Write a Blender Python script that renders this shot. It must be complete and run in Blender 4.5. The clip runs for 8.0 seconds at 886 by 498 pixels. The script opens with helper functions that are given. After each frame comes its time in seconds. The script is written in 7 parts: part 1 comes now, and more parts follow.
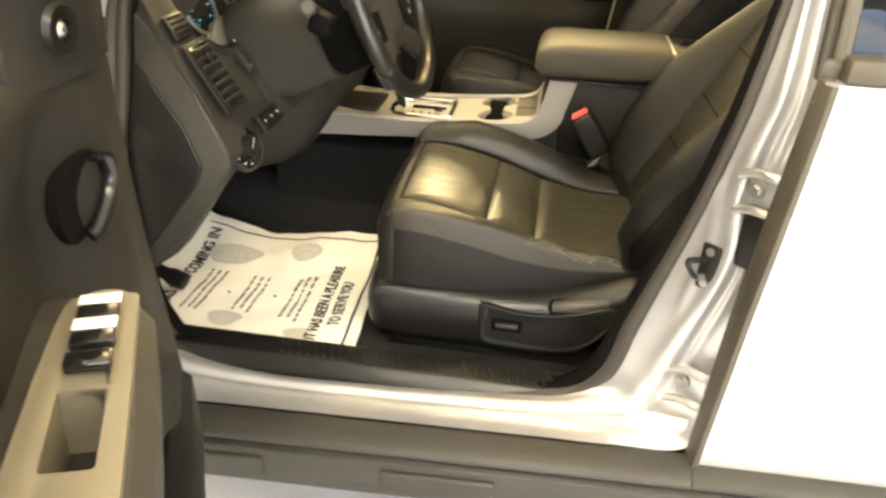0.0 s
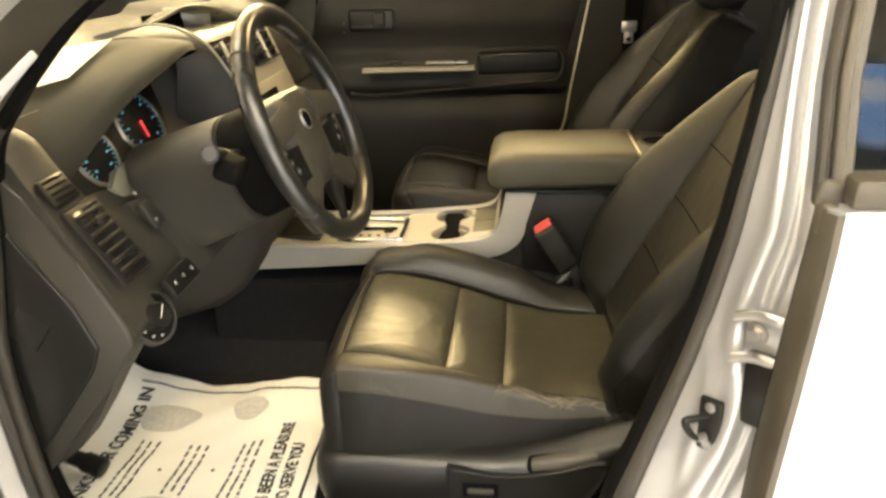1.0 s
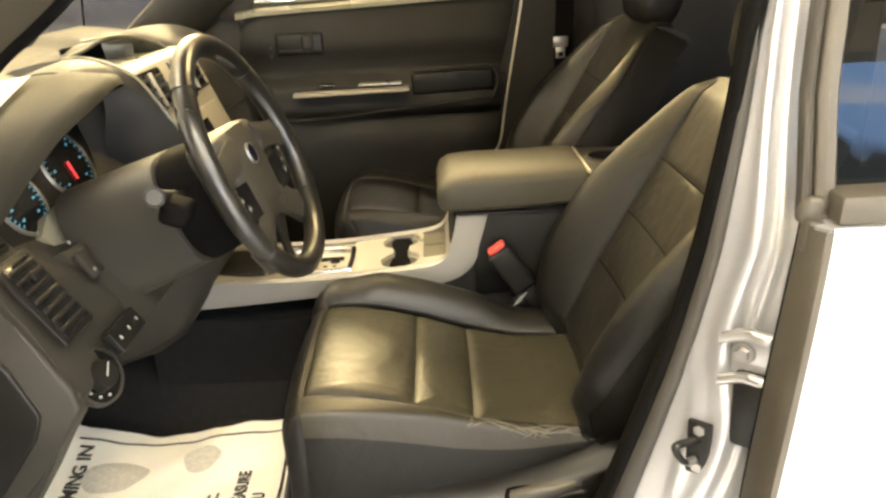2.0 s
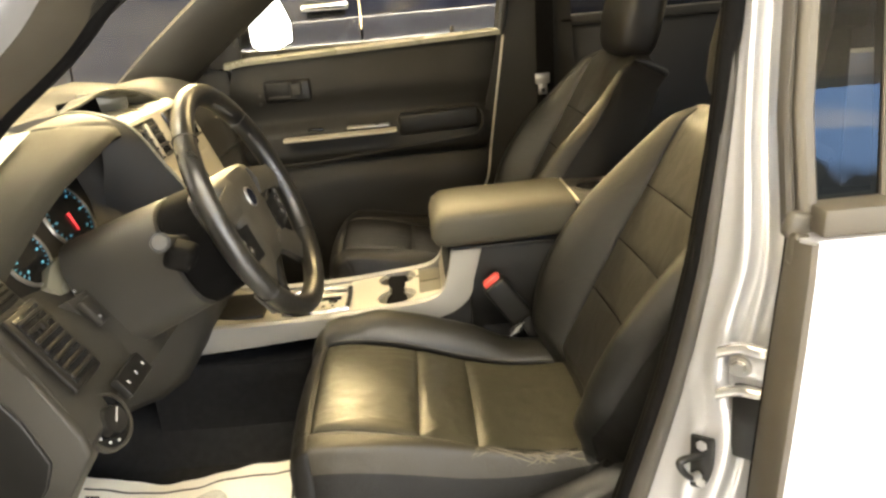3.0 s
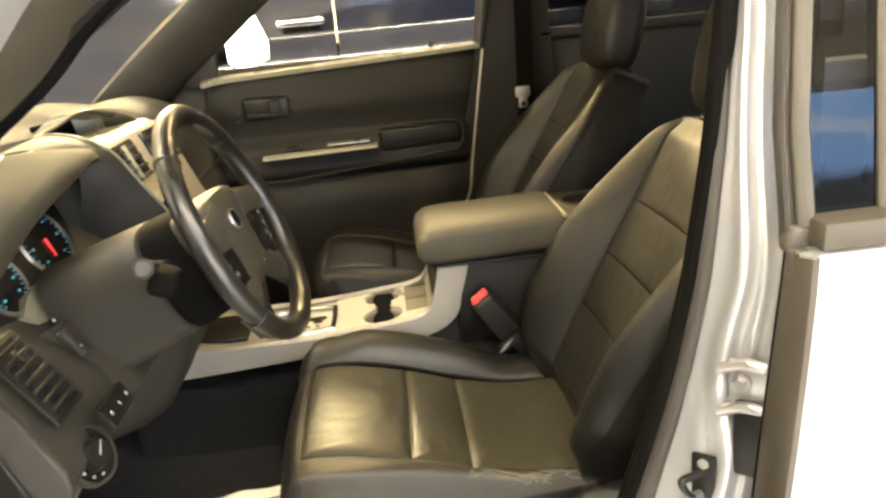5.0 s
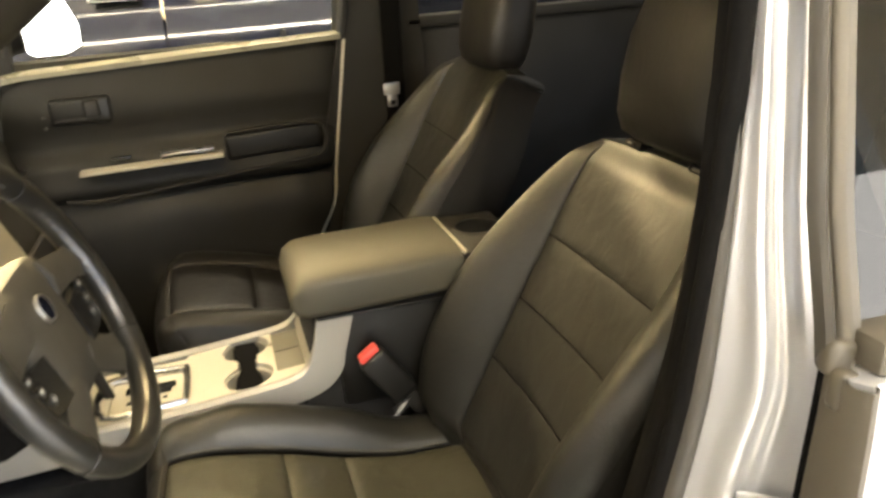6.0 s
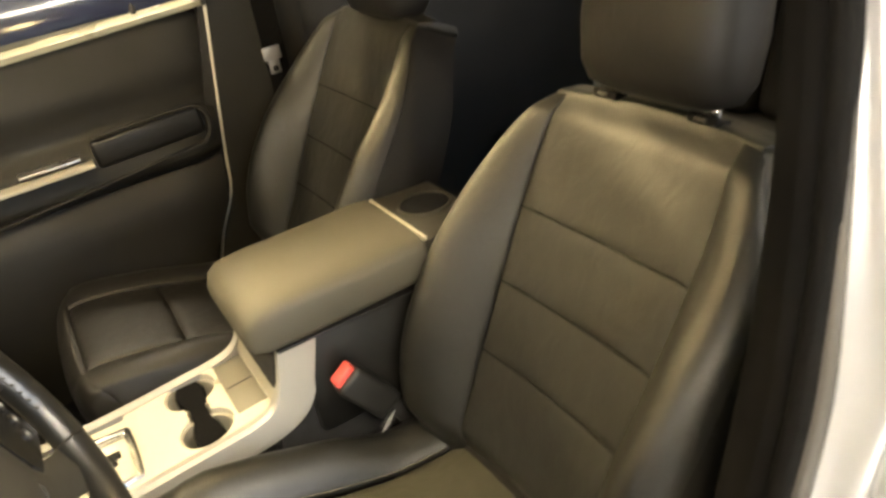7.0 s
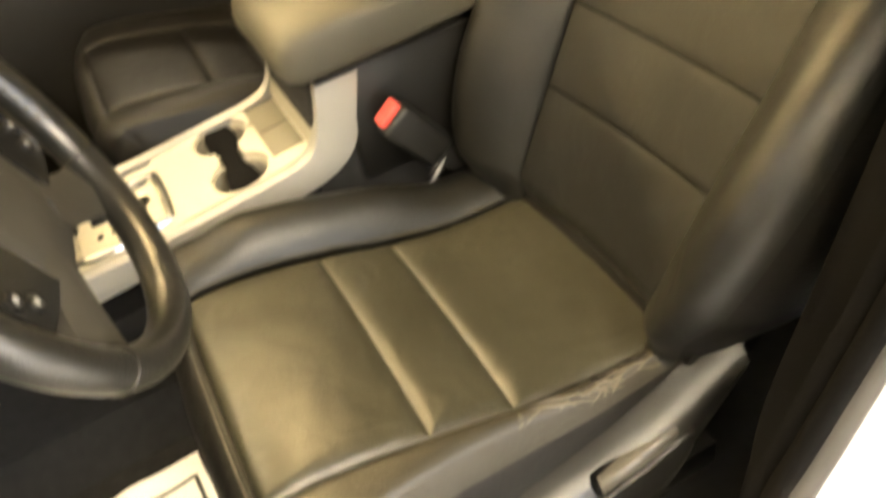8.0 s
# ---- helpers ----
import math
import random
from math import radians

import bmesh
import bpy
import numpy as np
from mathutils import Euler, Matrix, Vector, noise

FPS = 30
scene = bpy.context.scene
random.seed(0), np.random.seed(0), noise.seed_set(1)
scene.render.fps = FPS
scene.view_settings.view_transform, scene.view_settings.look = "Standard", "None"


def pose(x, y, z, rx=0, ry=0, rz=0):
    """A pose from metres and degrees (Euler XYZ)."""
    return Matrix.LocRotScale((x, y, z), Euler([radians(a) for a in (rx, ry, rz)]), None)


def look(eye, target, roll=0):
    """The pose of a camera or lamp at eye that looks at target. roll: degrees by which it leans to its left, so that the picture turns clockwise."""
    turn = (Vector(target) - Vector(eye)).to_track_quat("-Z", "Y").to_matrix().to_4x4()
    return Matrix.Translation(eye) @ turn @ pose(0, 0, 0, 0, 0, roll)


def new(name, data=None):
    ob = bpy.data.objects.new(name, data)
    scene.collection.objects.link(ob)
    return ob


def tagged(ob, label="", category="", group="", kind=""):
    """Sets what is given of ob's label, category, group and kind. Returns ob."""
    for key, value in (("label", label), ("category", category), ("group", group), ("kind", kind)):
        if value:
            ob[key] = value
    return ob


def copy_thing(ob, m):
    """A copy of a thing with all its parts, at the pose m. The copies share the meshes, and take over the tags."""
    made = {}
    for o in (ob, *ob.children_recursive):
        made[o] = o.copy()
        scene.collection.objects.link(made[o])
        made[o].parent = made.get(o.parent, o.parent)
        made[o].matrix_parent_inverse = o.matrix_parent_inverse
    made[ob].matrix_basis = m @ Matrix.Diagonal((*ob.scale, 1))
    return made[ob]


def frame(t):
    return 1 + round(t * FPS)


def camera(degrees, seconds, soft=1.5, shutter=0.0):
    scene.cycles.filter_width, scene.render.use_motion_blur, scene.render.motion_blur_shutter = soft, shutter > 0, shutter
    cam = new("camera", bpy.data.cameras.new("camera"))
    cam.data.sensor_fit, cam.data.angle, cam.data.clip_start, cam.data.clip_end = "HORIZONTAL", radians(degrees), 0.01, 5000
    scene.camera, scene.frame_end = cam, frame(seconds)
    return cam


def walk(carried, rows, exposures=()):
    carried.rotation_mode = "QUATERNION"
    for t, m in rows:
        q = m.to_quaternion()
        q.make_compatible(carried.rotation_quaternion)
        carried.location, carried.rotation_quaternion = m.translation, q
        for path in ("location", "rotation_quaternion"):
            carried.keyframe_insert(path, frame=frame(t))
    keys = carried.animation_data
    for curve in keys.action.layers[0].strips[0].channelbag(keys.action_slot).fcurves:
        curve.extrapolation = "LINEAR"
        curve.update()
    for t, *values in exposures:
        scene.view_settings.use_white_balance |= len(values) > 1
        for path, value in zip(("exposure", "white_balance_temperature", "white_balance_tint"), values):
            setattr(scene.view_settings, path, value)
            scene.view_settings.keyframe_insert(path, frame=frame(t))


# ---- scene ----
cam = camera(58.7, 8.0, soft=2.6, shutter=0.5)
PATH = [
    (0, (-0.182, -0.979, 1.267), (-0.406, 0.783, 0.348), 3.1),
    (0.2, (-0.183, -0.969, 1.263), (-0.361, 0.799, 0.345), 3.7),
    (0.3, (-0.175, -0.964, 1.29), (-0.352, 0.806, 0.376), 1.6),
    (0.5, (-0.156, -0.906, 1.287), (-0.359, 0.9, 0.453), -2.0),
    (1, (-0.154, -0.745, 1.291), (-0.35, 1.102, 0.55), -1.7),
    (1.5, (-0.171, -0.699, 1.3), (-0.236, 1.171, 0.594), -0.6),
    (1.7, (-0.198, -0.692, 1.3), (-0.232, 1.171, 0.573), -1.6),
    (3, (-0.231, -0.727, 1.3), (-0.194, 1.174, 0.68), -5.1),
    (3.5, (-0.233, -0.728, 1.301), (-0.186, 1.174, 0.685), -5.2),
    (4, (-0.231, -0.728, 1.303), (-0.182, 1.175, 0.692), -5.5),
    (4.2, (-0.234, -0.736, 1.309), (-0.193, 1.176, 0.721), -5.9),
    (5.3, (-0.26, -0.653, 1.305), (-0.07, 1.243, 0.694), -5.5),
    (5.5, (-0.27, -0.564, 1.318), (0.072, 1.288, 0.645), -3.9),
    (6, (-0.28, -0.401, 1.359), (0.203, 1.405, 0.648), -4.2),
    (6.5, (-0.277, -0.274, 1.404), (0.424, 1.421, 0.607), -6.3),
    (7, (-0.345, -0.176, 1.417), (0.396, 1.427, 0.477), -11.5),
    (7.5, (-0.369, -0.104, 1.343), (0.319, 1.404, 0.222), -14.4),
    (8, (-0.359, -0.091, 1.279), (0.098, 1.331, -0.052), -14.5),
]
walk(cam, [(t, look(eye, target, roll)) for t, eye, target, roll in PATH], [(0.0, 0.91, 7200, 10), (0.5, 0.42, 7850, 10), (1.0, 0.84, 7250, 10), (1.5, 1.0, 7050, 10), (3.0, 1.1, 6950, 10), (3.5, 1.06, 6950, 10), (4.0, 1.04, 6950, 10), (5.5, 1.02, 6950, 10), (6.0, 1.08, 6900, 10), (6.5, 1.28, 7050, 10), (7.0, 1.52, 7100, 10), (7.5, 1.62, 7100, 10), (8.0, 1.58, 7500, 10)])

# ---- world and light ----
world = bpy.data.worlds.new("world")
scene.world = world
world.use_nodes = True
world.node_tree.nodes["Background"].inputs[0].default_value = (1.0, 0.93, 0.82, 1)
world.node_tree.nodes["Background"].inputs[1].default_value = 0.05
scene.view_settings.exposure = 0.7


def area_lamp(name, eye, target, sx, sy, watts, color):
    data = bpy.data.lights.new(name, "AREA")
    data.shape, data.size, data.size_y, data.energy, data.color = "RECTANGLE", sx, sy, watts, color
    ob = new(name, data)
    ob.matrix_world = look(eye, target)
    return ob


WARM = (1.0, 0.79, 0.41)
NEUTRAL = (1.0, 0.88, 0.66)
COOL = (1.0, 0.94, 0.80)


# ---- materials ----
def material(name, color, rough=0.5, metal=0.0, vary=0.15, scale=6.0, grain=0.15, grain_scale=300.0, coat=0.0, rough_vary=0.1, spec=0.5):
    m = bpy.data.materials.new(name)
    m.use_nodes = True
    nt = m.node_tree
    p = nt.nodes["Principled BSDF"]
    p.inputs["Metallic"].default_value = metal
    p.inputs["Coat Weight"].default_value = coat
    p.inputs["Coat Roughness"].default_value = 0.05
    p.inputs["Specular IOR Level"].default_value = spec
    co = nt.nodes.new("ShaderNodeTexCoord")
    big = nt.nodes.new("ShaderNodeTexNoise")
    big.inputs["Scale"].default_value, big.inputs["Detail"].default_value = scale, 5.0
    fine = nt.nodes.new("ShaderNodeTexNoise")
    fine.inputs["Scale"].default_value, fine.inputs["Detail"].default_value = grain_scale, 3.0
    nt.links.new(co.outputs["Object"], big.inputs["Vector"])
    nt.links.new(co.outputs["Object"], fine.inputs["Vector"])
    mix = nt.nodes.new("ShaderNodeMix")
    mix.data_type = "RGBA"
    mix.inputs[6].default_value = (*[max(0.0, c * (1 - vary)) for c in color], 1)
    mix.inputs[7].default_value = (*[min(1.0, c * (1 + vary)) for c in color], 1)
    nt.links.new(big.outputs["Fac"], mix.inputs[0])
    nt.links.new(mix.outputs[2], p.inputs["Base Color"])
    ramp = nt.nodes.new("ShaderNodeMapRange")
    ramp.inputs["From Min"].default_value, ramp.inputs["From Max"].default_value = 0.3, 0.7
    ramp.inputs["To Min"].default_value, ramp.inputs["To Max"].default_value = max(0.02, rough - rough_vary), min(1.0, rough + rough_vary)
    nt.links.new(big.outputs["Fac"], ramp.inputs["Value"])
    nt.links.new(ramp.outputs["Result"], p.inputs["Roughness"])
    bump = nt.nodes.new("ShaderNodeBump")
    bump.inputs["Strength"].default_value, bump.inputs["Distance"].default_value = grain, 0.001
    nt.links.new(fine.outputs["Fac"], bump.inputs["Height"])
    nt.links.new(bump.outputs["Normal"], p.inputs["Normal"])
    return m


def leather_material(name, color, rough, spec=0.65):
    """Leather: a pebbled grain of cells, soft creases and worn sheen."""
    m = material(name, color, rough, vary=0.25, scale=5.0, spec=spec, grain=0.2, grain_scale=500.0, rough_vary=0.04)
    nt = m.node_tree
    bump = [n for n in nt.nodes if n.type == "BUMP"][0]
    co = [n for n in nt.nodes if n.type == "TEX_COORD"][0]
    cells = nt.nodes.new("ShaderNodeTexVoronoi")
    cells.inputs["Scale"].default_value = 420.0
    crease = nt.nodes.new("ShaderNodeTexNoise")
    crease.inputs["Scale"].default_value, crease.inputs["Detail"].default_value, crease.inputs["Distortion"].default_value = 22.0, 6.0, 1.4
    nt.links.new(co.outputs["Object"], cells.inputs["Vector"])
    nt.links.new(co.outputs["Object"], crease.inputs["Vector"])
    second = nt.nodes.new("ShaderNodeBump")
    second.inputs["Strength"].default_value, second.inputs["Distance"].default_value = 0.28, 0.004
    nt.links.new(crease.outputs["Fac"], second.inputs["Height"])
    nt.links.new(cells.outputs["Distance"], bump.inputs["Height"])
    nt.links.new(second.outputs["Normal"], bump.inputs["Normal"])
    return m


def worn_leather(m):
    """Adds a net of long shallow cracks to a leather."""
    nt = m.node_tree
    p = nt.nodes["Principled BSDF"]
    old = p.inputs["Normal"].links[0].from_socket
    co = [n for n in nt.nodes if n.type == "TEX_COORD"][0]
    warp = nt.nodes.new("ShaderNodeTexNoise")
    warp.inputs["Scale"].default_value, warp.inputs["Detail"].default_value = 18.0, 3.0
    add = nt.nodes.new("ShaderNodeMixRGB")
    add.blend_type = "ADD"
    add.inputs[0].default_value = 0.05
    stretch = nt.nodes.new("ShaderNodeMapping")
    stretch.inputs["Scale"].default_value = (26.0, 70.0, 40.0)
    net = nt.nodes.new("ShaderNodeTexVoronoi")
    net.feature = "DISTANCE_TO_EDGE"
    net.inputs["Scale"].default_value = 1.0
    crack = nt.nodes.new("ShaderNodeMapRange")
    crack.inputs["From Min"].default_value, crack.inputs["From Max"].default_value = 0.0, 0.07
    deep = nt.nodes.new("ShaderNodeBump")
    deep.inputs["Strength"].default_value, deep.inputs["Distance"].default_value = 0.30, 0.0012
    sep = nt.nodes.new("ShaderNodeSeparateXYZ")
    rear = nt.nodes.new("ShaderNodeMapRange")
    rear.inputs["From Min"].default_value, rear.inputs["From Max"].default_value = -0.27, -0.14
    rear.inputs["To Min"].default_value, rear.inputs["To Max"].default_value = 0.02, 0.16
    nt.links.new(co.outputs["Object"], sep.inputs[0])
    nt.links.new(sep.outputs["X"], rear.inputs["Value"])
    nt.links.new(rear.outputs["Result"], deep.inputs["Strength"])
    for a, b in ((co.outputs["Object"], warp.inputs["Vector"]), (co.outputs["Object"], add.inputs[1]), (warp.outputs["Color"], add.inputs[2]),
                 (add.outputs[0], stretch.inputs[0]), (stretch.outputs[0], net.inputs["Vector"]), (net.outputs["Distance"], crack.inputs["Value"]),
                 (crack.outputs["Result"], deep.inputs["Height"]), (old, deep.inputs["Normal"]), (deep.outputs["Normal"], p.inputs["Normal"])):
        nt.links.new(a, b)
    return m


def glow_material(name, color, strength):
    m = bpy.data.materials.new(name)
    m.use_nodes = True
    p = m.node_tree.nodes["Principled BSDF"]
    p.inputs["Base Color"].default_value = (*color, 1)
    p.inputs["Emission Color"].default_value = (*color, 1)
    p.inputs["Emission Strength"].default_value = strength
    return m


def glass_material(name, tint=(0.93, 0.95, 0.94), rough=0.0, gain=1.0):
    m = bpy.data.materials.new(name)
    m.use_nodes = True
    nt = m.node_tree
    nt.nodes.remove(nt.nodes["Principled BSDF"])
    out = nt.nodes["Material Output"]
    clear, gloss, mix, fres = (nt.nodes.new("ShaderNode" + n) for n in ("BsdfTransparent", "BsdfGlossy", "MixShader", "Fresnel"))
    clear.inputs["Color"].default_value = (*tint, 1)
    gloss.inputs["Roughness"].default_value = rough
    fres.inputs["IOR"].default_value = 1.45
    part_of = nt.nodes.new("ShaderNodeMath")
    part_of.operation = "MULTIPLY"
    part_of.inputs[1].default_value = gain
    nt.links.new(fres.outputs[0], part_of.inputs[0])
    nt.links.new(part_of.outputs[0], mix.inputs[0])
    nt.links.new(clear.outputs[0], mix.inputs[1])
    nt.links.new(gloss.outputs[0], mix.inputs[2])
    nt.links.new(mix.outputs[0], out.inputs["Surface"])
    return m


# One seat leather in several tones; light and shade are put into the colours.
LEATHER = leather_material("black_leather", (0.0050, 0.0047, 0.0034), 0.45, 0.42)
LIT_LEATHER = leather_material("lit_worn_leather", (0.0275, 0.0250, 0.0148), 0.39, 0.60)
LEATHER_SIDE = leather_material("matte_shaded_leather", (0.0064, 0.0055, 0.0043), 0.50, 0.25)
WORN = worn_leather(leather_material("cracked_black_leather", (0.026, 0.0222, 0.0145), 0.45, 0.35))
ARMREST = material("tan_grey_vinyl", (0.058, 0.053, 0.038), 0.60, spec=0.3, vary=0.12, grain=0.5, grain_scale=600)
SEAL_BROWN = material("brown_seal_rubber", (0.030, 0.026, 0.020), 0.55, vary=0.2, scale=14)
# Console silver greyed and darkened to carry the shade on the side blades.
BLADE = material("shaded_silver_plastic", (0.30, 0.285, 0.255), 0.45, metal=0.25, vary=0.06, grain=0.12)
PAD = material("tan_rubber_pad", (0.13, 0.118, 0.085), 0.55, vary=0.12)
WRINKLE = material("lit_crease_leather", (0.075, 0.063, 0.042), 0.5, vary=0.3, scale=40, spec=0.3)
SHIELD = material("seat_base_plastic", (0.0085, 0.0078, 0.0066), 0.33, vary=0.25, grain=0.4, grain_scale=600)
# Lever grey is raised to stand for the light falling on it.
LEVER = material("lit_grey_plastic", (0.058, 0.052, 0.041), 0.38, vary=0.2, grain=0.4, grain_scale=600)
THREAD = material("stitch_thread", (0.055, 0.050, 0.037), 0.8)
PLASTIC = material("dark_plastic", (0.0145, 0.013, 0.0105), 0.52, vary=0.2, spec=0.35, grain=0.5, grain_scale=700)
PLASTIC_SOFT = material("dash_plastic", (0.0245, 0.0222, 0.0172), 0.56, vary=0.2, grain=0.6, grain_scale=600)
HOOD = material("hood_plastic", (0.0165, 0.0152, 0.0105), 0.72, vary=0.2, spec=0.25, grain=0.6, grain_scale=600)
# Pale trim; also painted sheen on the hood rims, door sill and dial edge.
PALE_TRIM = material("pale_trim_and_sheen", (0.20, 0.19, 0.14), 0.25, vary=0.1)
PLASTIC_BLACK = material("black_plastic", (0.0075, 0.007, 0.006), 0.42, vary=0.3, spec=0.35)
GLOSS_BLACK = material("gloss_black", (0.008, 0.008, 0.008), 0.15, vary=0.2)
RUBBER = material("rubber_seal", (0.017, 0.015, 0.012), 0.55, vary=0.3, spec=0.4)
SILVER_TRIM = material("silver_plastic", (0.52, 0.485, 0.39), 0.36, metal=0.35, vary=0.06, grain=0.1)
PAINT = material("silver_paint", (0.55, 0.55, 0.56), 0.33, metal=0.65, vary=0.04, coat=0.3, grain=0.0, rough_vary=0.03)
CHROME = material("chrome", (0.75, 0.75, 0.75), 0.12, metal=1.0, vary=0.05)
STEEL = material("dull_steel", (0.42, 0.41, 0.39), 0.35, metal=0.9, vary=0.15)
CARPET = material("black_carpet", (0.0050, 0.0046, 0.0042), 0.95, vary=0.4, scale=60, grain=1.0, grain_scale=900)
BADGE = material("dark_blue_enamel", (0.004, 0.005, 0.010), 0.2, vary=0.1)
RED = material("red_plastic", (0.62, 0.075, 0.06), 0.4, vary=0.05)
PAPER = material("white_paper", (0.88, 0.845, 0.73), 0.8, vary=0.04, grain=0.2, grain_scale=200)
INK = material("black_ink", (0.042, 0.038, 0.030), 0.8)
FADED_INK = material("faded_ink", (0.10, 0.095, 0.08), 0.85, vary=0.4, scale=90)
GREY_INK = material("grey_ink", (0.58, 0.555, 0.475), 0.85, vary=0.3, scale=120)
DIM_MARK = material("printed_marking", (0.28, 0.28, 0.27), 0.6, vary=0.05)
WHITE_MARK = material("white_mark_and_glint", (0.8, 0.8, 0.78), 0.6, vary=0.03)
HEADLINER = material("headliner_cloth", (0.42, 0.37, 0.30), 0.95, vary=0.08, grain=0.6, grain_scale=500)
NAVY = material("navy_paint", (0.012, 0.014, 0.028), 0.10, metal=0.0, vary=0.05, coat=0.0, grain=0.02, spec=0.55, rough_vary=0.03)
FLOOR_PAINT = material("painted_floor", (0.62, 0.63, 0.66), 0.35, vary=0.06, scale=2.0, grain=0.1, grain_scale=80)
WALL_PAINT = material("wall_paint", (0.72, 0.69, 0.62), 0.85, vary=0.03, scale=1.0, grain=0.2, grain_scale=150)
TYRE = material("tyre_rubber", (0.02, 0.02, 0.02), 0.8)
GLASS = glass_material("clear_glass", gain=0.35)
SCREEN_GLASS = glass_material("windscreen_glass", gain=0.04)
TINTED = glass_material("tinted_glass", (0.14, 0.145, 0.15))
MIRROR = material("mirror_glass", (0.9, 0.9, 0.9), 0.02, metal=1.0, vary=0.0, grain=0.0)
BLUE_GLOW = glow_material("gauge_blue", (0.10, 0.38, 0.55), 0.22)
RED_GLOW = glow_material("gauge_red", (0.9, 0.05, 0.06), 0.7)
YELLOW = material("yellow_sticker", (0.75, 0.60, 0.08), 0.5, vary=0.04)
LENS = glow_material("lamp_lens", (1.0, 0.80, 0.48), 6.0)
TUBE_LIGHT = glow_material("tube_light", (1.0, 0.93, 0.80), 9.0)


WHEEL_LEATHER = leather_material("wheel_leather", (0.010, 0.0095, 0.008), 0.30, 0.7)
DAY = glow_material("added_daylight", (1.0, 0.98, 0.95), 4.0)
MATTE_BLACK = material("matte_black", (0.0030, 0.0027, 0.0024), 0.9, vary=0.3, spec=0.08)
# The silver plastic in two darker tones, for door panels, riser and cups.
SILVER_MID = material("darker_silver_plastic", (0.33, 0.30, 0.23), 0.40, metal=0.3, vary=0.08, grain=0.15)
SILVER_DARK = material("dark_silver_plastic", (0.20, 0.175, 0.125), 0.42, metal=0.3, vary=0.08, grain=0.15)


PILLAR_TRIM = material("pillar_trim_plastic", (0.0122, 0.0110, 0.0082), 0.62, vary=0.2, spec=0.3, grain=0.4, grain_scale=600)
TAN_RUBBER = material("dusty_rubber", (0.055, 0.047, 0.034), 0.5, vary=0.2, scale=12)


def sky_material():
    """Daylight far outside: blue with thin clouds, dark trees low down."""
    m = bpy.data.materials.new("daylight_sky")
    m.use_nodes = True
    nt = m.node_tree
    nt.nodes.remove(nt.nodes["Principled BSDF"])
    glow = nt.nodes.new("ShaderNodeEmission")
    co = nt.nodes.new("ShaderNodeTexCoord")
    sep = nt.nodes.new("ShaderNodeSeparateXYZ")
    stretch = nt.nodes.new("ShaderNodeMapping")
    stretch.inputs["Scale"].default_value = (0.12, 0.12, 0.9)
    clouds = nt.nodes.new("ShaderNodeTexNoise")
    clouds.inputs["Scale"].default_value, clouds.inputs["Detail"].default_value = 1.0, 6.0
    ragged = nt.nodes.new("ShaderNodeTexNoise")
    ragged.inputs["Scale"].default_value, ragged.inputs["Detail"].default_value = 0.9, 6.0
    band = nt.nodes.new("ShaderNodeMapRange")
    band.inputs["From Min"].default_value, band.inputs["From Max"].default_value = 0.55, 0.72
    blue = nt.nodes.new("ShaderNodeMix")
    blue.data_type = "RGBA"
    blue.inputs[6].default_value, blue.inputs[7].default_value = (0.30, 0.52, 0.95, 1), (1.0, 1.0, 1.0, 1)
    edge = nt.nodes.new("ShaderNodeMath")
    edge.operation = "MULTIPLY_ADD"
    edge.inputs[1].default_value = 1.6
    step = nt.nodes.new("ShaderNodeMapRange")
    step.inputs["From Min"].default_value, step.inputs["From Max"].default_value = 6.8, 7.2
    trees = nt.nodes.new("ShaderNodeMix")
    trees.data_type = "RGBA"
    trees.inputs[6].default_value = (0.075, 0.085, 0.09, 1)
    for a, b in ((co.outputs["Object"], sep.inputs[0]), (co.outputs["Object"], stretch.inputs[0]), (stretch.outputs[0], clouds.inputs["Vector"]),
                 (co.outputs["Object"], ragged.inputs["Vector"]), (clouds.outputs["Fac"], band.inputs["Value"]), (band.outputs["Result"], blue.inputs[0]),
                 (ragged.outputs["Fac"], edge.inputs[0]), (sep.outputs["Z"], edge.inputs[2]), (edge.outputs[0], step.inputs["Value"]),
                 (step.outputs["Result"], trees.inputs[0]), (blue.outputs[2], trees.inputs[7]), (trees.outputs[2], glow.inputs["Color"]),
                 (glow.outputs[0], nt.nodes["Material Output"].inputs["Surface"])):
        nt.links.new(a, b)
    glow.inputs["Strength"].default_value = 6.0
    return m


SKY = sky_material()


# ---- mesh helpers ----
def thing(name, at, label, category, group="", kind=""):
    ob = new(name)
    ob.location = at
    ob.empty_display_size = 0.1
    return tagged(ob, label, category, group, kind)


def link_mesh(name, mesh, mat, parent, label="", smooth=True):
    ob = new(name, mesh)
    mesh.materials.append(mat)
    if smooth:
        mesh.polygons.foreach_set("use_smooth", [True] * len(mesh.polygons))
    if parent is not None:
        ob.parent = parent
        if parent.parent is None:
            ob.matrix_parent_inverse = Matrix.Translation(parent.location).inverted()
    if label:
        tagged(ob, label)
    return ob


def part(name, bm, mat, parent, label="", smooth=True, sharp=None):
    """One bmesh, in world places, as one mesh object under a thing or a part."""
    mesh = bpy.data.meshes.new(name)
    bmesh.ops.recalc_face_normals(bm, faces=bm.faces)
    bm.to_mesh(mesh)
    bm.free()
    ob = link_mesh(name, mesh, mat, parent, label, smooth)
    if smooth:
        mesh.set_sharp_from_angle(angle=radians(sharp or 40))
    return ob


def bm_from(verts, faces):
    bm = bmesh.new()
    vs = [bm.verts.new(v) for v in verts]
    for f in faces:
        try:
            bm.faces.new([vs[i] for i in f])
        except ValueError:
            pass
    return bm


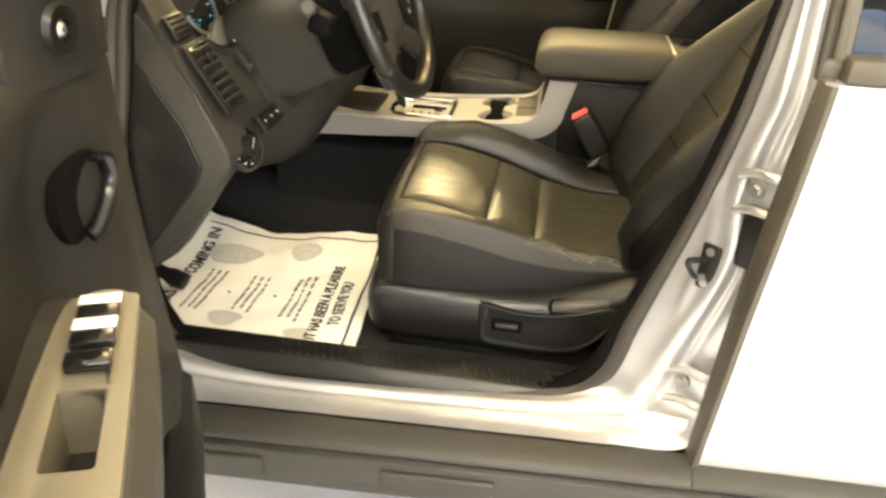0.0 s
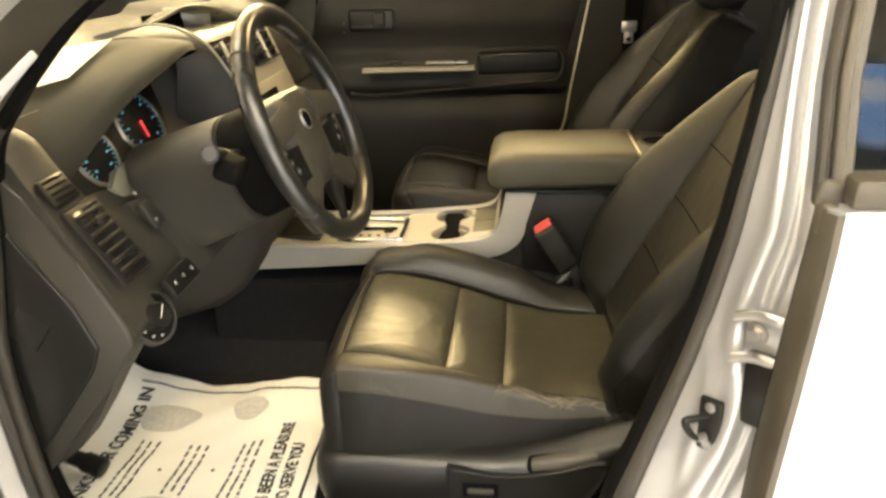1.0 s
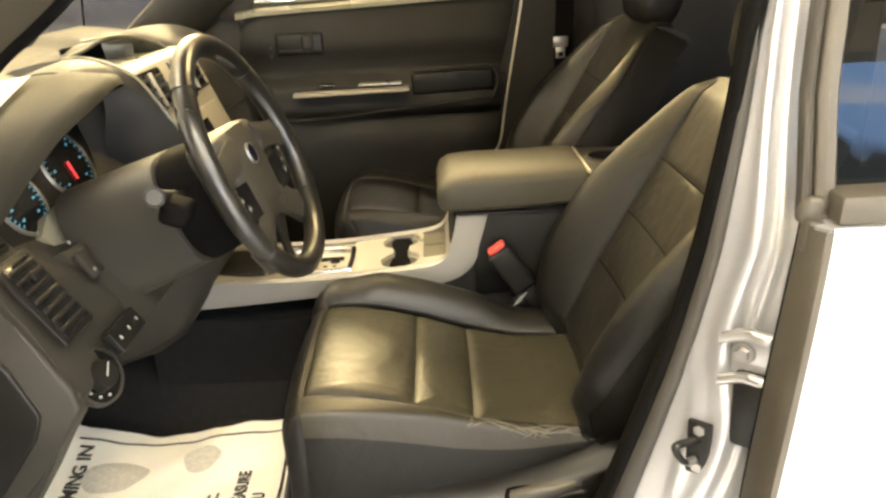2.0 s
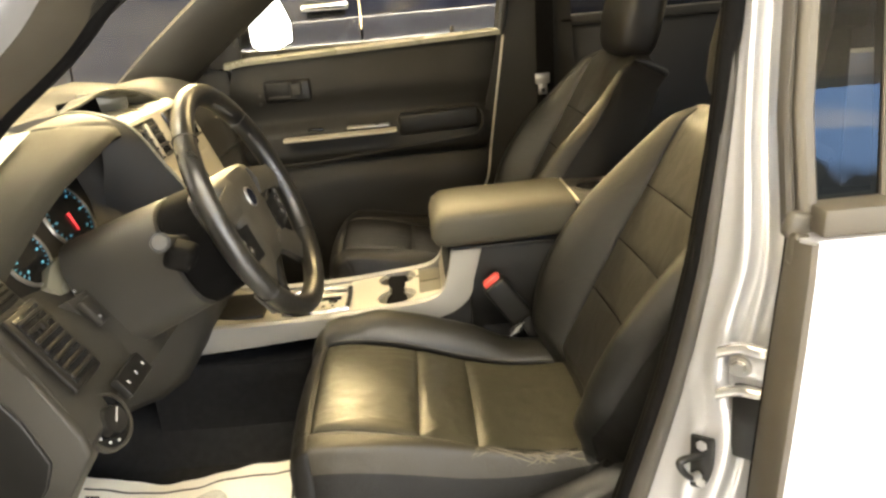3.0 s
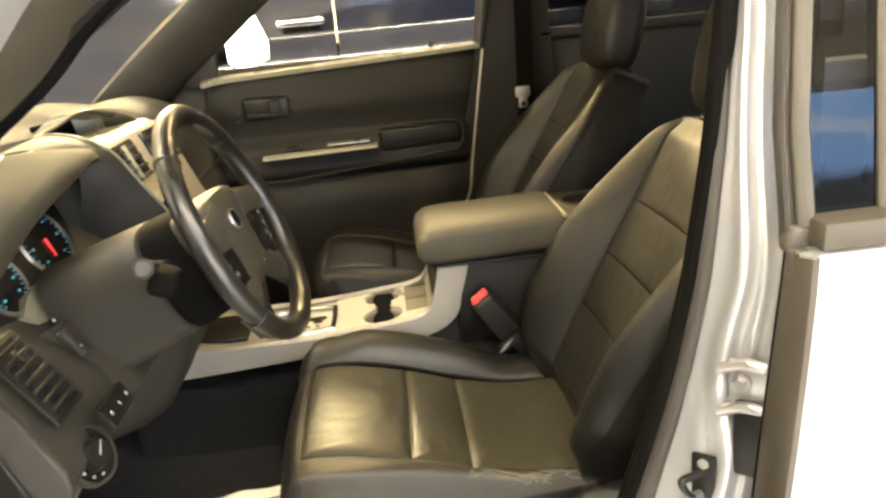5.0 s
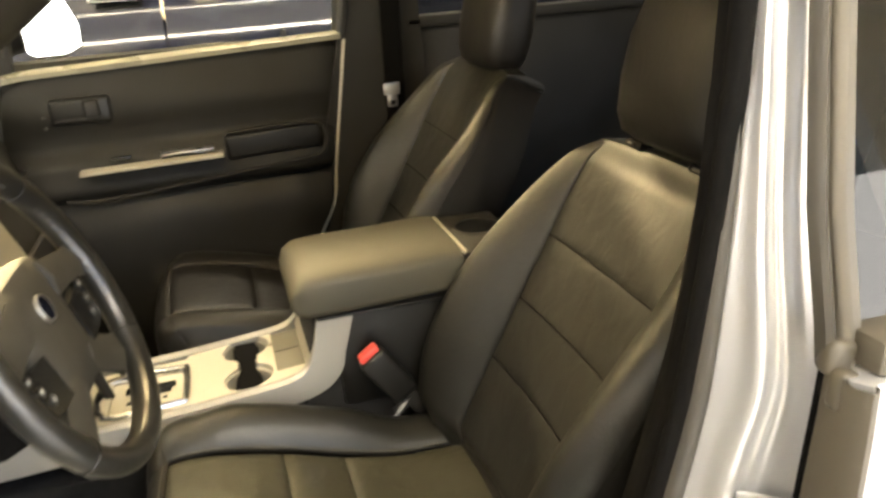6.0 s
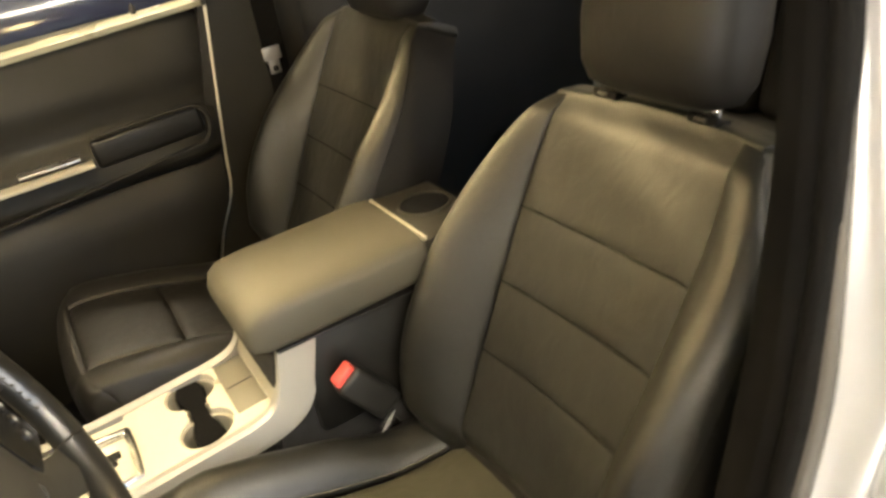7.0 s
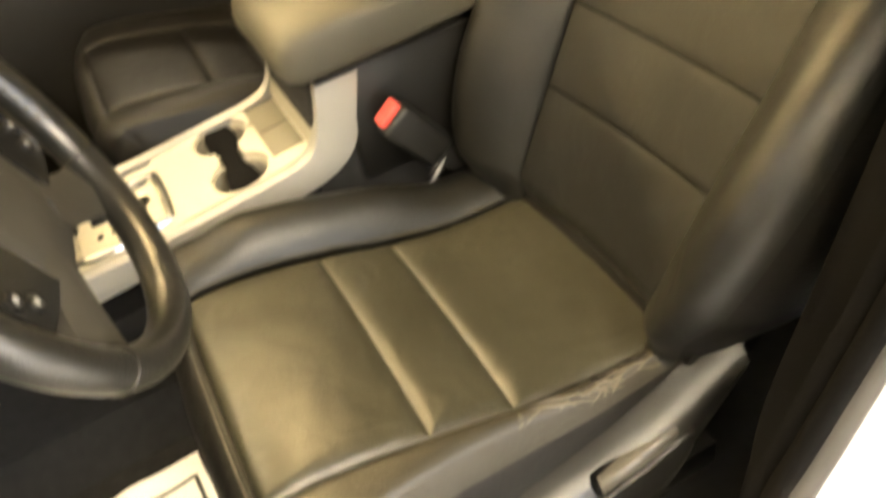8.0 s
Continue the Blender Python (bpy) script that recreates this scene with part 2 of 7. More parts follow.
def loft(sections, closed=True, caps=True, loop=False):
    """A skin over sections of equally many points; closed: each section is a ring; loop: the last joins the first."""
    n = len(sections[0])
    verts = [tuple(p) for s in sections for p in s]
    faces = []
    m = len(sections)
    for i in range(m if loop else m - 1):
        j = (i + 1) % m
        for k in range(n if closed else n - 1):
            l = (k + 1) % n
            faces.append((i * n + k, i * n + l, j * n + l, j * n + k))
    if caps and closed and not loop:
        faces += [tuple(range(n - 1, -1, -1)), tuple((m - 1) * n + k for k in range(n))]
    return bm_from(verts, faces)


def join(*bms):
    out = bmesh.new()
    for b in bms:
        mesh = bpy.data.meshes.new("tmp")
        b.to_mesh(mesh)
        b.free()
        out.from_mesh(mesh)
        bpy.data.meshes.remove(mesh)
    return out


def rbox(at, size, r=0.005, seg=2, turn=(0, 0, 0), taper=1.0):
    """A box with rounded edges; taper scales its top."""
    bm = bmesh.new()
    bmesh.ops.create_cube(bm, size=1.0)
    for v in bm.verts:
        k = taper if v.co.z > 0 else 1.0
        v.co = Vector((v.co.x * size[0] * k, v.co.y * size[1] * k, v.co.z * size[2]))
    if r > 0:
        bmesh.ops.bevel(bm, geom=list(bm.edges), offset=min(r, 0.49 * min(size)), segments=seg, profile=0.5, affect="EDGES")
    m = Matrix.Translation(at) @ Euler([radians(a) for a in turn]).to_matrix().to_4x4()
    bmesh.ops.transform(bm, matrix=m, verts=bm.verts)
    return bm


def prism(poly, axis, a, b, r=0.0, seg=2):
    """A polygon of two coordinates drawn out along the axis from a to b."""
    def put(p, w):
        return {"x": (w, p[0], p[1]), "y": (p[0], w, p[1]), "z": (p[0], p[1], w)}[axis]
    bm = loft([[put(p, a) for p in poly], [put(p, b) for p in poly]])
    if r > 0:
        bmesh.ops.bevel(bm, geom=list(bm.edges), offset=r, segments=seg, profile=0.5, affect="EDGES", clamp_overlap=True)
    return bm


def spline(points, per=6, loop=False):
    """A smooth line through the points."""
    pts = [Vector(p) for p in points]
    n = len(pts)
    out = []
    for i in range(n if loop else n - 1):
        p0 = pts[(i - 1) % n] if loop or i > 0 else pts[0]
        p1, p2 = pts[i], pts[(i + 1) % n]
        p3 = pts[(i + 2) % n] if loop or i + 2 < n else pts[-1]
        for k in range(per):
            t = k / per
            out.append(0.5 * (2 * p1 + (p2 - p0) * t + (2 * p0 - 5 * p1 + 4 * p2 - p3) * t * t + (3 * p1 - p0 - 3 * p2 + p3) * t ** 3))
    if not loop:
        out.append(pts[-1])
    return out


def tube(points, r, n=8, loop=False, flat=1.0, radii=None):
    """A round bar along points; flat squeezes it."""
    pts = [Vector(p) for p in points]
    rings, up = [], None
    for i, p in enumerate(pts):
        a = pts[i - 1] if i > 0 or loop else pts[i]
        b = pts[(i + 1) % len(pts)] if i + 1 < len(pts) or loop else pts[i]
        d = (b - a).normalized()
        if up is None:
            up = d.orthogonal().normalized()
        up = (up - d * up.dot(d)).normalized()
        side = d.cross(up)
        rr = radii[i] if radii else r
        rings.append([p + rr * (math.cos(q) * up + flat * math.sin(q) * side) for q in (2 * math.pi * k / n for k in range(n))])
    return loft(rings, loop=loop)


def disc(at, normal, r, depth, n=24, r2=None, hole=0.0):
    """A round plate, or a ring where hole is given, whose face looks along normal."""
    nrm = Vector(normal).normalized()
    u = nrm.orthogonal().normalized()
    v = nrm.cross(u)
    at = Vector(at)
    r2 = r if r2 is None else r2

    def ring(rad, h):
        return [at + nrm * h + rad * (math.cos(q) * u + math.sin(q) * v) for q in (2 * math.pi * k / n for k in range(n))]
    if hole:
        return loft([ring(r, 0), ring(r2, depth), ring(hole, depth), ring(hole, 0)], loop=True)
    return loft([ring(r, 0), ring(r2, depth)])


def cover(fn, nu, nv, seams, groove=0.005, swell=0.005, reach=0.010, wrinkle=0.0, seed=0.0):
    """A stretch of upholstery over fn(u, v): it dips by groove into the seams among its four edges (u=0, u=1, v=0, v=1) and swells between them."""
    def spread(n):
        return [0.5 - 0.5 * math.cos(math.pi * k / n) if n < 40 else k / n + 0.10 * -math.sin(2 * math.pi * k / n) for k in range(n + 1)]
    us, vs = spread(nu), spread(nv)
    pts = [[Vector(fn(u, v)) for v in vs] for u in us]
    lu = sum((pts[i + 1][nv // 2] - pts[i][nv // 2]).length for i in range(nu))
    lv = sum((pts[nu // 2][j + 1] - pts[nu // 2][j]).length for j in range(nv))
    verts = []
    for i, u in enumerate(us):
        for j, v in enumerate(vs):
            du = pts[min(i + 1, nu)][j] - pts[max(i - 1, 0)][j]
            dv = pts[i][min(j + 1, nv)] - pts[i][max(j - 1, 0)]
            nrm = du.cross(dv).normalized()
            away = [e for e, on in zip((u * lu, (1 - u) * lu, v * lv, (1 - v) * lv), seams) if on]
            dip, broad = 0.0, 1.0
            for e in away:
                dip = max(dip, math.exp(-e / reach))
                broad *= 1 - math.exp(-e / (reach * 4))
            h = swell * broad - groove * dip
            if wrinkle:
                q = pts[i][j] * 11 + Vector((seed, seed * 0.7, 0))
                ridge = 1 - abs(noise.noise(q * 1.7 + Vector((noise.noise(q * 0.6), 0, 0)) * 1.5)) * 2.4
                fold = 1 - abs(noise.noise(Vector((q.x * 1.1 + 0.8 * q.y, q.y * 3.2 - 0.6 * q.x, q.z)) + Vector((noise.noise(q * 0.9), 0, 0)))) * 6
                h += 0.5 * wrinkle * (1 - dip) * max(0.0, fold)
                h += wrinkle * (1 - dip) * (0.6 * noise.noise(q * 0.8) + 0.5 * noise.noise(q * 2.3) + 0.8 * max(0.0, ridge - 0.45))
            verts.append(pts[i][j] + nrm * h)
    faces = [(i * (nv + 1) + j, (i + 1) * (nv + 1) + j, (i + 1) * (nv + 1) + j + 1, i * (nv + 1) + j + 1) for i in range(nu) for j in range(nv)]
    return bm_from(verts, faces)


def cut(ob, bms):
    """Takes the given solids out of a mesh object."""
    for bm in bms:
        mesh = bpy.data.meshes.new("cutter")
        bmesh.ops.recalc_face_normals(bm, faces=bm.faces)
        bm.to_mesh(mesh)
        bm.free()
        tool = new("cutter", mesh)
        mod = ob.modifiers.new("cut", "BOOLEAN")
        mod.operation, mod.object, mod.solver = "DIFFERENCE", tool, "EXACT"
        bpy.context.view_layer.update()
        done = bpy.data.meshes.new_from_object(ob.evaluated_get(bpy.context.evaluated_depsgraph_get()))
        ob.modifiers.clear()
        old, ob.data = ob.data, done
        bpy.data.meshes.remove(old)
        bpy.data.objects.remove(tool)
        bpy.data.meshes.remove(mesh)
    ob.data.set_sharp_from_angle(angle=radians(35))
    return ob


def words(name, text, size, m, mat, parent, align="CENTER", depth=0.0004, bold=0.0):
    """Raised writing as a mesh, laid in the plane of the pose m."""
    data = bpy.data.curves.new("words", "FONT")
    data.body, data.size, data.align_x, data.align_y, data.extrude = text, size, align, "CENTER", depth
    data.offset = bold
    ob = new("words_tmp", data)
    bpy.context.view_layer.update()
    mesh = bpy.data.meshes.new_from_object(ob.evaluated_get(bpy.context.evaluated_depsgraph_get()))
    bpy.data.objects.remove(ob)
    bpy.data.curves.remove(data)
    mesh.transform(m)
    mesh.materials.clear()
    return link_mesh(name, mesh, mat, parent, smooth=False)


def ramp_of(x, *pairs):
    """A broken line through pairs of (x, value)."""
    return float(np.interp(x, [p[0] for p in pairs], [p[1] for p in pairs]))


def curve_of(x, *pairs):
    """A smooth line through pairs of (x, value)."""
    if x <= pairs[0][0]:
        return pairs[0][1]
    if x >= pairs[-1][0]:
        return pairs[-1][1]
    i = max(k for k, q in enumerate(pairs) if q[0] <= x)

    def slope(k):
        a, b = pairs[max(k - 1, 0)], pairs[min(k + 1, len(pairs) - 1)]
        return (b[1] - a[1]) / (b[0] - a[0])
    (a, va), (b, vb) = pairs[i], pairs[i + 1]
    t, w = (x - a) / (b - a), b - a
    return (2 * t ** 3 - 3 * t * t + 1) * va + (t ** 3 - 2 * t * t + t) * w * slope(i) + (3 * t * t - 2 * t ** 3) * vb + (t ** 3 - t * t) * w * slope(i + 1)


def smooth_of(x, *pairs):
    """As ramp_of, with eased steps."""
    for (a, va), (b, vb) in zip(pairs, pairs[1:]):
        if x <= b:
            t = max(0.0, min(1.0, (x - a) / (b - a)))
            t = t * t * (3 - 2 * t)
            return va + (vb - va) * t
    return pairs[-1][1]


# ---- the building ----
def structure(name, bm, mat, label, category, smooth=False):
    ob = part(name, bm, mat, None, label, smooth)
    return tagged(ob, label, category, kind="structure")


X0, X1, Y0, Y1, ZC = -6.0, 8.0, -5.0, 10.0, 4.2
YM, YL = (Y0 + Y1) / 2, Y1 - Y0
structure("floor", rbox((1, YM, -0.05), (14, YL, 0.1), 0), FLOOR_PAINT, "pale painted concrete workshop floor", "floor")
structure("wall_north", rbox((1, Y1 + 0.1, ZC / 2), (14.4, 0.2, ZC), 0), WALL_PAINT, "plain off-white painted workshop wall", "wall")
GX0, GX1, GZ = -0.6, 5.2, 3.63
for a, b, z0, z1 in ((X0 - 0.2, GX0, 0, ZC), (GX1, X1 + 0.2, 0, ZC), (GX0, GX1, GZ, ZC)):
    structure("wall_south", rbox(((a + b) / 2, Y0 - 0.1, (z0 + z1) / 2), (b - a, 0.2, z1 - z0), 0), WALL_PAINT, "off-white painted workshop wall with a gateway", "wall")
structure("ground", rbox((3.4, -15, -0.06), (40, 20, 0.1), 0), FLOOR_PAINT, "pale concrete yard outside the gateway", "ground")
sky_rows = [[(x, -14 - 0.02 * (x - 3.4) ** 2, z) for z in np.linspace(0, 14, 8)] for x in np.linspace(-14, 20, 18)]
structure("backdrop", loft(sky_rows, closed=False, caps=False), SKY, "blue daylight sky with thin clouds over dark trees", "sky")
area_lamp("gateway_daylight", (3.0, Y0 - 0.3, 1.2), (2.0, 0, 0.8), 4.4, 2.2, 165, (1.0, 0.98, 0.96))
# Unseen window with glowing sheet and lamp, added to brighten the door pillar.
WY0, WY1, WZ0, WZ1 = -4.4, -0.9, 0.25, 3.1
for a, b, z0, z1 in ((Y0, WY0, 0, ZC), (WY1, Y1, 0, ZC), (WY0, WY1, 0, WZ0), (WY0, WY1, WZ1, ZC)):
    structure("wall_west", rbox((X0 - 0.1, (a + b) / 2, (z0 + z1) / 2), (0.2, b - a, z1 - z0), 0), WALL_PAINT, "off-white painted workshop wall with an added window opening", "wall")
win = structure("added_window", rbox((X0 - 0.1, (WY0 + WY1) / 2, WZ0 + 0.03), (0.24, WY1 - WY0, 0.06), 0.01), WALL_PAINT, "unseen wide window with white bars, added to light the pillar", "window")
for k in range(4):
    part("bar", rbox((X0 - 0.1, WY0 + 0.03 + (WY1 - WY0 - 0.06) * k / 3, (WZ0 + WZ1) / 2), (0.06, 0.06, WZ1 - WZ0 - 0.02), 0.008), WALL_PAINT, win, "white window bar")
structure("backdrop_west", rbox((-11, -2.5, 3), (0.1, 16, 8), 0), DAY, "pale glowing sheet outside the added window", "sky")
area_lamp("added_window_light", (X0 - 0.25, (WY0 + WY1) / 2, 1.7), (0, -1.2, 1.2), WY1 - WY0, 2.6, 150, (1.0, 0.96, 0.90))
structure("wall_east", rbox((X1 + 0.1, YM, ZC / 2), (0.2, YL, ZC), 0), WALL_PAINT, "plain off-white painted workshop wall", "wall")
structure("ceiling", rbox((1, YM, ZC + 0.1), (14.4, YL + 0.4, 0.2), 0), WALL_PAINT, "plain off-white workshop ceiling", "ceiling")


def ceiling_light(x, y, length, width):
    at = Vector((x, y, ZC))
    ob = thing("ceiling_light", at, "long white fluorescent ceiling light, switched on", "ceiling light", "ceiling lights")
    part("housing", rbox((x, y, ZC - 0.03), (length, width, 0.06), 0.01), WALL_PAINT, ob)
    part("diffuser", rbox((x, y, ZC - 0.07), (length - 0.04, width - 0.04, 0.03), 0.01), TUBE_LIGHT, ob, "glowing white diffuser")
    return ob


LIGHTS = ((-1.3, -3.0, 75, COOL), (0.8, -3.0, 150, COOL), (4.0, -1.8, 120, COOL), (-2.9, 0.9, 60, NEUTRAL), (-2.9, 3.4, 60, WARM), (0.8, 3.4, 60, NEUTRAL), (-3.6, 8.3, 1100, WARM), (-1.2, 6.9, 650, WARM), (4.2, 3.4, 0, NEUTRAL))
lamp0 = ceiling_light(LIGHTS[0][0], LIGHTS[0][1], 2.4, 0.35)
for lx, ly, watts, tone in LIGHTS:
    if lamp0 is not None and (lx, ly) != (lamp0.location.x, lamp0.location.y):
        copy_thing(lamp0, Matrix.Translation((lx, ly, ZC)))
    if watts:
        area_lamp("ceiling_lamp", (lx, ly, ZC - 0.1), (lx, ly, 0), 2.3, 0.3, watts, tone)

# ---- the body of the car: opening frame, pillars, sill, roof, floor ----
car = thing("car_body", (0.0, 0.9, 0.0), "silver sport utility car body with its front door open", "car")

# inner edge of the front door opening and outer edge of its painted frame
INNER = [(-0.30, 0.19, 1.437), (-0.495, 0.16, 1.354), (-0.597, 0.16, 1.268), (-0.690, 0.16, 1.199), (-0.774, 0.15, 1.106),
         (-0.82, 0.16, 1.04), (-0.846, 0.17, 0.916), (-0.872, 0.17, 0.774), (-0.868, 0.17, 0.64), (-0.855, 0.17, 0.52),
         (-0.825, 0.17, 0.445), (-0.787, 0.17, 0.412), (-0.636, 0.17, 0.386), (-0.45, 0.17, 0.39), (-0.297, 0.17, 0.399),
         (-0.16, 0.17, 0.412), (-0.098, 0.17, 0.431), (-0.052, 0.165, 0.485), (-0.024, 0.169, 0.57), (-0.002, 0.164, 0.64)]
INNER += [(0.048, 0.154, 0.806), (0.078, 0.147, 0.94), (0.091, 0.147, 1.01), (0.11, 0.151, 1.125), (0.119, 0.155, 1.203),
          (0.127, 0.16, 1.262), (0.137, 0.174, 1.38), (0.09, 0.16, 1.50), (0.02, 0.19, 1.54), (-0.12, 0.20, 1.525)]
OUTER = [(-0.31, 0.09, 1.50), (-0.512, 0.05, 1.388), (-0.604, 0.04, 1.297), (-0.70, 0.035, 1.224), (-0.812, 0.03, 1.132),
         (-0.91, 0.02, 1.07), (-0.945, 0.015, 0.93), (-0.95, 0.015, 0.774), (-0.95, 0.02, 0.64), (-0.945, 0.03, 0.50),
         (-0.93, 0.03, 0.395), (-0.80, 0.03, 0.398), (-0.62, 0.03, 0.405), (-0.45, 0.03, 0.412), (-0.27, 0.03, 0.419),
         (-0.12, 0.03, 0.425), (-0.02, 0.03, 0.429), (0.10, 0.045, 0.434), (0.122, 0.05, 0.56), (0.133, 0.05, 0.66)]
OUTER += [(0.150, 0.05, 0.81), (0.163, 0.05, 0.93), (0.165, 0.055, 1.01), (0.168, 0.09, 1.125), (0.175, 0.11, 1.203),
          (0.185, 0.13, 1.262), (0.19, 0.15, 1.38), (0.17, 0.15, 1.56), (0.04, 0.15, 1.62), (-0.14, 0.13, 1.61)]
inner = spline(INNER, 8, loop=True)
outer = spline(OUTER, 8, loop=True)


def frame_point(i, w, rise):
    """A place on the door frame: station i, w from the seal to the outer edge, rise above the straight line between them."""
    a, b = inner[i], outer[i]
    pillar = smooth_of(a.z, (0.42, 0.0), (0.62, 1.0)) * smooth_of(-a.x, (0.1, 1.0), (0.3, 0.0))
    way = (Vector((-0.62, -0.78, 0)) * pillar + Vector((0, -0.3, 1)) * (1 - pillar)).normalized()
    return a + (b - a) * w + way * rise * (0.5 + 0.5 * pillar)


def outward(i, w, rise):
    """As frame_point, with the rise square to the painted strip."""
    a, b = inner[i], outer[i]
    n = (b - a).cross(inner[(i + 1) % len(inner)] - inner[i - 1]).normalized()
    return a + (b - a) * w + (n if n.y < 0 else -n) * rise


def pressed(i, w):
    """How far the sheet metal stands proud at station i: a ridge that wanders along the pillar, and a second crest above the striker."""
    z = inner[i].z if inner[i].x > -0.2 else 2.0
    shift = curve_of(z, (0.44, 0.0), (0.60, 0.20), (0.70, 0.30), (0.76, 0.28), (0.80, 0.18), (0.845, 0.07), (0.92, 0.06), (1.0, 0.13), (1.12, 0.08), (1.3, 0.0))
    u = w - shift * smooth_of(w, (0.14, 0.0), (0.34 + shift, 1.0)) * smooth_of(w, (0.34 + shift, 1.0), (1.0, 0.15))
    rise = curve_of(u, (0.14, 0.0), (0.24, 0.004), (0.34, 0.013), (0.42, 0.010), (0.50, -0.006), (0.58, -0.004), (0.68, -0.012), (0.80, -0.016), (1.0, -0.010))
    crest = curve_of(z, (0.62, 0.46), (0.70, 0.43), (0.755, 0.40), (0.80, 0.32), (0.835, 0.20))
    return rise + 0.006 * smooth_of(z, (0.60, 0.0), (0.68, 1.0)) * smooth_of(z, (0.835, 1.0), (0.86, 0.0)) * math.exp(-((w - crest) / 0.06) ** 2)


STEPS = [0.10, 0.16] + list(np.linspace(0.20, 1.0, 44))
BROWN = [i for i in range(len(inner) // 2) if inner[i].x < -0.2 and inner[i].z > 1.0]
FRAMED = list(range(BROWN[-1], len(inner))) + [0]
part("door_frame", loft([[frame_point(i, w, pressed(i, w) if w > 0.17 and inner[i].x > -0.84 else 0.0) for w in STEPS] for i in FRAMED], closed=False, caps=False), PAINT, car, "silver painted door opening and pillar", sharp=120)
part("weatherstrip", tube([p + Vector((0, -0.004, 0)) for p in inner], 0.011, 10, loop=True), MATTE_BLACK, car, "dark rubber door seal")
part("seal_lip", loft([[frame_point(i, w, r) for w, r in ((0.0, 0.0), (0.02, 0.008), (0.08, 0.012), (0.15, 0.010), (0.19, 0.004), (0.19, -0.004))] for i in range(len(inner))], closed=False, caps=False, loop=True), SEAL_BROWN, car, "brown-grey rubber lip", sharp=60)
low_front = [i for i in range(len(inner)) if inner[i].x < -0.74 and 0.43 < inner[i].z < 1.10]
part("hinge_garnish", loft([[outward(i, w, r) for w, r in ((0.0, 0.002), (0.02, 0.014), (0.07, 0.020), (0.12, 0.018), (0.14, 0.012), (0.16, 0.016), (0.21, 0.013), (0.22, -0.015))] for i in low_front], closed=False, caps=False), SEAL_BROWN, car, "dark grooved seal on the hinge pillar", sharp=60)
part("pillar_garnish", loft([[frame_point(i, w, r) for w, r in ((0.06, 0.004), (0.12, 0.026), (0.34, 0.034), (0.55, 0.030), (0.58, 0.020), (0.62, 0.028), (0.80, 0.026), (0.90, 0.018), (0.93, -0.010), (0.6, -0.02), (0.1, -0.01))] for i in BROWN]), TAN_RUBBER, car, "brown-grey pillar moulding", sharp=60)
part("windscreen_pillar", loft([[frame_point(i, w, r) for w, r in ((0.88, -0.012), (0.95, 0.006), (1.05, 0.014), (1.15, 0.014), (1.25, 0.008), (1.30, 0.0), (1.30, -0.010), (1.1, -0.012))] for i in BROWN]), PAINT, car, "silver painted windscreen pillar", sharp=50)
wedge = [i for i in BROWN if inner[i].z < 1.19]
part("pillar_paint", loft([[outward(i, lo + (hi - lo) * k, 0.022 + 0.010 * math.sin(math.pi * k)) for k in (0.0, 0.12, 0.3, 0.5, 0.7, 0.88, 1.0)] for i, lo, hi in ((i, curve_of(inner[i].z, (1.0, 0.26), (1.075, 0.28), (1.106, 0.34), (1.15, 0.42), (1.19, 0.47)), curve_of(inner[i].z, (1.0, 1.3), (1.075, 1.0), (1.106, 0.70), (1.15, 0.56), (1.19, 0.49))) for i in wedge)], closed=False, caps=False), PAINT, car, "silver painted flange of the windscreen pillar", sharp=60)
part("pillar_bead", tube([frame_point(i, 0.585, 0.025) for i in BROWN], 0.003, 6), PALE_TRIM, car, "thin bright pillar bead")
trim_rows = []
for i, a in enumerate(inner):
    t = (inner[(i + 1) % len(inner)] - inner[i - 1]).normalized()
    nin = Vector((-t.z, 0, t.x))
    if nin.dot(Vector((-0.35, 0.14, 0.95)) - a) < 0:
        nin = -nin
    trim_rows.append([a + Vector((0, 0.004, 0)), a + nin * 0.006 + Vector((0, 0.012, 0)), a + nin * 0.004 + Vector((0, 0.024, 0)), a - nin * 0.03 + Vector((0, 0.032, 0)), a - nin * 0.09 + Vector((0, 0.036, 0))])
part("pillar_trim", loft(trim_rows, closed=False, caps=False, loop=True), MATTE_BLACK, car, "black plastic pillar trim", sharp=60)

# dark inner trim of the pillar behind the painted flange
INSIDE = [((-0.052, 0.165, 0.485), (-0.045, 0.19, 0.485)), ((-0.024, 0.169, 0.57), (-0.012, 0.205, 0.57)), ((-0.002, 0.164, 0.64), (0.018, 0.222, 0.64)), ((0.048, 0.154, 0.806), (0.078, 0.228, 0.806)), ((0.078, 0.147, 0.94), (0.116, 0.228, 0.94)),
          ((0.091, 0.147, 1.01), (0.132, 0.228, 1.01)), ((0.11, 0.151, 1.125), (0.150, 0.228, 1.125)), ((0.119, 0.155, 1.203), (0.156, 0.228, 1.203)), ((0.127, 0.16, 1.262), (0.162, 0.228, 1.262)), ((0.137, 0.174, 1.38), (0.165, 0.23, 1.38)), ((0.09, 0.16, 1.50), (0.11, 0.21, 1.50))]
near_edge, far_edge = (spline([pair[k] for pair in INSIDE], 4) for k in (0, 1))
part("inner_pillar_trim", loft([[a + (b - a) * w + Vector((o, 0, 0)) for w, o in ((0.04, 0.004), (0.08, -0.004), (0.26, -0.006), (0.30, 0.002), (0.34, -0.004), (0.70, -0.008), (0.92, -0.008), (1.0, 0.0))] + [b + Vector((0.08, 0.012, 0))] for a, b in zip(near_edge, far_edge)], closed=False, caps=False), MATTE_BLACK, car, "dark ribbed inner pillar trim", sharp=40)

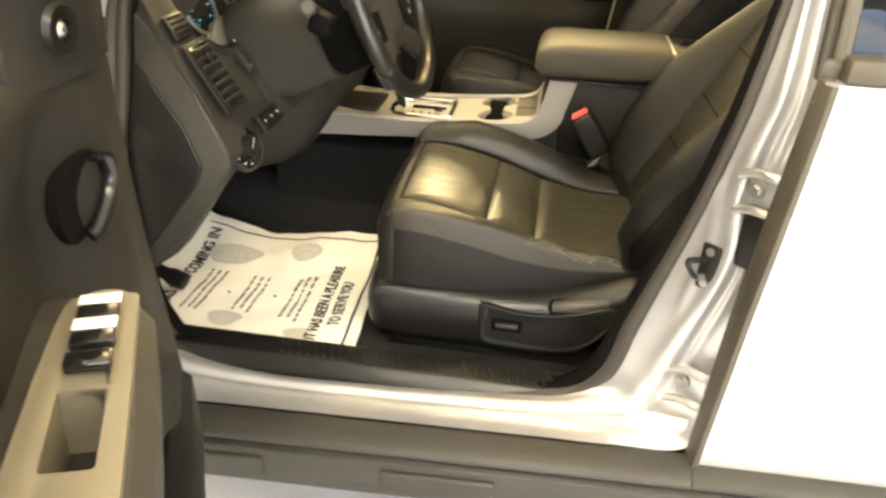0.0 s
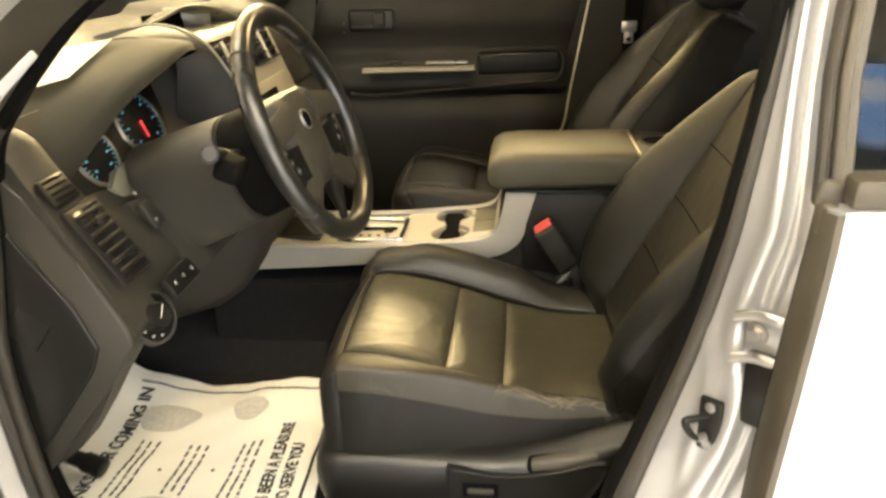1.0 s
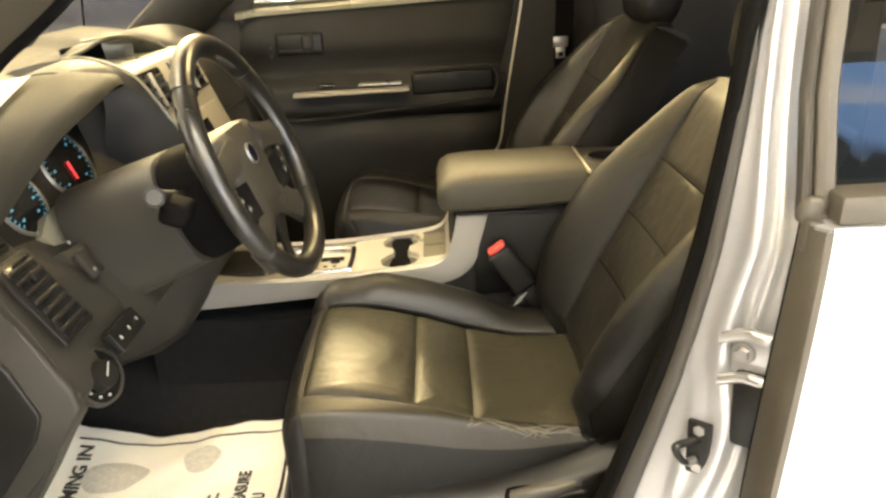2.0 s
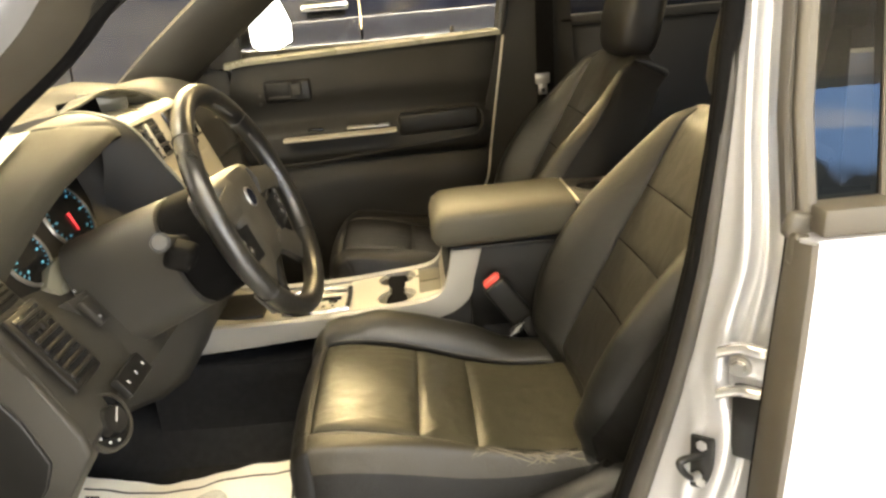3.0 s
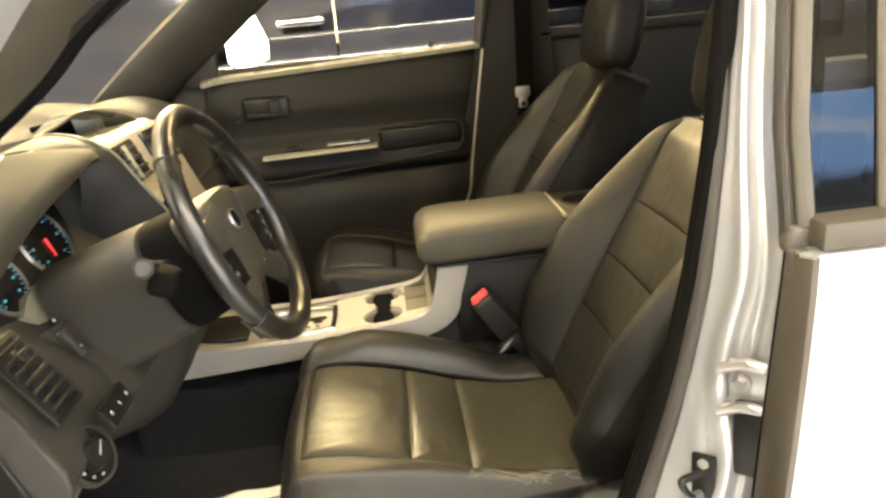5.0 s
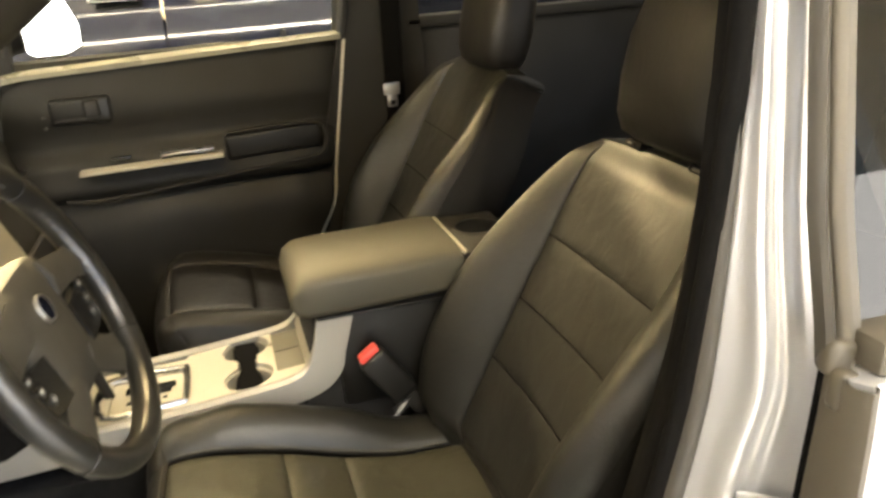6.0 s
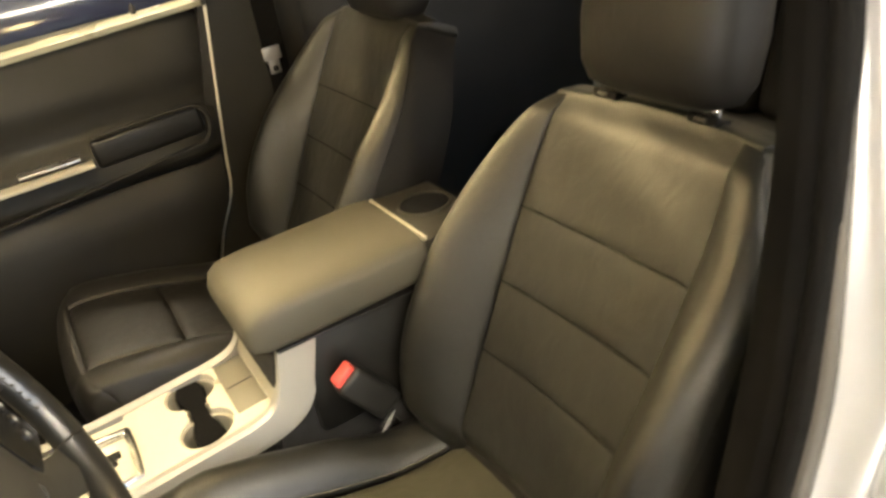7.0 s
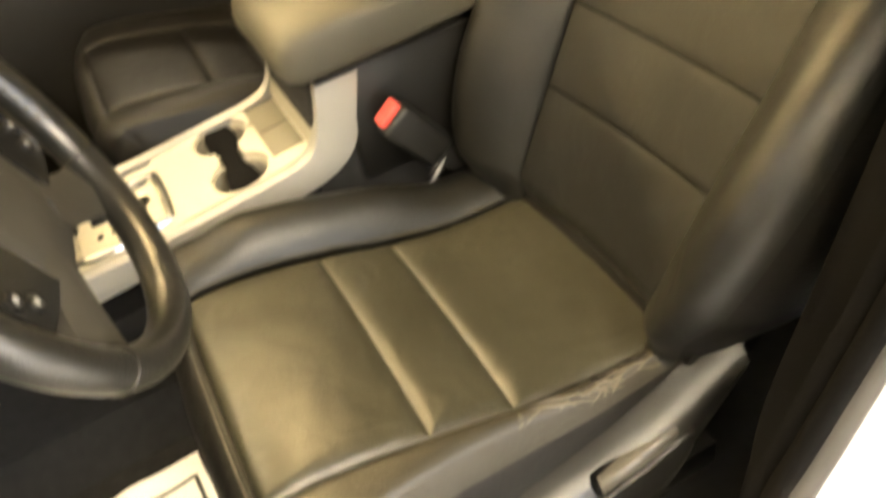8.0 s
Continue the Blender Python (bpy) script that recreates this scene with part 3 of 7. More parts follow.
# sill: ribbed scuff plate, dark cladding with raised pads
part("scuff_plate", prism([(0.135, 0.400), (0.155, 0.424), (0.21, 0.424), (0.24, 0.395), (0.24, 0.37), (0.135, 0.37)], "x", -0.86, -0.02, 0.004), PLASTIC_BLACK, car, "black ribbed plastic sill plate")
for i in range(34):
    part("rib", rbox((-0.62 + i * 0.016, 0.182, 0.4255), (0.006, 0.045, 0.004), 0.0015, 1, (0, 0, 18)), PLASTIC_BLACK, car)


def sheared(bm):
    """The sill climbs a little towards the rear."""
    for v in bm.verts:
        v.co.z += 0.042 * (v.co.x + 0.72)
    return bm


sill_poly = [(0.032, 0.392), (0.0, 0.384), (-0.014, 0.378), (-0.020, 0.370), (-0.020, 0.364), (-0.002, 0.358), (-0.002, 0.350), (-0.016, 0.345), (-0.018, 0.300), (-0.010, 0.270), (0.0, 0.262), (0.06, 0.255), (0.11, 0.29), (0.11, 0.345), (0.06, 0.36)]
part("rocker_cladding", sheared(prism(sill_poly, "x", -1.0, 0.1, 0.004)), PLASTIC_SOFT, car, "dark grey plastic sill cladding", sharp=30)
part("rocker_cladding", sheared(prism(sill_poly, "x", 0.1, 1.1, 0.004)), PLASTIC_SOFT, car, "dark grey plastic sill cladding", sharp=30)
for px, pw in ((-0.695, 0.21), (-0.295, 0.19), (0.16, 0.19), (0.60, 0.19)):
    part("cladding_pad", sheared(rbox((px, -0.018, 0.312), (pw, 0.016, 0.042), 0.006, 3)), PLASTIC_SOFT, car, "raised cladding pad")

# roof with headliner, floor, firewall, rear wall, far side
roof_rows = []
for x in np.linspace(-0.62, 2.3, 14):
    zt = 1.72 - 0.05 * max(0.0, (x - 1.2)) ** 2 - 0.28 * max(0.0, (-x - 0.1)) ** 1.6
    roof_rows.append([(x, 0.9 + 0.72 * s, zt - 0.10 * abs(s) ** 3) for s in np.linspace(-1, 1, 17)])
part("roof", loft(roof_rows, closed=False, caps=False), PAINT, car, "silver car roof")
part("headliner", loft([[(p[0], p[1], p[2] - 0.05) for p in r] for r in roof_rows], closed=False, caps=False), HEADLINER, car, "tan cloth headliner")


def roof_lamp():
    """The courtesy lamp over the front seats, lit because the door stands open."""
    ob = thing("roof_lamp", (-0.26, 0.9, 1.60), "small grey roof courtesy lamp, switched on", "car lamp")
    part("housing", rbox((-0.26, 0.9, 1.635), (0.16, 0.22, 0.05), 0.015, 3), PLASTIC_SOFT, ob, "grey plastic housing")
    for y in (0.85, 0.95):
        part("lens", rbox((-0.26, y, 1.608), (0.10, 0.07, 0.012), 0.004, 2), LENS, ob, "glowing warm lens")
    area_lamp("roof_lamp_light", (-0.26, 0.9, 1.598), (-0.26, 0.9, 0.5), 0.12, 0.17, 3.0, (1.0, 0.76, 0.38))
    return ob


roof_lamp()
floor_rows = []
for y in np.linspace(0.14, 1.66, 33):
    tunnel = 0.10 * math.exp(-((y - 0.9) / 0.11) ** 4)
    floor_rows.append([(-1.35, y, 0.74), (-1.22, y, 0.55 + tunnel), (-1.12, y, 0.42 + tunnel), (-1.02, y, 0.38 + tunnel), (-0.7, y, 0.372 + tunnel), (0.1, y, 0.37 + tunnel), (0.5, y, 0.37 + tunnel), (1.0, y, 0.40), (2.2, y, 0.6)])
part("floor_carpet", loft(floor_rows, closed=False, caps=False), CARPET, car, "black carpet on the car floor")
part("firewall", rbox((-1.38, 0.9, 0.8), (0.04, 1.6, 0.75), 0.01), PLASTIC_BLACK, car)
part("tailgate", prism([(2.25, 0.5), (2.32, 0.5), (2.36, 1.05), (2.2, 1.62), (2.13, 1.62), (2.28, 1.05)], "y", 0.15, 1.65), PLASTIC, car, "dark tailgate trim")
bonnet = [[(x, y, 1.02 - 0.10 * ((-x - 1.2) / 1.2) ** 2 - 0.06 * abs((y - 0.9) / 0.8) ** 3) for y in np.linspace(0.12, 1.68, 13)] for x in np.linspace(-2.35, -1.2, 9)]
part("bonnet", loft(bonnet, closed=False, caps=False), PAINT, car, "silver bonnet")
part("front_wing", prism([(-0.95, 0.3), (-0.95, 1.06), (-1.2, 1.0), (-2.35, 0.9), (-2.35, 0.3)], "y", 0.02, 0.12, 0.01), PAINT, car, "silver front wing")
part("front_wing", prism([(-0.95, 0.3), (-0.95, 1.06), (-1.2, 1.0), (-2.35, 0.9), (-2.35, 0.3)], "y", 1.68, 1.78, 0.01), PAINT, car, "silver front wing")
part("rear_quarter", prism([(1.05, 0.3), (1.05, 1.02), (2.3, 1.0), (2.3, 0.4)], "y", 0.01, 0.13, 0.01), PAINT, car, "silver rear quarter panel")
part("rear_quarter", prism([(1.05, 0.3), (1.05, 1.02), (2.3, 1.0), (2.3, 0.4)], "y", 1.67, 1.79, 0.01), PAINT, car, "silver rear quarter panel")
for wx in (-1.75, 1.6):
    for wy in (0.12, 1.68):
        wheel = part("wheel", disc((wx, wy + (0.1 if wy < 1 else -0.1), 0.35), (0, -1 if wy < 1 else 1, 0), 0.35, 0.2, 32, hole=0.21), TYRE, car)
        part("rim", disc((wx, wy + (0.08 if wy < 1 else -0.08), 0.35), (0, -1 if wy < 1 else 1, 0), 0.215, 0.12, 24), STEEL, wheel)

# windscreen, its frame and the far pillar
def bow(y):
    return 0.16 * (1 - ((y - 0.9) / 0.70) ** 2)


part("windscreen", loft([[(-1.12 - bow(y), y, 1.05), (-0.87 - 0.8 * bow(y), y, 1.255), (-0.58 - 0.6 * bow(y), y, 1.47)] for y in np.linspace(0.20, 1.52, 17)], closed=False, caps=False), SCREEN_GLASS, car).visible_shadow = False
part("cowl", prism([(-1.30, 0.98), (-1.30, 1.01), (-1.10, 1.055), (-1.08, 1.03)], "y", 0.2, 1.6, 0.004), PLASTIC_BLACK, car, "black cowl under the windscreen")
part("wiper", tube(spline([(-1.20, 0.5, 1.04), (-1.13, 0.8, 1.085), (-1.11, 1.2, 1.10), (-1.12, 1.45, 1.09)], 4), 0.008, 6), PLASTIC_BLACK, car)
far_path = spline([(-1.08, 1.60, 1.06), (-0.93, 1.595, 1.19), (-0.75, 1.585, 1.33), (-0.55, 1.56, 1.47), (-0.3, 1.53, 1.58)], 5)
part("far_pillar", loft([[p + Vector(o) for o in ((-0.06, 0.05, 0.02), (-0.035, -0.085, 0.002), (-0.022, -0.085, -0.018), (0.015, -0.05, -0.058), (0.06, -0.01, -0.075), (0.10, 0.02, -0.06), (0.10, 0.07, -0.03), (0.0, 0.09, 0.04))] for p in far_path]), PLASTIC_SOFT, car, "dark trim on the far windscreen pillar", sharp=50)
near_path = spline([(-1.14, 0.15, 1.0), (-0.90, 0.145, 1.105), (-0.70, 0.15, 1.218), (-0.52, 0.165, 1.348), (-0.3, 0.19, 1.49)], 5)
part("near_pillar", loft([[p + Vector(o) for o in ((-0.03, 0.03, 0.02), (0.0, 0.025, -0.005), (0.008, 0.0, -0.02), (0.0, -0.03, -0.01), (-0.03, -0.035, 0.02))] for p in near_path]), PLASTIC, car, "dark trim on the windscreen pillar", sharp=50)
part("far_hinge_trim", prism([(-1.15, 0.5), (-0.76, 0.5), (-0.76, 1.16), (-0.95, 1.18), (-1.15, 1.06)], "y", 1.632, 1.67, 0.006), PILLAR_TRIM, car, "dark trim beside the far end of the dash")

# things on the pillar: striker, hinges, grommet, stickers
def on_pillar(z, w, rise=0.0):
    i = min((k for k, q in enumerate(inner) if q.x > -0.2 and q.z < 1.45), key=lambda k: abs(inner[k].z + (outer[k].z - inner[k].z) * w - z))
    return frame_point(i, w, rise)


PN = Vector((-0.62, -0.78, 0)).normalized()


def pillar_box(name, z, w, size, lift, mat, parent, label="", r=0.003, PN=PN):
    """A box lying on the pillar: size across, off the surface, and up."""
    bm = rbox((0, 0, 0), size, r, 2)
    across = Vector((PN.y, -PN.x, 0))
    rot = Matrix((-across, PN, Vector((0, 0, 1)))).transposed().to_4x4()
    bmesh.ops.transform(bm, matrix=Matrix.Translation(on_pillar(z, w) + PN * lift) @ rot, verts=bm.verts)
    return part(name, bm, mat, parent, label)


SW = 0.52
SZ = 0.722
striker = pillar_box("striker_plate", SZ, SW, (0.030, 0.008, 0.074), 0.010, PLASTIC_BLACK, car, "black striker plate", 0.0038)
c = on_pillar(SZ, SW) + PN * 0.012
across = Vector((PN.y, -PN.x, 0))
OUTWARD = Vector((-0.93, -0.37, 0))
loop = [c + Vector((0, 0, z)) + OUTWARD * d for d, z in ((0.0, 0.013), (0.018, 0.014), (0.032, 0.014), (0.034, 0.009), (0.027, -0.004), (0.016, -0.015), (0.0, -0.015))]
sl = part("striker_loop", tube(spline(loop, 4), 0.0048, 10, flat=0.8), PLASTIC_BLACK, striker, "black door striker loop")
part("worn_bar", tube([loop[5], loop[6] + OUTWARD * 0.004], 0.0052, 8), STEEL, sl, "worn bright steel bar")
for z in (0.026, -0.026):
    part("bolt", disc(c + Vector((0, 0, z)) - PN * 0.002, PN, 0.007, 0.006, 6), STEEL, striker)
for hz, hw in ((0.860, 0.62), (0.533, 0.72)):
    hinge = pillar_box("hinge", hz, hw + 0.08, (0.048, 0.006, 0.056), 0.003, PAINT, car, "silver door hinge", 0.003)
    for dz in (0.026, -0.028):
        o = on_pillar(hz, hw + 0.08) + PN * 0.008 + Vector((0, 0, dz))
        line = spline([o - across * 0.030 - PN * 0.004, o - across * 0.016 + PN * 0.004, o + across * 0.006 + PN * 0.006 + Vector((0, 0, 0.002)), o + across * 0.032 + PN * 0.012 - Vector((0, 0, 0.006))], 5)
        part("hinge_arm", loft([[p + Vector((0, 0, u)) + PN * v for u, v in ((0.007, 0.0), (0.006, 0.005), (0.0, 0.007), (-0.006, 0.005), (-0.007, 0.0), (0.0, -0.003))] for p in line]), STEEL, hinge, "dull steel hinge arm", sharp=60)
    bolt = part("bolt", disc(on_pillar(hz, hw) + PN * 0.007, PN, 0.014, 0.004, 24, r2=0.0125), STEEL, hinge, "hinge bolt washer")
    part("bolt_head", disc(on_pillar(hz, hw) + PN * 0.010, PN, 0.009, 0.008, 6, r2=0.008), STEEL, bolt)
boot = pillar_box("wiring_boot", 0.792, 0.80, (0.046, 0.018, 0.098), 0.002, PLASTIC_BLACK, car, "black rubber wiring boot", 0.009)
pillar_box("sticker", 0.446, 0.74, (0.070, 0.0012, 0.036), 0.006, WHITE_MARK, car, "white label sticker", 0.0004, Vector((-0.12, -0.99, 0.05)).normalized())
pillar_box("sticker_band", 0.463, 0.74, (0.056, 0.0014, 0.006), 0.0065, YELLOW, car, "yellow label sticker", 0.0004, Vector((-0.12, -0.99, 0.05)).normalized())


# ---- rear door, driver side ----
def rear_door():
    ob = thing("rear_door", (0.6, 0.02, 0.4), "closed silver rear car door with a window", "car door")
    edge = [(0.096, 0.36), (0.106, 0.52), (0.117, 0.70), (0.128, 0.82), (0.138, 0.92), (0.145, 0.99), (0.148, 1.03)]
    secs = []
    for x, z in edge:
        bulge = 0.02 * math.sin(math.pi * min(1, max(0, (z - 0.4) / 0.75)))
        secs.append([(x, 0.05, z), (x - 0.001, 0.03 - bulge, z), (x + 0.008, 0.018 - bulge, z), (x + 0.4, 0.012 - bulge, z), (1.08, 0.015 - bulge, z), (1.1, 0.03, z), (1.08, 0.06, z), (x + 0.02, 0.06, z)])
    part("skin", loft(secs), PAINT, ob, "silver outer skin", sharp=35)
    part("edge_strip", loft([[(x - 0.004, 0.045, z), (x - 0.006, 0.020 - b, z), (x + 0.001, 0.010 - b, z), (x + 0.010, 0.013 - b, z), (x + 0.012, 0.03, z)] for x, z, b in ((x, z, 0.02 * math.sin(math.pi * min(1, max(0, (z - 0.4) / 0.75)))) for x, z in edge)], closed=False, caps=False), TAN_RUBBER, ob, "dusty brown door edge strip", sharp=60)
    part("edge_seal", tube(spline([(x + 0.004, 0.052, z) for x, z in edge], 4), 0.006, 8), MATTE_BLACK, ob, "black rubber edge seal")
    part("corner_boot", join(rbox((0.154, 0.046, 1.038), (0.026, 0.018, 0.030), 0.006, 3, (0, 12, 0)), rbox((0.150, 0.032, 1.016), (0.020, 0.018, 0.034), 0.006, 3, (0, 8, 0))), TAN_RUBBER, ob, "moulded rubber corner")
    part("window_sill", prism([(0.166, 1.030), (1.1, 1.030), (1.1, 1.066), (0.168, 1.060)], "y", 0.014, 0.075, 0.005), TAN_RUBBER, ob, "dark belt moulding")
    # rubber channel in front of the pane and the bar that divides it
    rows = [(0.141, 1.030, 0.038), (0.142, 1.06, 0.044), (0.146, 1.15, 0.070), (0.163, 1.265, 0.104), (0.205, 1.5, 0.178)]
    for name, mat, label, prof in (("channel_seal", SEAL_BROWN, "dark rubber seal before the window", ((0.0, 0.016), (0.001, 0.004), (0.005, 0.0), (0.010, 0.003), (0.013, 0.010), (0.013, 0.02))),
                                   ("front_channel", TAN_RUBBER, "brown-grey window channel", ((0.013, 0.018), (0.013, 0.004), (0.016, 0.0), (0.022, -0.002), (0.0235, 0.001), (0.031, 0.0), (0.034, 0.004), (0.034, 0.018)))):
        part(name, loft([[(x + a, y + b, z) for a, b in prof] for x, z, y in rows]), mat, ob, label, sharp=40)
    part("divider_bar", loft([[(x, y, z) for x, y in ((a, 0.035 + s), (a + 0.004, 0.031 + s), (a + 0.016, 0.031 + s), (a + 0.020, 0.035 + s), (a + 0.020, 0.055 + s), (a, 0.055 + s))] for a, s, z in ((0.243, 0.012, 1.055), (0.268, 0.075, 1.255), (0.300, 0.145, 1.5))]), TAN_RUBBER, ob, "brown-grey window divider bar", sharp=30)
    part("top_rail", rbox((0.63, 0.18, 1.52), (0.9, 0.04, 0.06), 0.01), RUBBER, ob)
    part("rear_channel", rbox((1.07, 0.115, 1.28), (0.05, 0.05, 0.5), 0.01, 2, (-17, 0, 0)), RUBBER, ob)
    part("pane", loft([[(0.165, 0.052, 1.055), (0.20, 0.188, 1.5)], [(1.07, 0.052, 1.055), (1.07, 0.188, 1.5)]], closed=False, caps=False), TINTED, ob, "tinted window pane").visible_shadow = False
    part("inner_panel", rbox((0.62, 0.10, 0.72), (0.9, 0.05, 0.62), 0.02), PLASTIC, ob, "dark inner door panel")
    return ob


rear_door()


# ---- front passenger door, closed, seen from inside ----
def passenger_door():
    ob = thing("passenger_door", (-0.4, 1.65, 0.4), "closed dark grey passenger door with a silver pull strip", "car door")

    def edge_x(z):
        return ramp_of(z, (0.4, -0.15), (0.62, -0.115), (0.744, -0.045), (0.95, -0.01), (1.13, 0.022), (1.18, 0.03))

    def front_x(z):
        return ramp_of(z, (0.4, -0.80), (0.9, -0.80), (1.18, -0.74))

    def depth(z):
        """How far the panel stands into the cabin at height z."""
        y = smooth_of(z, (0.40, 1.60), (0.55, 1.56), (0.80, 1.555), (0.84, 1.575), (0.852, 1.585), (0.866, 1.56), (0.88, 1.555), (0.93, 1.565), (0.985, 1.60), (1.0, 1.598), (1.06, 1.585), (1.15, 1.60), (1.178, 1.625))
        return y
    zs = list(np.linspace(0.40, 0.82, 12)) + list(np.linspace(0.83, 1.02, 20)) + list(np.linspace(1.03, 1.178, 14))
    secs = []
    for z in zs:
        xa, xb = front_x(z), edge_x(z)
        row = [(xa, 1.70, z)]
        for u in np.linspace(0, 1, 15):
            x = xa + (xb - xa) * u
            near = smooth_of(u, (0.0, 0.03), (0.06, 0.0), (0.95, 0.0), (1.0, 0.02))
            row.append((x, depth(z) + near, z))
        row.append((xb, 1.70, z))
        secs.append(row)
    part("panel", loft(secs, closed=True), PILLAR_TRIM, ob, "dark grey moulded door panel", sharp=50)
    part("pocket", rbox((-0.165, 1.566, 0.945), (0.235, 0.020, 0.062), 0.010, 3, (0, -2, 0)), PLASTIC_BLACK, ob, "dark grip recess in the armrest")
    rim = [(-0.275, 0.980), (-0.10, 0.985), (-0.050, 0.978), (-0.036, 0.945), (-0.050, 0.905), (-0.10, 0.893), (-0.35, 0.872), (-0.58, 0.856), (-0.66, 0.862)]
    part("armrest_rim", tube(spline([(x, 1.552 if z > 0.9 else 1.556, z) for x, z in rim], 5), 0.005, 8), PILLAR_TRIM, ob, "rounded armrest edge")
    part("pull_strip", loft([[(x, y, z + 0.014 * (x + 0.29)) for y, z in ((1.512, 0.932), (1.512, 0.938), (1.518, 0.941), (1.548, 0.941), (1.56, 0.927))] for x in (-0.612, -0.59, -0.45, -0.29)]), SILVER_MID, ob, "silver pull strip", sharp=30)
    part("switch_plate", rbox((-0.37, 1.548, 0.950), (0.12, 0.03, 0.006), 0.002), STEEL, ob)
    part("switch", rbox((-0.52, 1.548, 0.953), (0.045, 0.018, 0.008), 0.003), GLOSS_BLACK, ob)
    hand = part("handle_recess", rbox((-0.59, 1.588, 1.066), (0.135, 0.02, 0.062), 0.012, 3), PLASTIC_BLACK, ob, "black handle recess")
    part("door_handle", rbox((-0.565, 1.574, 1.070), (0.035, 0.015, 0.042), 0.008, 3, (0, 0, 12)), PLASTIC, hand, "grey release handle")
    part("handle_bar", rbox((-0.605, 1.576, 1.048), (0.085, 0.010, 0.010), 0.004), PLASTIC, hand)
    for k in (0, 1):
        part("screw", disc((-0.672, 1.585, 1.058 - 0.024 * k), (0, -1, 0), 0.004, 0.004, 8), PLASTIC_SOFT, ob)
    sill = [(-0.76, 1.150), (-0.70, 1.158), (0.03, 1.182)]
    # The gleam along the sill is put into its pale colour.
    part("window_sill", loft([[(x, 1.585, z - 0.012), (x, 1.582, z), (x, 1.60, z + 0.008), (x, 1.64, z + 0.006), (x, 1.64, z - 0.012)] for x, z in sill]), PALE_TRIM, ob, "pale window sill, gleam put into its colour", sharp=50)
    part("lock_pin", tube([(-0.104, 1.605, 1.17), (-0.104, 1.605, 1.20), (-0.104, 1.605, 1.205)], 0.005, 8, radii=[0.005, 0.006, 0.003]), PLASTIC_BLACK, ob)
    arch = spline([(-0.730, 1.625, 1.145), (-0.712, 1.60, 1.30), (-0.66, 1.58, 1.40), (-0.4, 1.55, 1.52), (-0.05, 1.54, 1.55), (0.06, 1.55, 1.48), (0.05, 1.575, 1.30), (0.03, 1.60, 1.17)], 5)
    part("window_frame", tube(arch, 0.012, 8), PLASTIC_SOFT, ob, "dark window frame")
    part("mirror_sail", prism([(-0.79, 1.14), (-0.715, 1.15), (-0.70, 1.33), (-0.72, 1.36), (-0.92, 1.20)], "y", 1.605, 1.63, 0.004), PLASTIC, ob)
    part("pane", loft([[(-0.74, 1.63, 1.15), (-0.70, 1.56, 1.5)], [(0.03, 1.63, 1.17), (0.05, 1.56, 1.55)]], closed=False, caps=False), GLASS, ob).visible_shadow = False
    part("edge_trim", tube(spline([(edge_x(z) + 0.012, 1.602, z) for z in np.linspace(0.5, 1.17, 9)], 3), 0.0045, 6), SILVER_TRIM, ob, "pale painted door edge")
    glass = [(-0.722, 1.335), (-0.622, 1.326), (-0.592, 1.245), (-0.596, 1.190), (-0.672, 1.156), (-0.717, 1.186)]
    line = []
    for k, (x, z) in enumerate(glass):
        here = Vector((x, 0, z))
        for o, w in ((-1, 0.10), (-1, 0.03), (1, 0.03), (1, 0.10)):
            x2, z2 = glass[(k + o) % len(glass)]
            line.append(here.lerp(Vector((x2, 0, z2)), w))
    mc = sum(line, Vector()) / len(line)
    mirror = part("wing_mirror", loft([[(mc.x + (p.x - mc.x) * k - o * 0.25, 1.85 + o + 0.25 * (p.x - mc.x) + 0.05 * (p.z - mc.z), mc.z + (p.z - mc.z) * k) for p in line] for o, k in ((0.0, 1.01), (-0.004, 1.05), (0.02, 1.07), (0.08, 1.0), (0.12, 0.6))]), PLASTIC_BLACK, ob, "dark wing mirror housing", sharp=60)
    part("mirror_glass", loft([[(mc.x + (p.x - mc.x) * k, 1.848 + o + 0.25 * (p.x - mc.x) + 0.05 * (p.z - mc.z), mc.z + (p.z - mc.z) * k) for p in line] for o, k in ((0.0, 1.0), (-0.003, 0.99))]), MIRROR, mirror, "bright mirror glass", sharp=30)
    part("mirror_arm", tube([(-0.80, 1.66, 1.19), (-0.80, 1.86, 1.20), (-0.70, 1.94, 1.22)], 0.03, 10), PLASTIC, mirror)
    return ob


passenger_door()


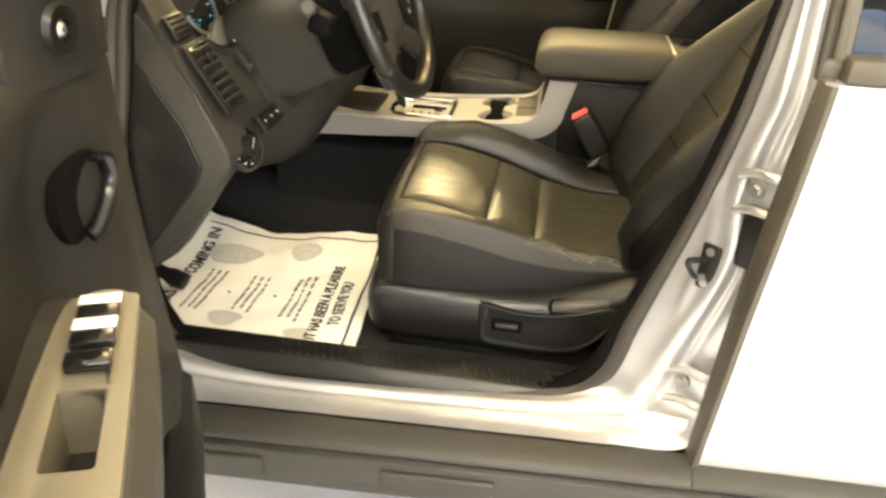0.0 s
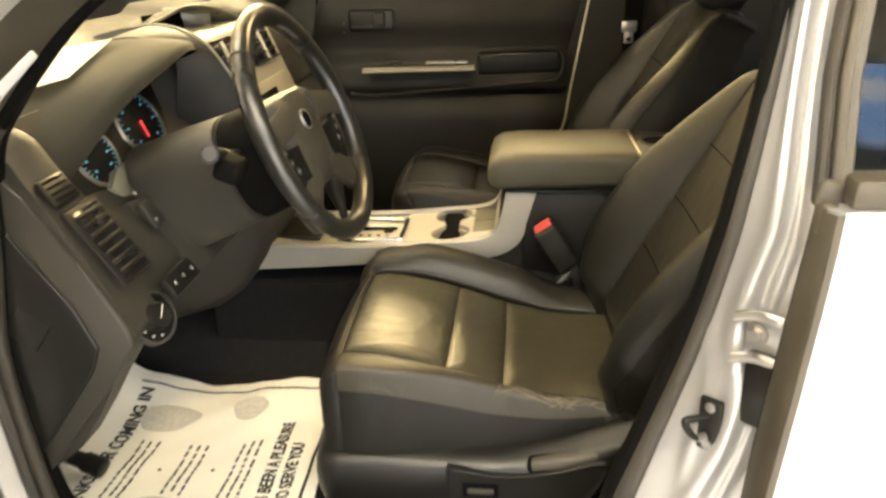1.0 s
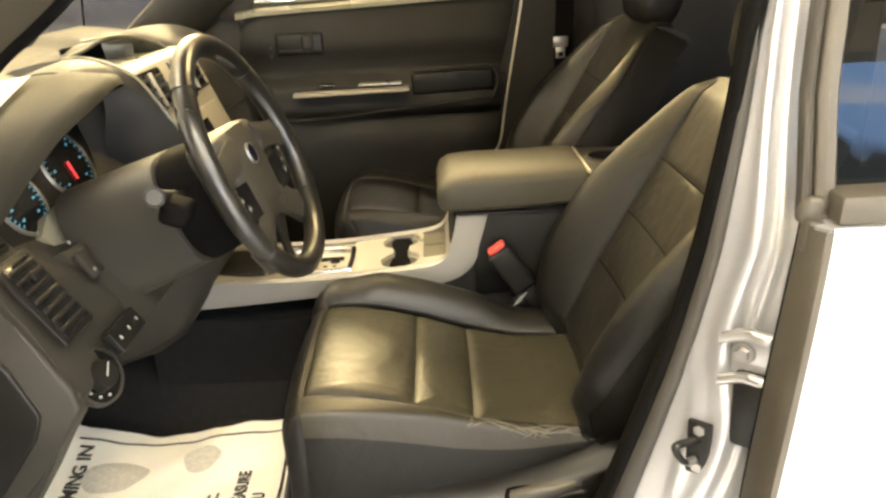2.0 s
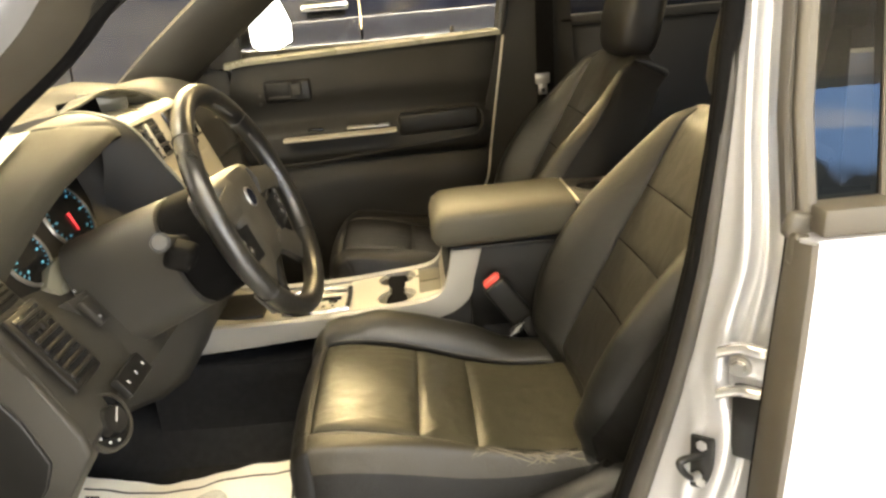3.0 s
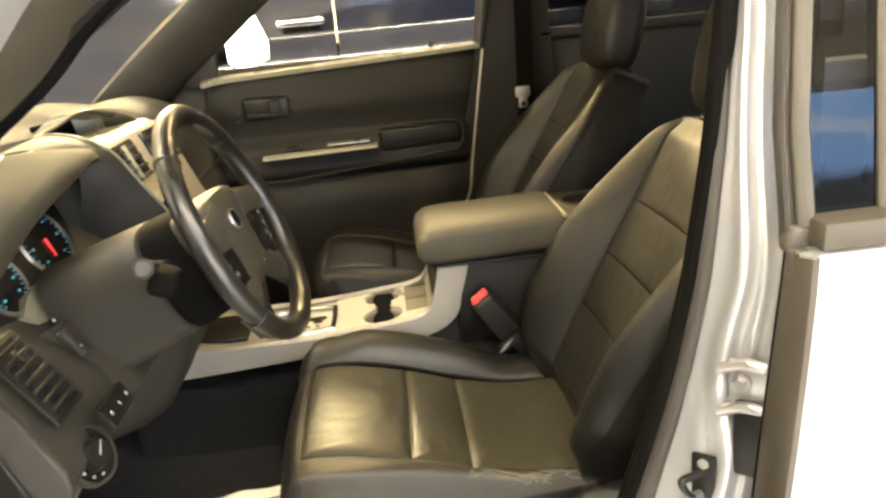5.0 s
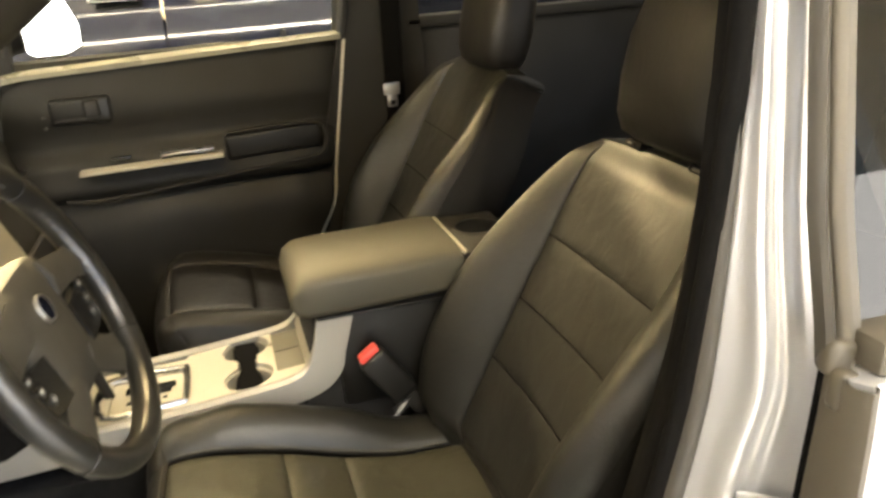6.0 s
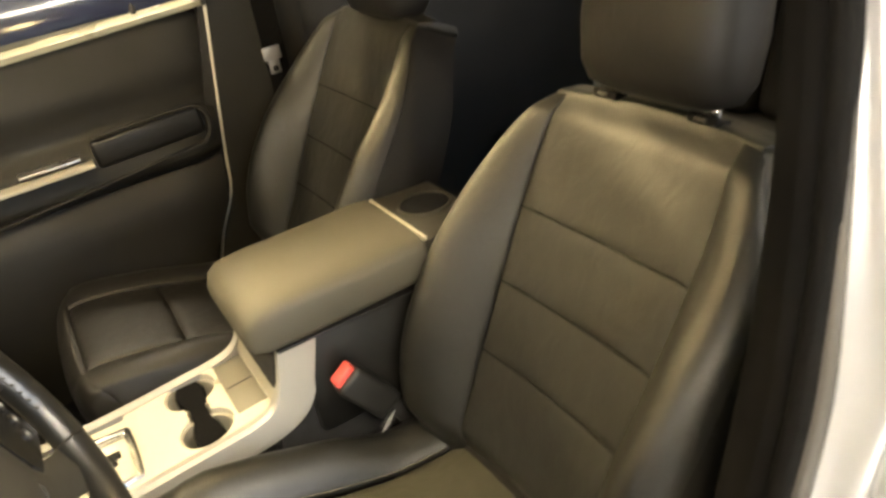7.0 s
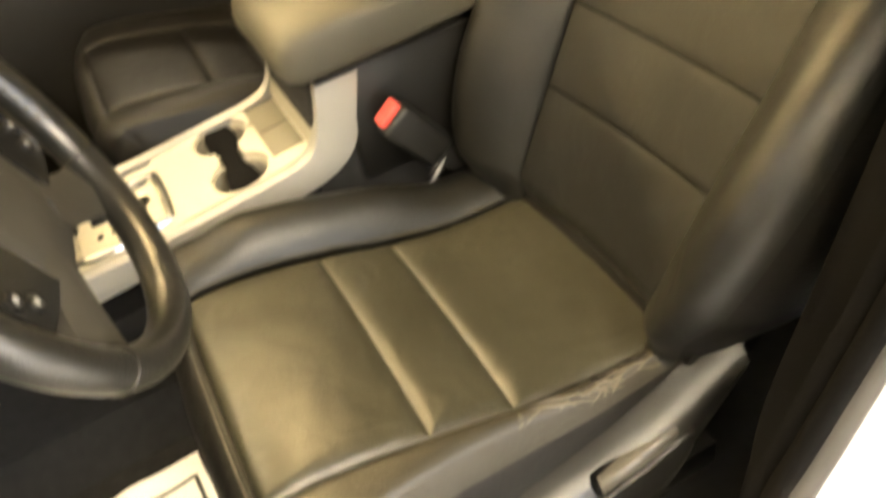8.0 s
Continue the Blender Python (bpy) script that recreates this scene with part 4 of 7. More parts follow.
# ---- dashboard ----
def dashboard():
    ob = thing("dashboard", (-0.9, 0.9, 0.6), "grey-brown moulded dashboard with vents and dials", "dashboard")
    # sections across the car: windscreen edge, top, brow, face, knee edge, underside
    end_section = [(-1.12, 1.03), (-0.95, 1.045), (-0.835, 1.045), (-0.80, 1.00), (-0.742, 0.90), (-0.694, 0.80), (-0.692, 0.775), (-0.735, 0.70), (-0.86, 0.55), (-1.12, 0.55)]
    dial_section = [(-1.15, 1.065), (-0.98, 1.065), (-0.91, 1.00), (-0.84, 0.93), (-0.758, 0.893), (-0.71, 0.83), (-0.709, 0.785), (-0.775, 0.75), (-0.90, 0.68), (-1.13, 0.58)]
    hub_section = [(-1.15, 1.08), (-0.97, 1.09), (-0.88, 1.04), (-0.82, 0.97), (-0.755, 0.91), (-0.71, 0.83), (-0.71, 0.78), (-0.77, 0.74), (-0.88, 0.66), (-1.13, 0.58)]
    stack_section = [(-1.16, 1.09), (-0.98, 1.11), (-0.87, 1.105), (-0.80, 1.065), (-0.735, 0.96), (-0.69, 0.86), (-0.67, 0.78), (-0.68, 0.70), (-0.80, 0.56), (-1.13, 0.55)]
    far_section = [(-1.15, 1.105), (-1.0, 1.142), (-0.87, 1.149), (-0.765, 1.09), (-0.735, 1.0), (-0.71, 0.88), (-0.70, 0.80), (-0.72, 0.72), (-0.84, 0.58), (-1.13, 0.55)]

    def moved(section, dx, dz):
        """The section with its upper half moved."""
        return [(x + dx, z + dz * smooth_of(z, (0.78, 0.0), (1.02, 1.0))) for x, z in section]
    table = [(0.185, end_section), (0.24, moved(end_section, 0.0, 0.02)), (0.36, moved(dial_section, 0.005, 0.0)), (0.50, moved(dial_section, -0.005, 0.0)),
             (0.66, hub_section), (0.735, stack_section), (1.12, stack_section), (1.19, far_section), (1.40, far_section), (1.57, moved(far_section, -0.02, -0.03))]
    secs = []
    ys = [row[0] for row in table]
    for y in np.concatenate([np.linspace(a, b, 5)[:-1] for a, b in zip(ys, ys[1:])] + [[ys[-1]]]):
        k = max(i for i, yy in enumerate(ys) if yy <= y + 1e-9)
        if k == len(ys) - 1:
            pts = table[-1][1]
        else:
            t = (y - ys[k]) / (ys[k + 1] - ys[k])
            t = t * t * (3 - 2 * t)
            pts = [(a[0] + (b[0] - a[0]) * t, a[1] + (b[1] - a[1]) * t) for a, b in zip(table[k][1], table[k + 1][1])]
        ring = spline([(x, y, z) for x, z in pts], 3, loop=True)
        secs.append(ring)
    part("shell", loft(secs), PLASTIC_SOFT, ob, "soft grey-brown dashboard shell", sharp=60)

    # end cap with a dark fuse cover
    cap_poly = [(-0.845, 1.035), (-0.80, 0.985), (-0.742, 0.895), (-0.691, 0.80), (-0.688, 0.77), (-0.732, 0.705), (-0.865, 0.545), (-1.0, 0.55), (-1.0, 0.98)]
    part("end_cap", prism(cap_poly, "y", 0.172, 0.19, 0.006, 3), PLASTIC_SOFT, ob, "grey-brown end cap", sharp=30)
    cover = [(-0.865, 0.985), (-0.825, 0.93), (-0.760, 0.835), (-0.735, 0.770), (-0.748, 0.735), (-0.865, 0.58), (-0.95, 0.62), (-0.95, 0.93)]
    part("fuse_cover", prism(cover, "y", 0.166, 0.174, 0.004, 3), PLASTIC_BLACK, ob, "dark fuse box cover", sharp=30)
    part("cover_grip", rbox((-0.83, 0.1645, 0.80), (0.05, 0.004, 0.05), 0.002, 2, (0, 35, 0)), PLASTIC_BLACK, ob)

    # face of the driver side: direction down the slope and the normal
    down = Vector((0.135, 0, -0.205)).normalized()
    face_n = Vector((0.205, 0, 0.135)).normalized()
    top0 = Vector((-0.800, 0, 1.005))

    def on_face(y, s, h=0.0):
        p = top0 + down * s + face_n * h
        p.y = y
        return p

    def slab(name, y0, y1, s0, s1, h0, h1, mat, r=0.003, parent=ob, label=""):
        c = (on_face(y0, s0, h0) + on_face(y1, s1, h1)) / 2
        ang = math.degrees(math.atan2(down.x, -down.z))
        bm = rbox((0, 0, 0), (h1 - h0, y1 - y0, s1 - s0), r, 2)
        rot = Matrix((face_n, Vector((0, 1, 0)), -down)).transposed().to_4x4()
        bmesh.ops.transform(bm, matrix=Matrix.Translation(c) @ rot, verts=bm.verts)
        return part(name, bm, mat, parent, label)

    vent = slab("air_vent", 0.188, 0.272, 0.058, 0.184, 0.004, 0.012, PLASTIC_BLACK, 0.004, label="dark louvred air vent")
    slab("vent_well", 0.197, 0.263, 0.066, 0.176, 0.010, 0.0135, GLOSS_BLACK, 0.001, vent)
    for i in range(7):
        slab("slat", 0.198, 0.262, 0.072 + 0.0150 * i, 0.0785 + 0.0150 * i, 0.010, 0.0165, PLASTIC_BLACK, 0.002, vent)
    slab("thumb_tab", 0.226, 0.238, 0.086, 0.100, 0.014, 0.021, PLASTIC_BLACK, 0.003, vent)
    up = slab("side_vent", 0.188, 0.25, 0.008, 0.050, 0.004, 0.012, PLASTIC_BLACK, 0.004, label="small dark demister vent")
    for i in range(4):
        slab("slat", 0.195, 0.243, 0.012 + 0.009 * i, 0.016 + 0.009 * i, 0.010, 0.0135, MATTE_BLACK, 0.001, up)
    # light switch and small rocker switches
    knob_c = Vector((-0.697, 0.250, 0.777))
    kn = Vector((0.80, -0.25, 0.35)).normalized()
    bezel = part("light_switch", disc(knob_c - kn * 0.004, kn, 0.040, 0.012, 32, r2=0.036), GLOSS_BLACK, ob, "round black light switch with white marks")
    part("switch_ring", disc(knob_c, kn, 0.042, 0.010, 32, r2=0.0405, hole=0.037), PLASTIC_SOFT, bezel)
    part("dial", disc(knob_c + kn * 0.008, kn, 0.022, 0.016, 24, r2=0.019), PLASTIC_BLACK, bezel)
    ku = kn.orthogonal().normalized()
    kv = kn.cross(ku)
    for i in range(7):
        q = 0.5 + i * 0.55
        c = knob_c + kn * 0.0085 + 0.029 * (math.cos(q) * ku + math.sin(q) * kv)
        part("mark", disc(c, kn, 0.0022, 0.001, 6), DIM_MARK, bezel)
    part("pointer", tube([knob_c + kn * 0.0245 + 0.016 * ku, knob_c + kn * 0.0245 - 0.004 * ku], 0.0012, 5), DIM_MARK, bezel)
    slab("switch_bank", 0.268, 0.358, 0.212, 0.246, -0.004, 0.010, PLASTIC_BLACK, 0.003)
    for i in range(3):
        slab("mark", 0.282 + 0.03 * i, 0.286 + 0.03 * i, 0.226, 0.232, 0.010, 0.0112, DIM_MARK, 0.0003)
    slab("dimmer", 0.345, 0.375, 0.105, 0.150, 0.0, 0.012, PLASTIC, 0.004)
    for i in range(2):
        slab("mark", 0.350, 0.355, 0.086 + 0.05 * i, 0.091 + 0.05 * i, 0.011, 0.0125, DIM_MARK, 0.0003)

    # instrument hood: an arched visor over the dials, low at the door side and high towards the centre
    lip = spline([(-0.835, 0.285, 0.945), (-0.815, 0.355, 0.995), (-0.775, 0.44, 1.065), (-0.745, 0.52, 1.102), (-0.738, 0.60, 1.120), (-0.748, 0.660, 1.118), (-0.760, 0.700, 1.110), (-0.785, 0.728, 1.108)], 6)
    rear = spline([(-0.93, 0.215, 1.01), (-0.98, 0.29, 1.035), (-1.02, 0.40, 1.055), (-1.03, 0.50, 1.075), (-1.03, 0.60, 1.095), (-1.02, 0.68, 1.12), (-0.98, 0.72, 1.122), (-0.93, 0.745, 1.122)], 6)
    secs = []
    for w, lift in ((1.25, -0.070), (1.0, -0.012), (0.8, 0.0), (0.55, 0.008), (0.3, 0.012), (0.1, 0.010), (0.03, 0.007), (0.0, 0.0), (-0.01, -0.008)):
        secs.append([a.lerp(b, w) + Vector((0, (a.y - 0.5) * (0.03 if w > 0 else 0), lift)) for a, b in zip(lip, rear)])
    hood = part("instrument_hood", loft(secs, closed=False, caps=False), HOOD, ob, "grey-brown hood over the dials", sharp=80)
    # Black sheet added under the hood to paint its inner shade.
    part("hood_shade", loft([[a.lerp(b, w) + Vector((0, 0, -drop)) for a, b in zip(lip, rear)] for w, drop in ((0.0, 0.009), (0.10, 0.020), (0.25, 0.030), (0.45, 0.045))], closed=False, caps=False), MATTE_BLACK, hood, "black sheet for the shade under the hood", sharp=80)
    # side of the dial housing with a pale line towards the centre for the rim's sheen
    edge = spline([(-0.907, 0.815, 1.137), (-0.86, 0.785, 1.141), (-0.812, 0.757, 1.136), (-0.765, 0.735, 1.119), (-0.738, 0.727, 1.098), (-0.705, 0.733, 1.04), (-0.672, 0.735, 0.985), (-0.658, 0.735, 0.93)], 5)
    inside = spline([(-0.96, 0.74, 1.118), (-0.90, 0.72, 1.128), (-0.845, 0.695, 1.124), (-0.80, 0.69, 1.10), (-0.795, 0.688, 1.06), (-0.805, 0.685, 1.0), (-0.80, 0.68, 0.95), (-0.785, 0.68, 0.91)], 5)
    side_rows = [[b + (a - b) * w + Vector((0.010 * math.sin(math.pi * min(w, 1.0)), 0, 0.004 * math.sin(math.pi * min(w, 1.0)))) for a, b in zip(edge, inside)] for w in (0.0, 0.2, 0.45, 0.7, 0.9, 1.0)]
    side_rows.append([a + Vector((-0.006, 0.012, -0.006)) for a in edge])
    side_rows.append([a + Vector((-0.05, 0.022, -0.03)) for a in edge])
    hside = part("dial_housing_side", loft(side_rows, closed=False, caps=False), PLASTIC, ob, "grey-brown side of the dial housing", sharp=50)
    part("housing_rim_sheen", tube([p + Vector((0.002, 0.001, 0.002)) for p in edge], 0.0028, 6), PALE_TRIM, hside, "thin pale line painted for the rim sheen")
    # dial face tilted back
    fn = Vector((0.90, -0.10, 0.42)).normalized()
    fu = Vector((0, 1, 0))
    fu = (fu - fn * fu.dot(fn)).normalized()
    vv = fn.cross(fu)
    if vv.z < 0:
        vv = -vv
    fc = Vector((-0.850, 0.50, 0.985))
    bm = rbox((0, 0, 0), (0.40, 0.17, 0.012), 0.004)
    rot = Matrix((fu, vv, fu.cross(vv))).transposed().to_4x4()
    bmesh.ops.transform(bm, matrix=Matrix.Translation(fc) @ rot, verts=bm.verts)
    cluster = part("dial_panel", bm, PLASTIC_BLACK, ob, "black instrument panel with lit dials")
    for cy, rr, needle in ((-0.060, 0.052, 205), (0.092, 0.064, 266)):
        c = fc + fu * cy + fn * 0.007 + vv * (0.0 if cy > 0 else -0.016)
        part("dial_ring", disc(c, fn, rr, 0.004, 40, r2=rr - 0.002, hole=rr - 0.005), STEEL, cluster)
        part("dial_face", disc(c, fn, rr - 0.005, 0.001, 40), GLOSS_BLACK, cluster)
        marks = []
        for i in range(25):
            q = math.radians(225 - i * 11.25)
            d = math.cos(q) * fu + math.sin(q) * vv
            p = c + fn * 0.0025 + d * (rr - 0.011)
            marks.append(tube([p - d * (0.003 if i % 2 == 0 else 0.0015), p + d * 0.002], 0.0009, 4))
            if i % 4 == 0:
                p = c + fn * 0.0025 + d * (rr - 0.023)
                marks.append(rbox(tuple(p), (0.0012, 0.005, 0.0035), 0, 1))
        part("dial_marks", join(*marks), BLUE_GLOW, cluster, "glowing blue dial marks")
        q = math.radians(needle)
        d = math.cos(q) * fu + math.sin(q) * vv
        if cy > 0:
            part("needle", tube([c + fn * 0.004 - d * 0.004, c + fn * 0.004 + d * (rr - 0.036)], 0.002, 5, radii=[0.0022, 0.0013]), RED_GLOW, cluster, "glowing red needle")
    # Pale colour stands for light reflected in the lower dial lens.
    part("cluster_shelf", loft([[Vector((-0.812, y, z1)), Vector((-0.790, y, z0)), Vector((-0.800, y, z0 - 0.006)), Vector((-0.835, y, z1 - 0.012))] for y, z1, z0 in ((0.418, 0.926, 0.906), (0.445, 0.950, 0.909), (0.50, 0.958, 0.916), (0.55, 0.955, 0.923), (0.597, 0.931, 0.928))]), PALE_TRIM, cluster, "pale olive lower edge of the dials, reflection put into its colour", sharp=50)

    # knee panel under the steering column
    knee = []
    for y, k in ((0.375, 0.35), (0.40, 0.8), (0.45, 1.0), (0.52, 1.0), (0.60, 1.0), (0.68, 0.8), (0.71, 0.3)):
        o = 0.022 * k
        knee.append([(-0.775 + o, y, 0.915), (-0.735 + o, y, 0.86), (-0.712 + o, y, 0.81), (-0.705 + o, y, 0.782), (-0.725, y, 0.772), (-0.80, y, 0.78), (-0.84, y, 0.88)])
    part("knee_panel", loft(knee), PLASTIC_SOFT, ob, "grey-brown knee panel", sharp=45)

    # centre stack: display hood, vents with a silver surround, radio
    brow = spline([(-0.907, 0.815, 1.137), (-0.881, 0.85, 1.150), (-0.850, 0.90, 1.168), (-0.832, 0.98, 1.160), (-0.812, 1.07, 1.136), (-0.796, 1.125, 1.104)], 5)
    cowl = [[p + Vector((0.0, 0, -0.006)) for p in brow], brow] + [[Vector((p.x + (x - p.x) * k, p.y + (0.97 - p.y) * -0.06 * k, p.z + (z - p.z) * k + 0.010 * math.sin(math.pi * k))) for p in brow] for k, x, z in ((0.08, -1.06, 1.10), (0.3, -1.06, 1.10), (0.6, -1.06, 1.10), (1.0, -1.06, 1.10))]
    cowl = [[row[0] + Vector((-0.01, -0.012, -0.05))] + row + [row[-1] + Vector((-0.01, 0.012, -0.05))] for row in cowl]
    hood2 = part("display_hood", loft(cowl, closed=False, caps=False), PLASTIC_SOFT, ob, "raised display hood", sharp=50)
    # Pale tube drawn as the highlight along the brow.
    part("hood_rim_sheen", tube(brow, 0.003, 6), PALE_TRIM, hood2, "thin pale line painted for the rim sheen")
    part("hood_inner", loft([[p + Vector((dx, 0, -0.005 + dz)) for p in brow] for dx, dz in ((-0.002, 0.0), (-0.05, -0.008))], closed=False, caps=False), PALE_TRIM, hood2)
    part("recess_floor", loft([[(-0.770, y, 1.085), (-0.776, y, 1.112), (-0.795, y, 1.122), (-0.86, y, 1.118), (-0.95, y, 1.112)] for y in (0.80, 0.95, 1.13)], closed=False, caps=False), PALE_TRIM, hood2, "pale sloping recess floor")
    part("recess_wall", rbox((-0.893, 1.0, 1.135), (0.10, 0.012, 0.05), 0.003, 2, (0, 0, 30)), PALE_TRIM, hood2)
    part("display", rbox((-0.905, 0.905, 1.135), (0.006, 0.13, 0.04), 0.002, 1, (0, -12, -12)), MATTE_BLACK, hood2, "dark display screen")
    st_n = Vector((0.94, 0, 0.34)).normalized()

    def stack(name, y0, y1, z0, z1, h, depth, mat, r=0.004, parent=ob, label=""):
        zc = (z0 + z1) / 2
        x = ramp_of(zc, (0.78, -0.657), (0.97, -0.722), (1.125, -0.797))
        return part(name, rbox((x + h, (y0 + y1) / 2, zc), (depth, y1 - y0, z1 - z0), r, 2, (0, -22, 0)), mat, parent, label)
    stack("stack_surround", 0.720, 1.155, 0.80, 1.125, 0.004, 0.018, SILVER_TRIM, 0.008, label="silver centre stack surround")
    for y0, y1 in ((0.735, 0.885), (0.955, 1.105)):
        v = stack("centre_vent", y0, y1, 1.030, 1.112, 0.024, 0.014, GLOSS_BLACK, 0.006, label="black louvred centre vent")
        for i in range(4):
            stack("slat", y0 + 0.006, y1 - 0.006, 1.037 + 0.018 * i, 1.043 + 0.018 * i, 0.030, 0.010, PLASTIC_BLACK, 0.002, v)
        stack("vent_bar", (y0 + y1) / 2 - 0.004, (y0 + y1) / 2 + 0.004, 1.033, 1.109, 0.035, 0.006, SILVER_TRIM, 0.001, v)
    radio = stack("radio", 0.75, 1.12, 0.905, 1.005, 0.010, 0.014, SILVER_TRIM, 0.004, label="grey radio with buttons")
    for i in range(6):
        stack("button", 0.765 + 0.046 * i, 0.80 + 0.046 * i, 0.912, 0.926, 0.019, 0.006, SILVER_TRIM, 0.002, radio)
    stack("radio_screen", 0.80, 1.0, 0.945, 0.985, 0.019, 0.004, GLOSS_BLACK, 0.001, radio)
    for i in range(3):
        c = Vector((-0.668, 0.80 + 0.10 * i, 0.85))
        part("heater_knob", disc(c, st_n, 0.026, 0.024, 24, r2=0.022), PLASTIC_BLACK, ob)
    part("glove_box", prism([(-0.685, 0.86), (-0.672, 0.86), (-0.705, 0.70), (-0.72, 0.70)], "y", 1.18, 1.52, 0.004), PLASTIC_SOFT, ob, "closed glove box lid")
    part("seam", rbox((-0.728, 1.34, 0.955), (0.02, 0.36, 0.004), 0.001, 1), PLASTIC_BLACK, ob)
    return ob


dashboard()


def steering_wheel():
    c = Vector((-0.4936, 0.4773, 1.0161))
    t, yaw = radians(21.7), radians(-2.9)
    n = Vector((math.cos(t) * math.cos(yaw), math.cos(t) * math.sin(yaw), math.sin(t)))
    side = Vector((0, 0, 1)).cross(n).normalized()
    up = n.cross(side)

    def at(a, b, h=0.0):
        return c + side * a + up * b + n * h
    ob = thing("steering_wheel", c - n * 0.25, "black leather steering wheel with grey spokes on its column", "steering wheel")
    ring = [at(0.1796 * math.cos(q), 0.1796 * math.sin(q)) for q in (2 * math.pi * k / 72 for k in range(72))]
    part("rim", tube(ring, 0.0175, 18, loop=True, flat=0.92), WHEEL_LEATHER, ob, "worn black leather rim")
    # stitching along the inner edge of the rim, in two stretches
    for q0, q1 in ((-0.35, 0.55), (0.9, 1.25), (2.6, 3.5)):
        for k in range(14):
            q = q0 + (q1 - q0) * k / 13
            p = 0.1645
            a, b = at(p * math.cos(q), p * math.sin(q), 0.006), at(p * math.cos(q + 0.03), p * math.sin(q + 0.03), -0.002)
            part("stitch", tube([a, b], 0.0016, 4), THREAD, ob)
    for q in (0.75, 2.35, -0.62, 3.76):
        p0 = [at((0.1796 + 0.0178 * math.cos(w)) * math.cos(q), (0.1796 + 0.0178 * math.cos(w)) * math.sin(q), 0.0168 * math.sin(w)) for w in (2 * math.pi * k / 16 for k in range(16))]
        part("rim_seam", tube(p0, 0.0012, 4, loop=True), PLASTIC_BLACK, ob)
    # hub pad: wide at the top, narrow below
    outline = [(-0.086, 0.040), (-0.07, 0.056), (0.0, 0.060), (0.07, 0.056), (0.086, 0.040), (0.078, -0.02), (0.066, -0.080), (0.045, -0.096), (0.0, -0.100), (-0.045, -0.096), (-0.066, -0.080), (-0.078, -0.02)]
    line = spline([(a, b, 0) for a, b in outline], 4, loop=True)
    secs = [[at(p.x * k, p.y * k, h) for p in line] for k, h in ((1.0, -0.060), (1.02, -0.030), (1.0, -0.018), (0.93, -0.009), (0.6, -0.004), (0.15, -0.003))]
    part("airbag_pad", loft(secs), PLASTIC_SOFT, ob, "grey-brown airbag cover", sharp=50)
    emb = part("badge", disc(at(0.0, 0.008, -0.004), n, 0.016, 0.004, 28, r2=0.014), BADGE, ob, "small dark blue badge")
    part("badge_ring", disc(at(0.0, 0.008, -0.004), n, 0.0175, 0.004, 28, r2=0.0165, hole=0.0145), STEEL, emb)
    # spokes: two level, two pointing down
    for s in (-1, 1):
        sp = loft([[at(s * a, b + w, h) for w, h in ((0.024 * k, -0.004), (0.0, 0.003), (-0.024 * k, -0.004), (-0.018 * k, -0.022), (0.018 * k, -0.022))] for a, b, k in ((0.06, 0.022, 1.0), (0.10, 0.017, 0.9), (0.14, 0.010, 0.85), (0.168, 0.004, 1.05))])
        spoke = part("spoke", sp, PLASTIC_SOFT, ob, "grey-brown spoke", sharp=50)
        part("button_pad", loft([[at(s * a, b + w, h) for w, h in ((0.026, -0.006), (-0.028, -0.006), (-0.026, -0.018), (0.024, -0.018))] for a, b in ((0.066, -0.044), (0.10, -0.042), (0.134, -0.036))]), GLOSS_BLACK, spoke, "black button panel")
        for a, b in ((0.128, -0.016), (0.121, -0.034), (0.110, -0.050)):
            part("button", disc(at(s * a, b, -0.007), n, 0.007, 0.003, 10), PLASTIC_BLACK, spoke)
            part("mark", disc(at(s * a, b, -0.004), n, 0.0028, 0.0006, 8), DIM_MARK, spoke)
        sp = loft([[at(s * (a + w * 0.52), b + w * 0.85, h) for w, h in ((0.027 * k, -0.010), (0.0, -0.003), (-0.027 * k, -0.010), (-0.022 * k, -0.026), (0.022 * k, -0.026))] for a, b, k in ((0.035, -0.068, 1.0), (0.070, -0.090, 0.92), (0.100, -0.109, 0.95), (0.128, -0.126, 1.15))])
        part("spoke", sp, PLASTIC_SOFT, ob, "wide grey lower spoke", sharp=50)
    # column shroud and stalk
    secs = []
    rings = ((-0.045, 0.070, 0.065), (-0.055, 0.083, 0.083), (-0.118, 0.086, 0.090), (-0.122, 0.080, 0.084), (-0.126, 0.080, 0.084), (-0.130, 0.086, 0.090), (-0.20, 0.078, 0.095), (-0.30, 0.07, 0.10))
    for h, ra, rb in rings:
        secs.append([at(ra * math.copysign(abs(math.cos(q)) ** 0.7, math.cos(q)), -0.025 + rb * math.copysign(abs(math.sin(q)) ** 0.7, math.sin(q)), h) for q in (2 * math.pi * k / 28 for k in range(28))])
    part("column_collar", loft(secs[:5]), MATTE_BLACK, ob, "black collar behind the wheel", sharp=50)
    part("column_shroud", loft(secs[4:]), PLASTIC_SOFT, ob, "grey-brown column shroud", sharp=50)
    e = Vector((-0.580, 0.272, 1.020))
    base = at(-0.07, 0.0, -0.10)
    st = part("indicator_stalk", tube([base, base.lerp(e, 0.5), e.lerp(base, 0.12), e], 0.009, 12, radii=[0.010, 0.009, 0.0105, 0.0115]), PLASTIC_BLACK, ob, "black indicator stalk")
    d = (e - base).normalized()
    part("stalk_cap", disc(e, (0.25, -0.92, 0.30), 0.0118, 0.005, 24, r2=0.0105), PLASTIC_SOFT, st, "round grey stalk end")
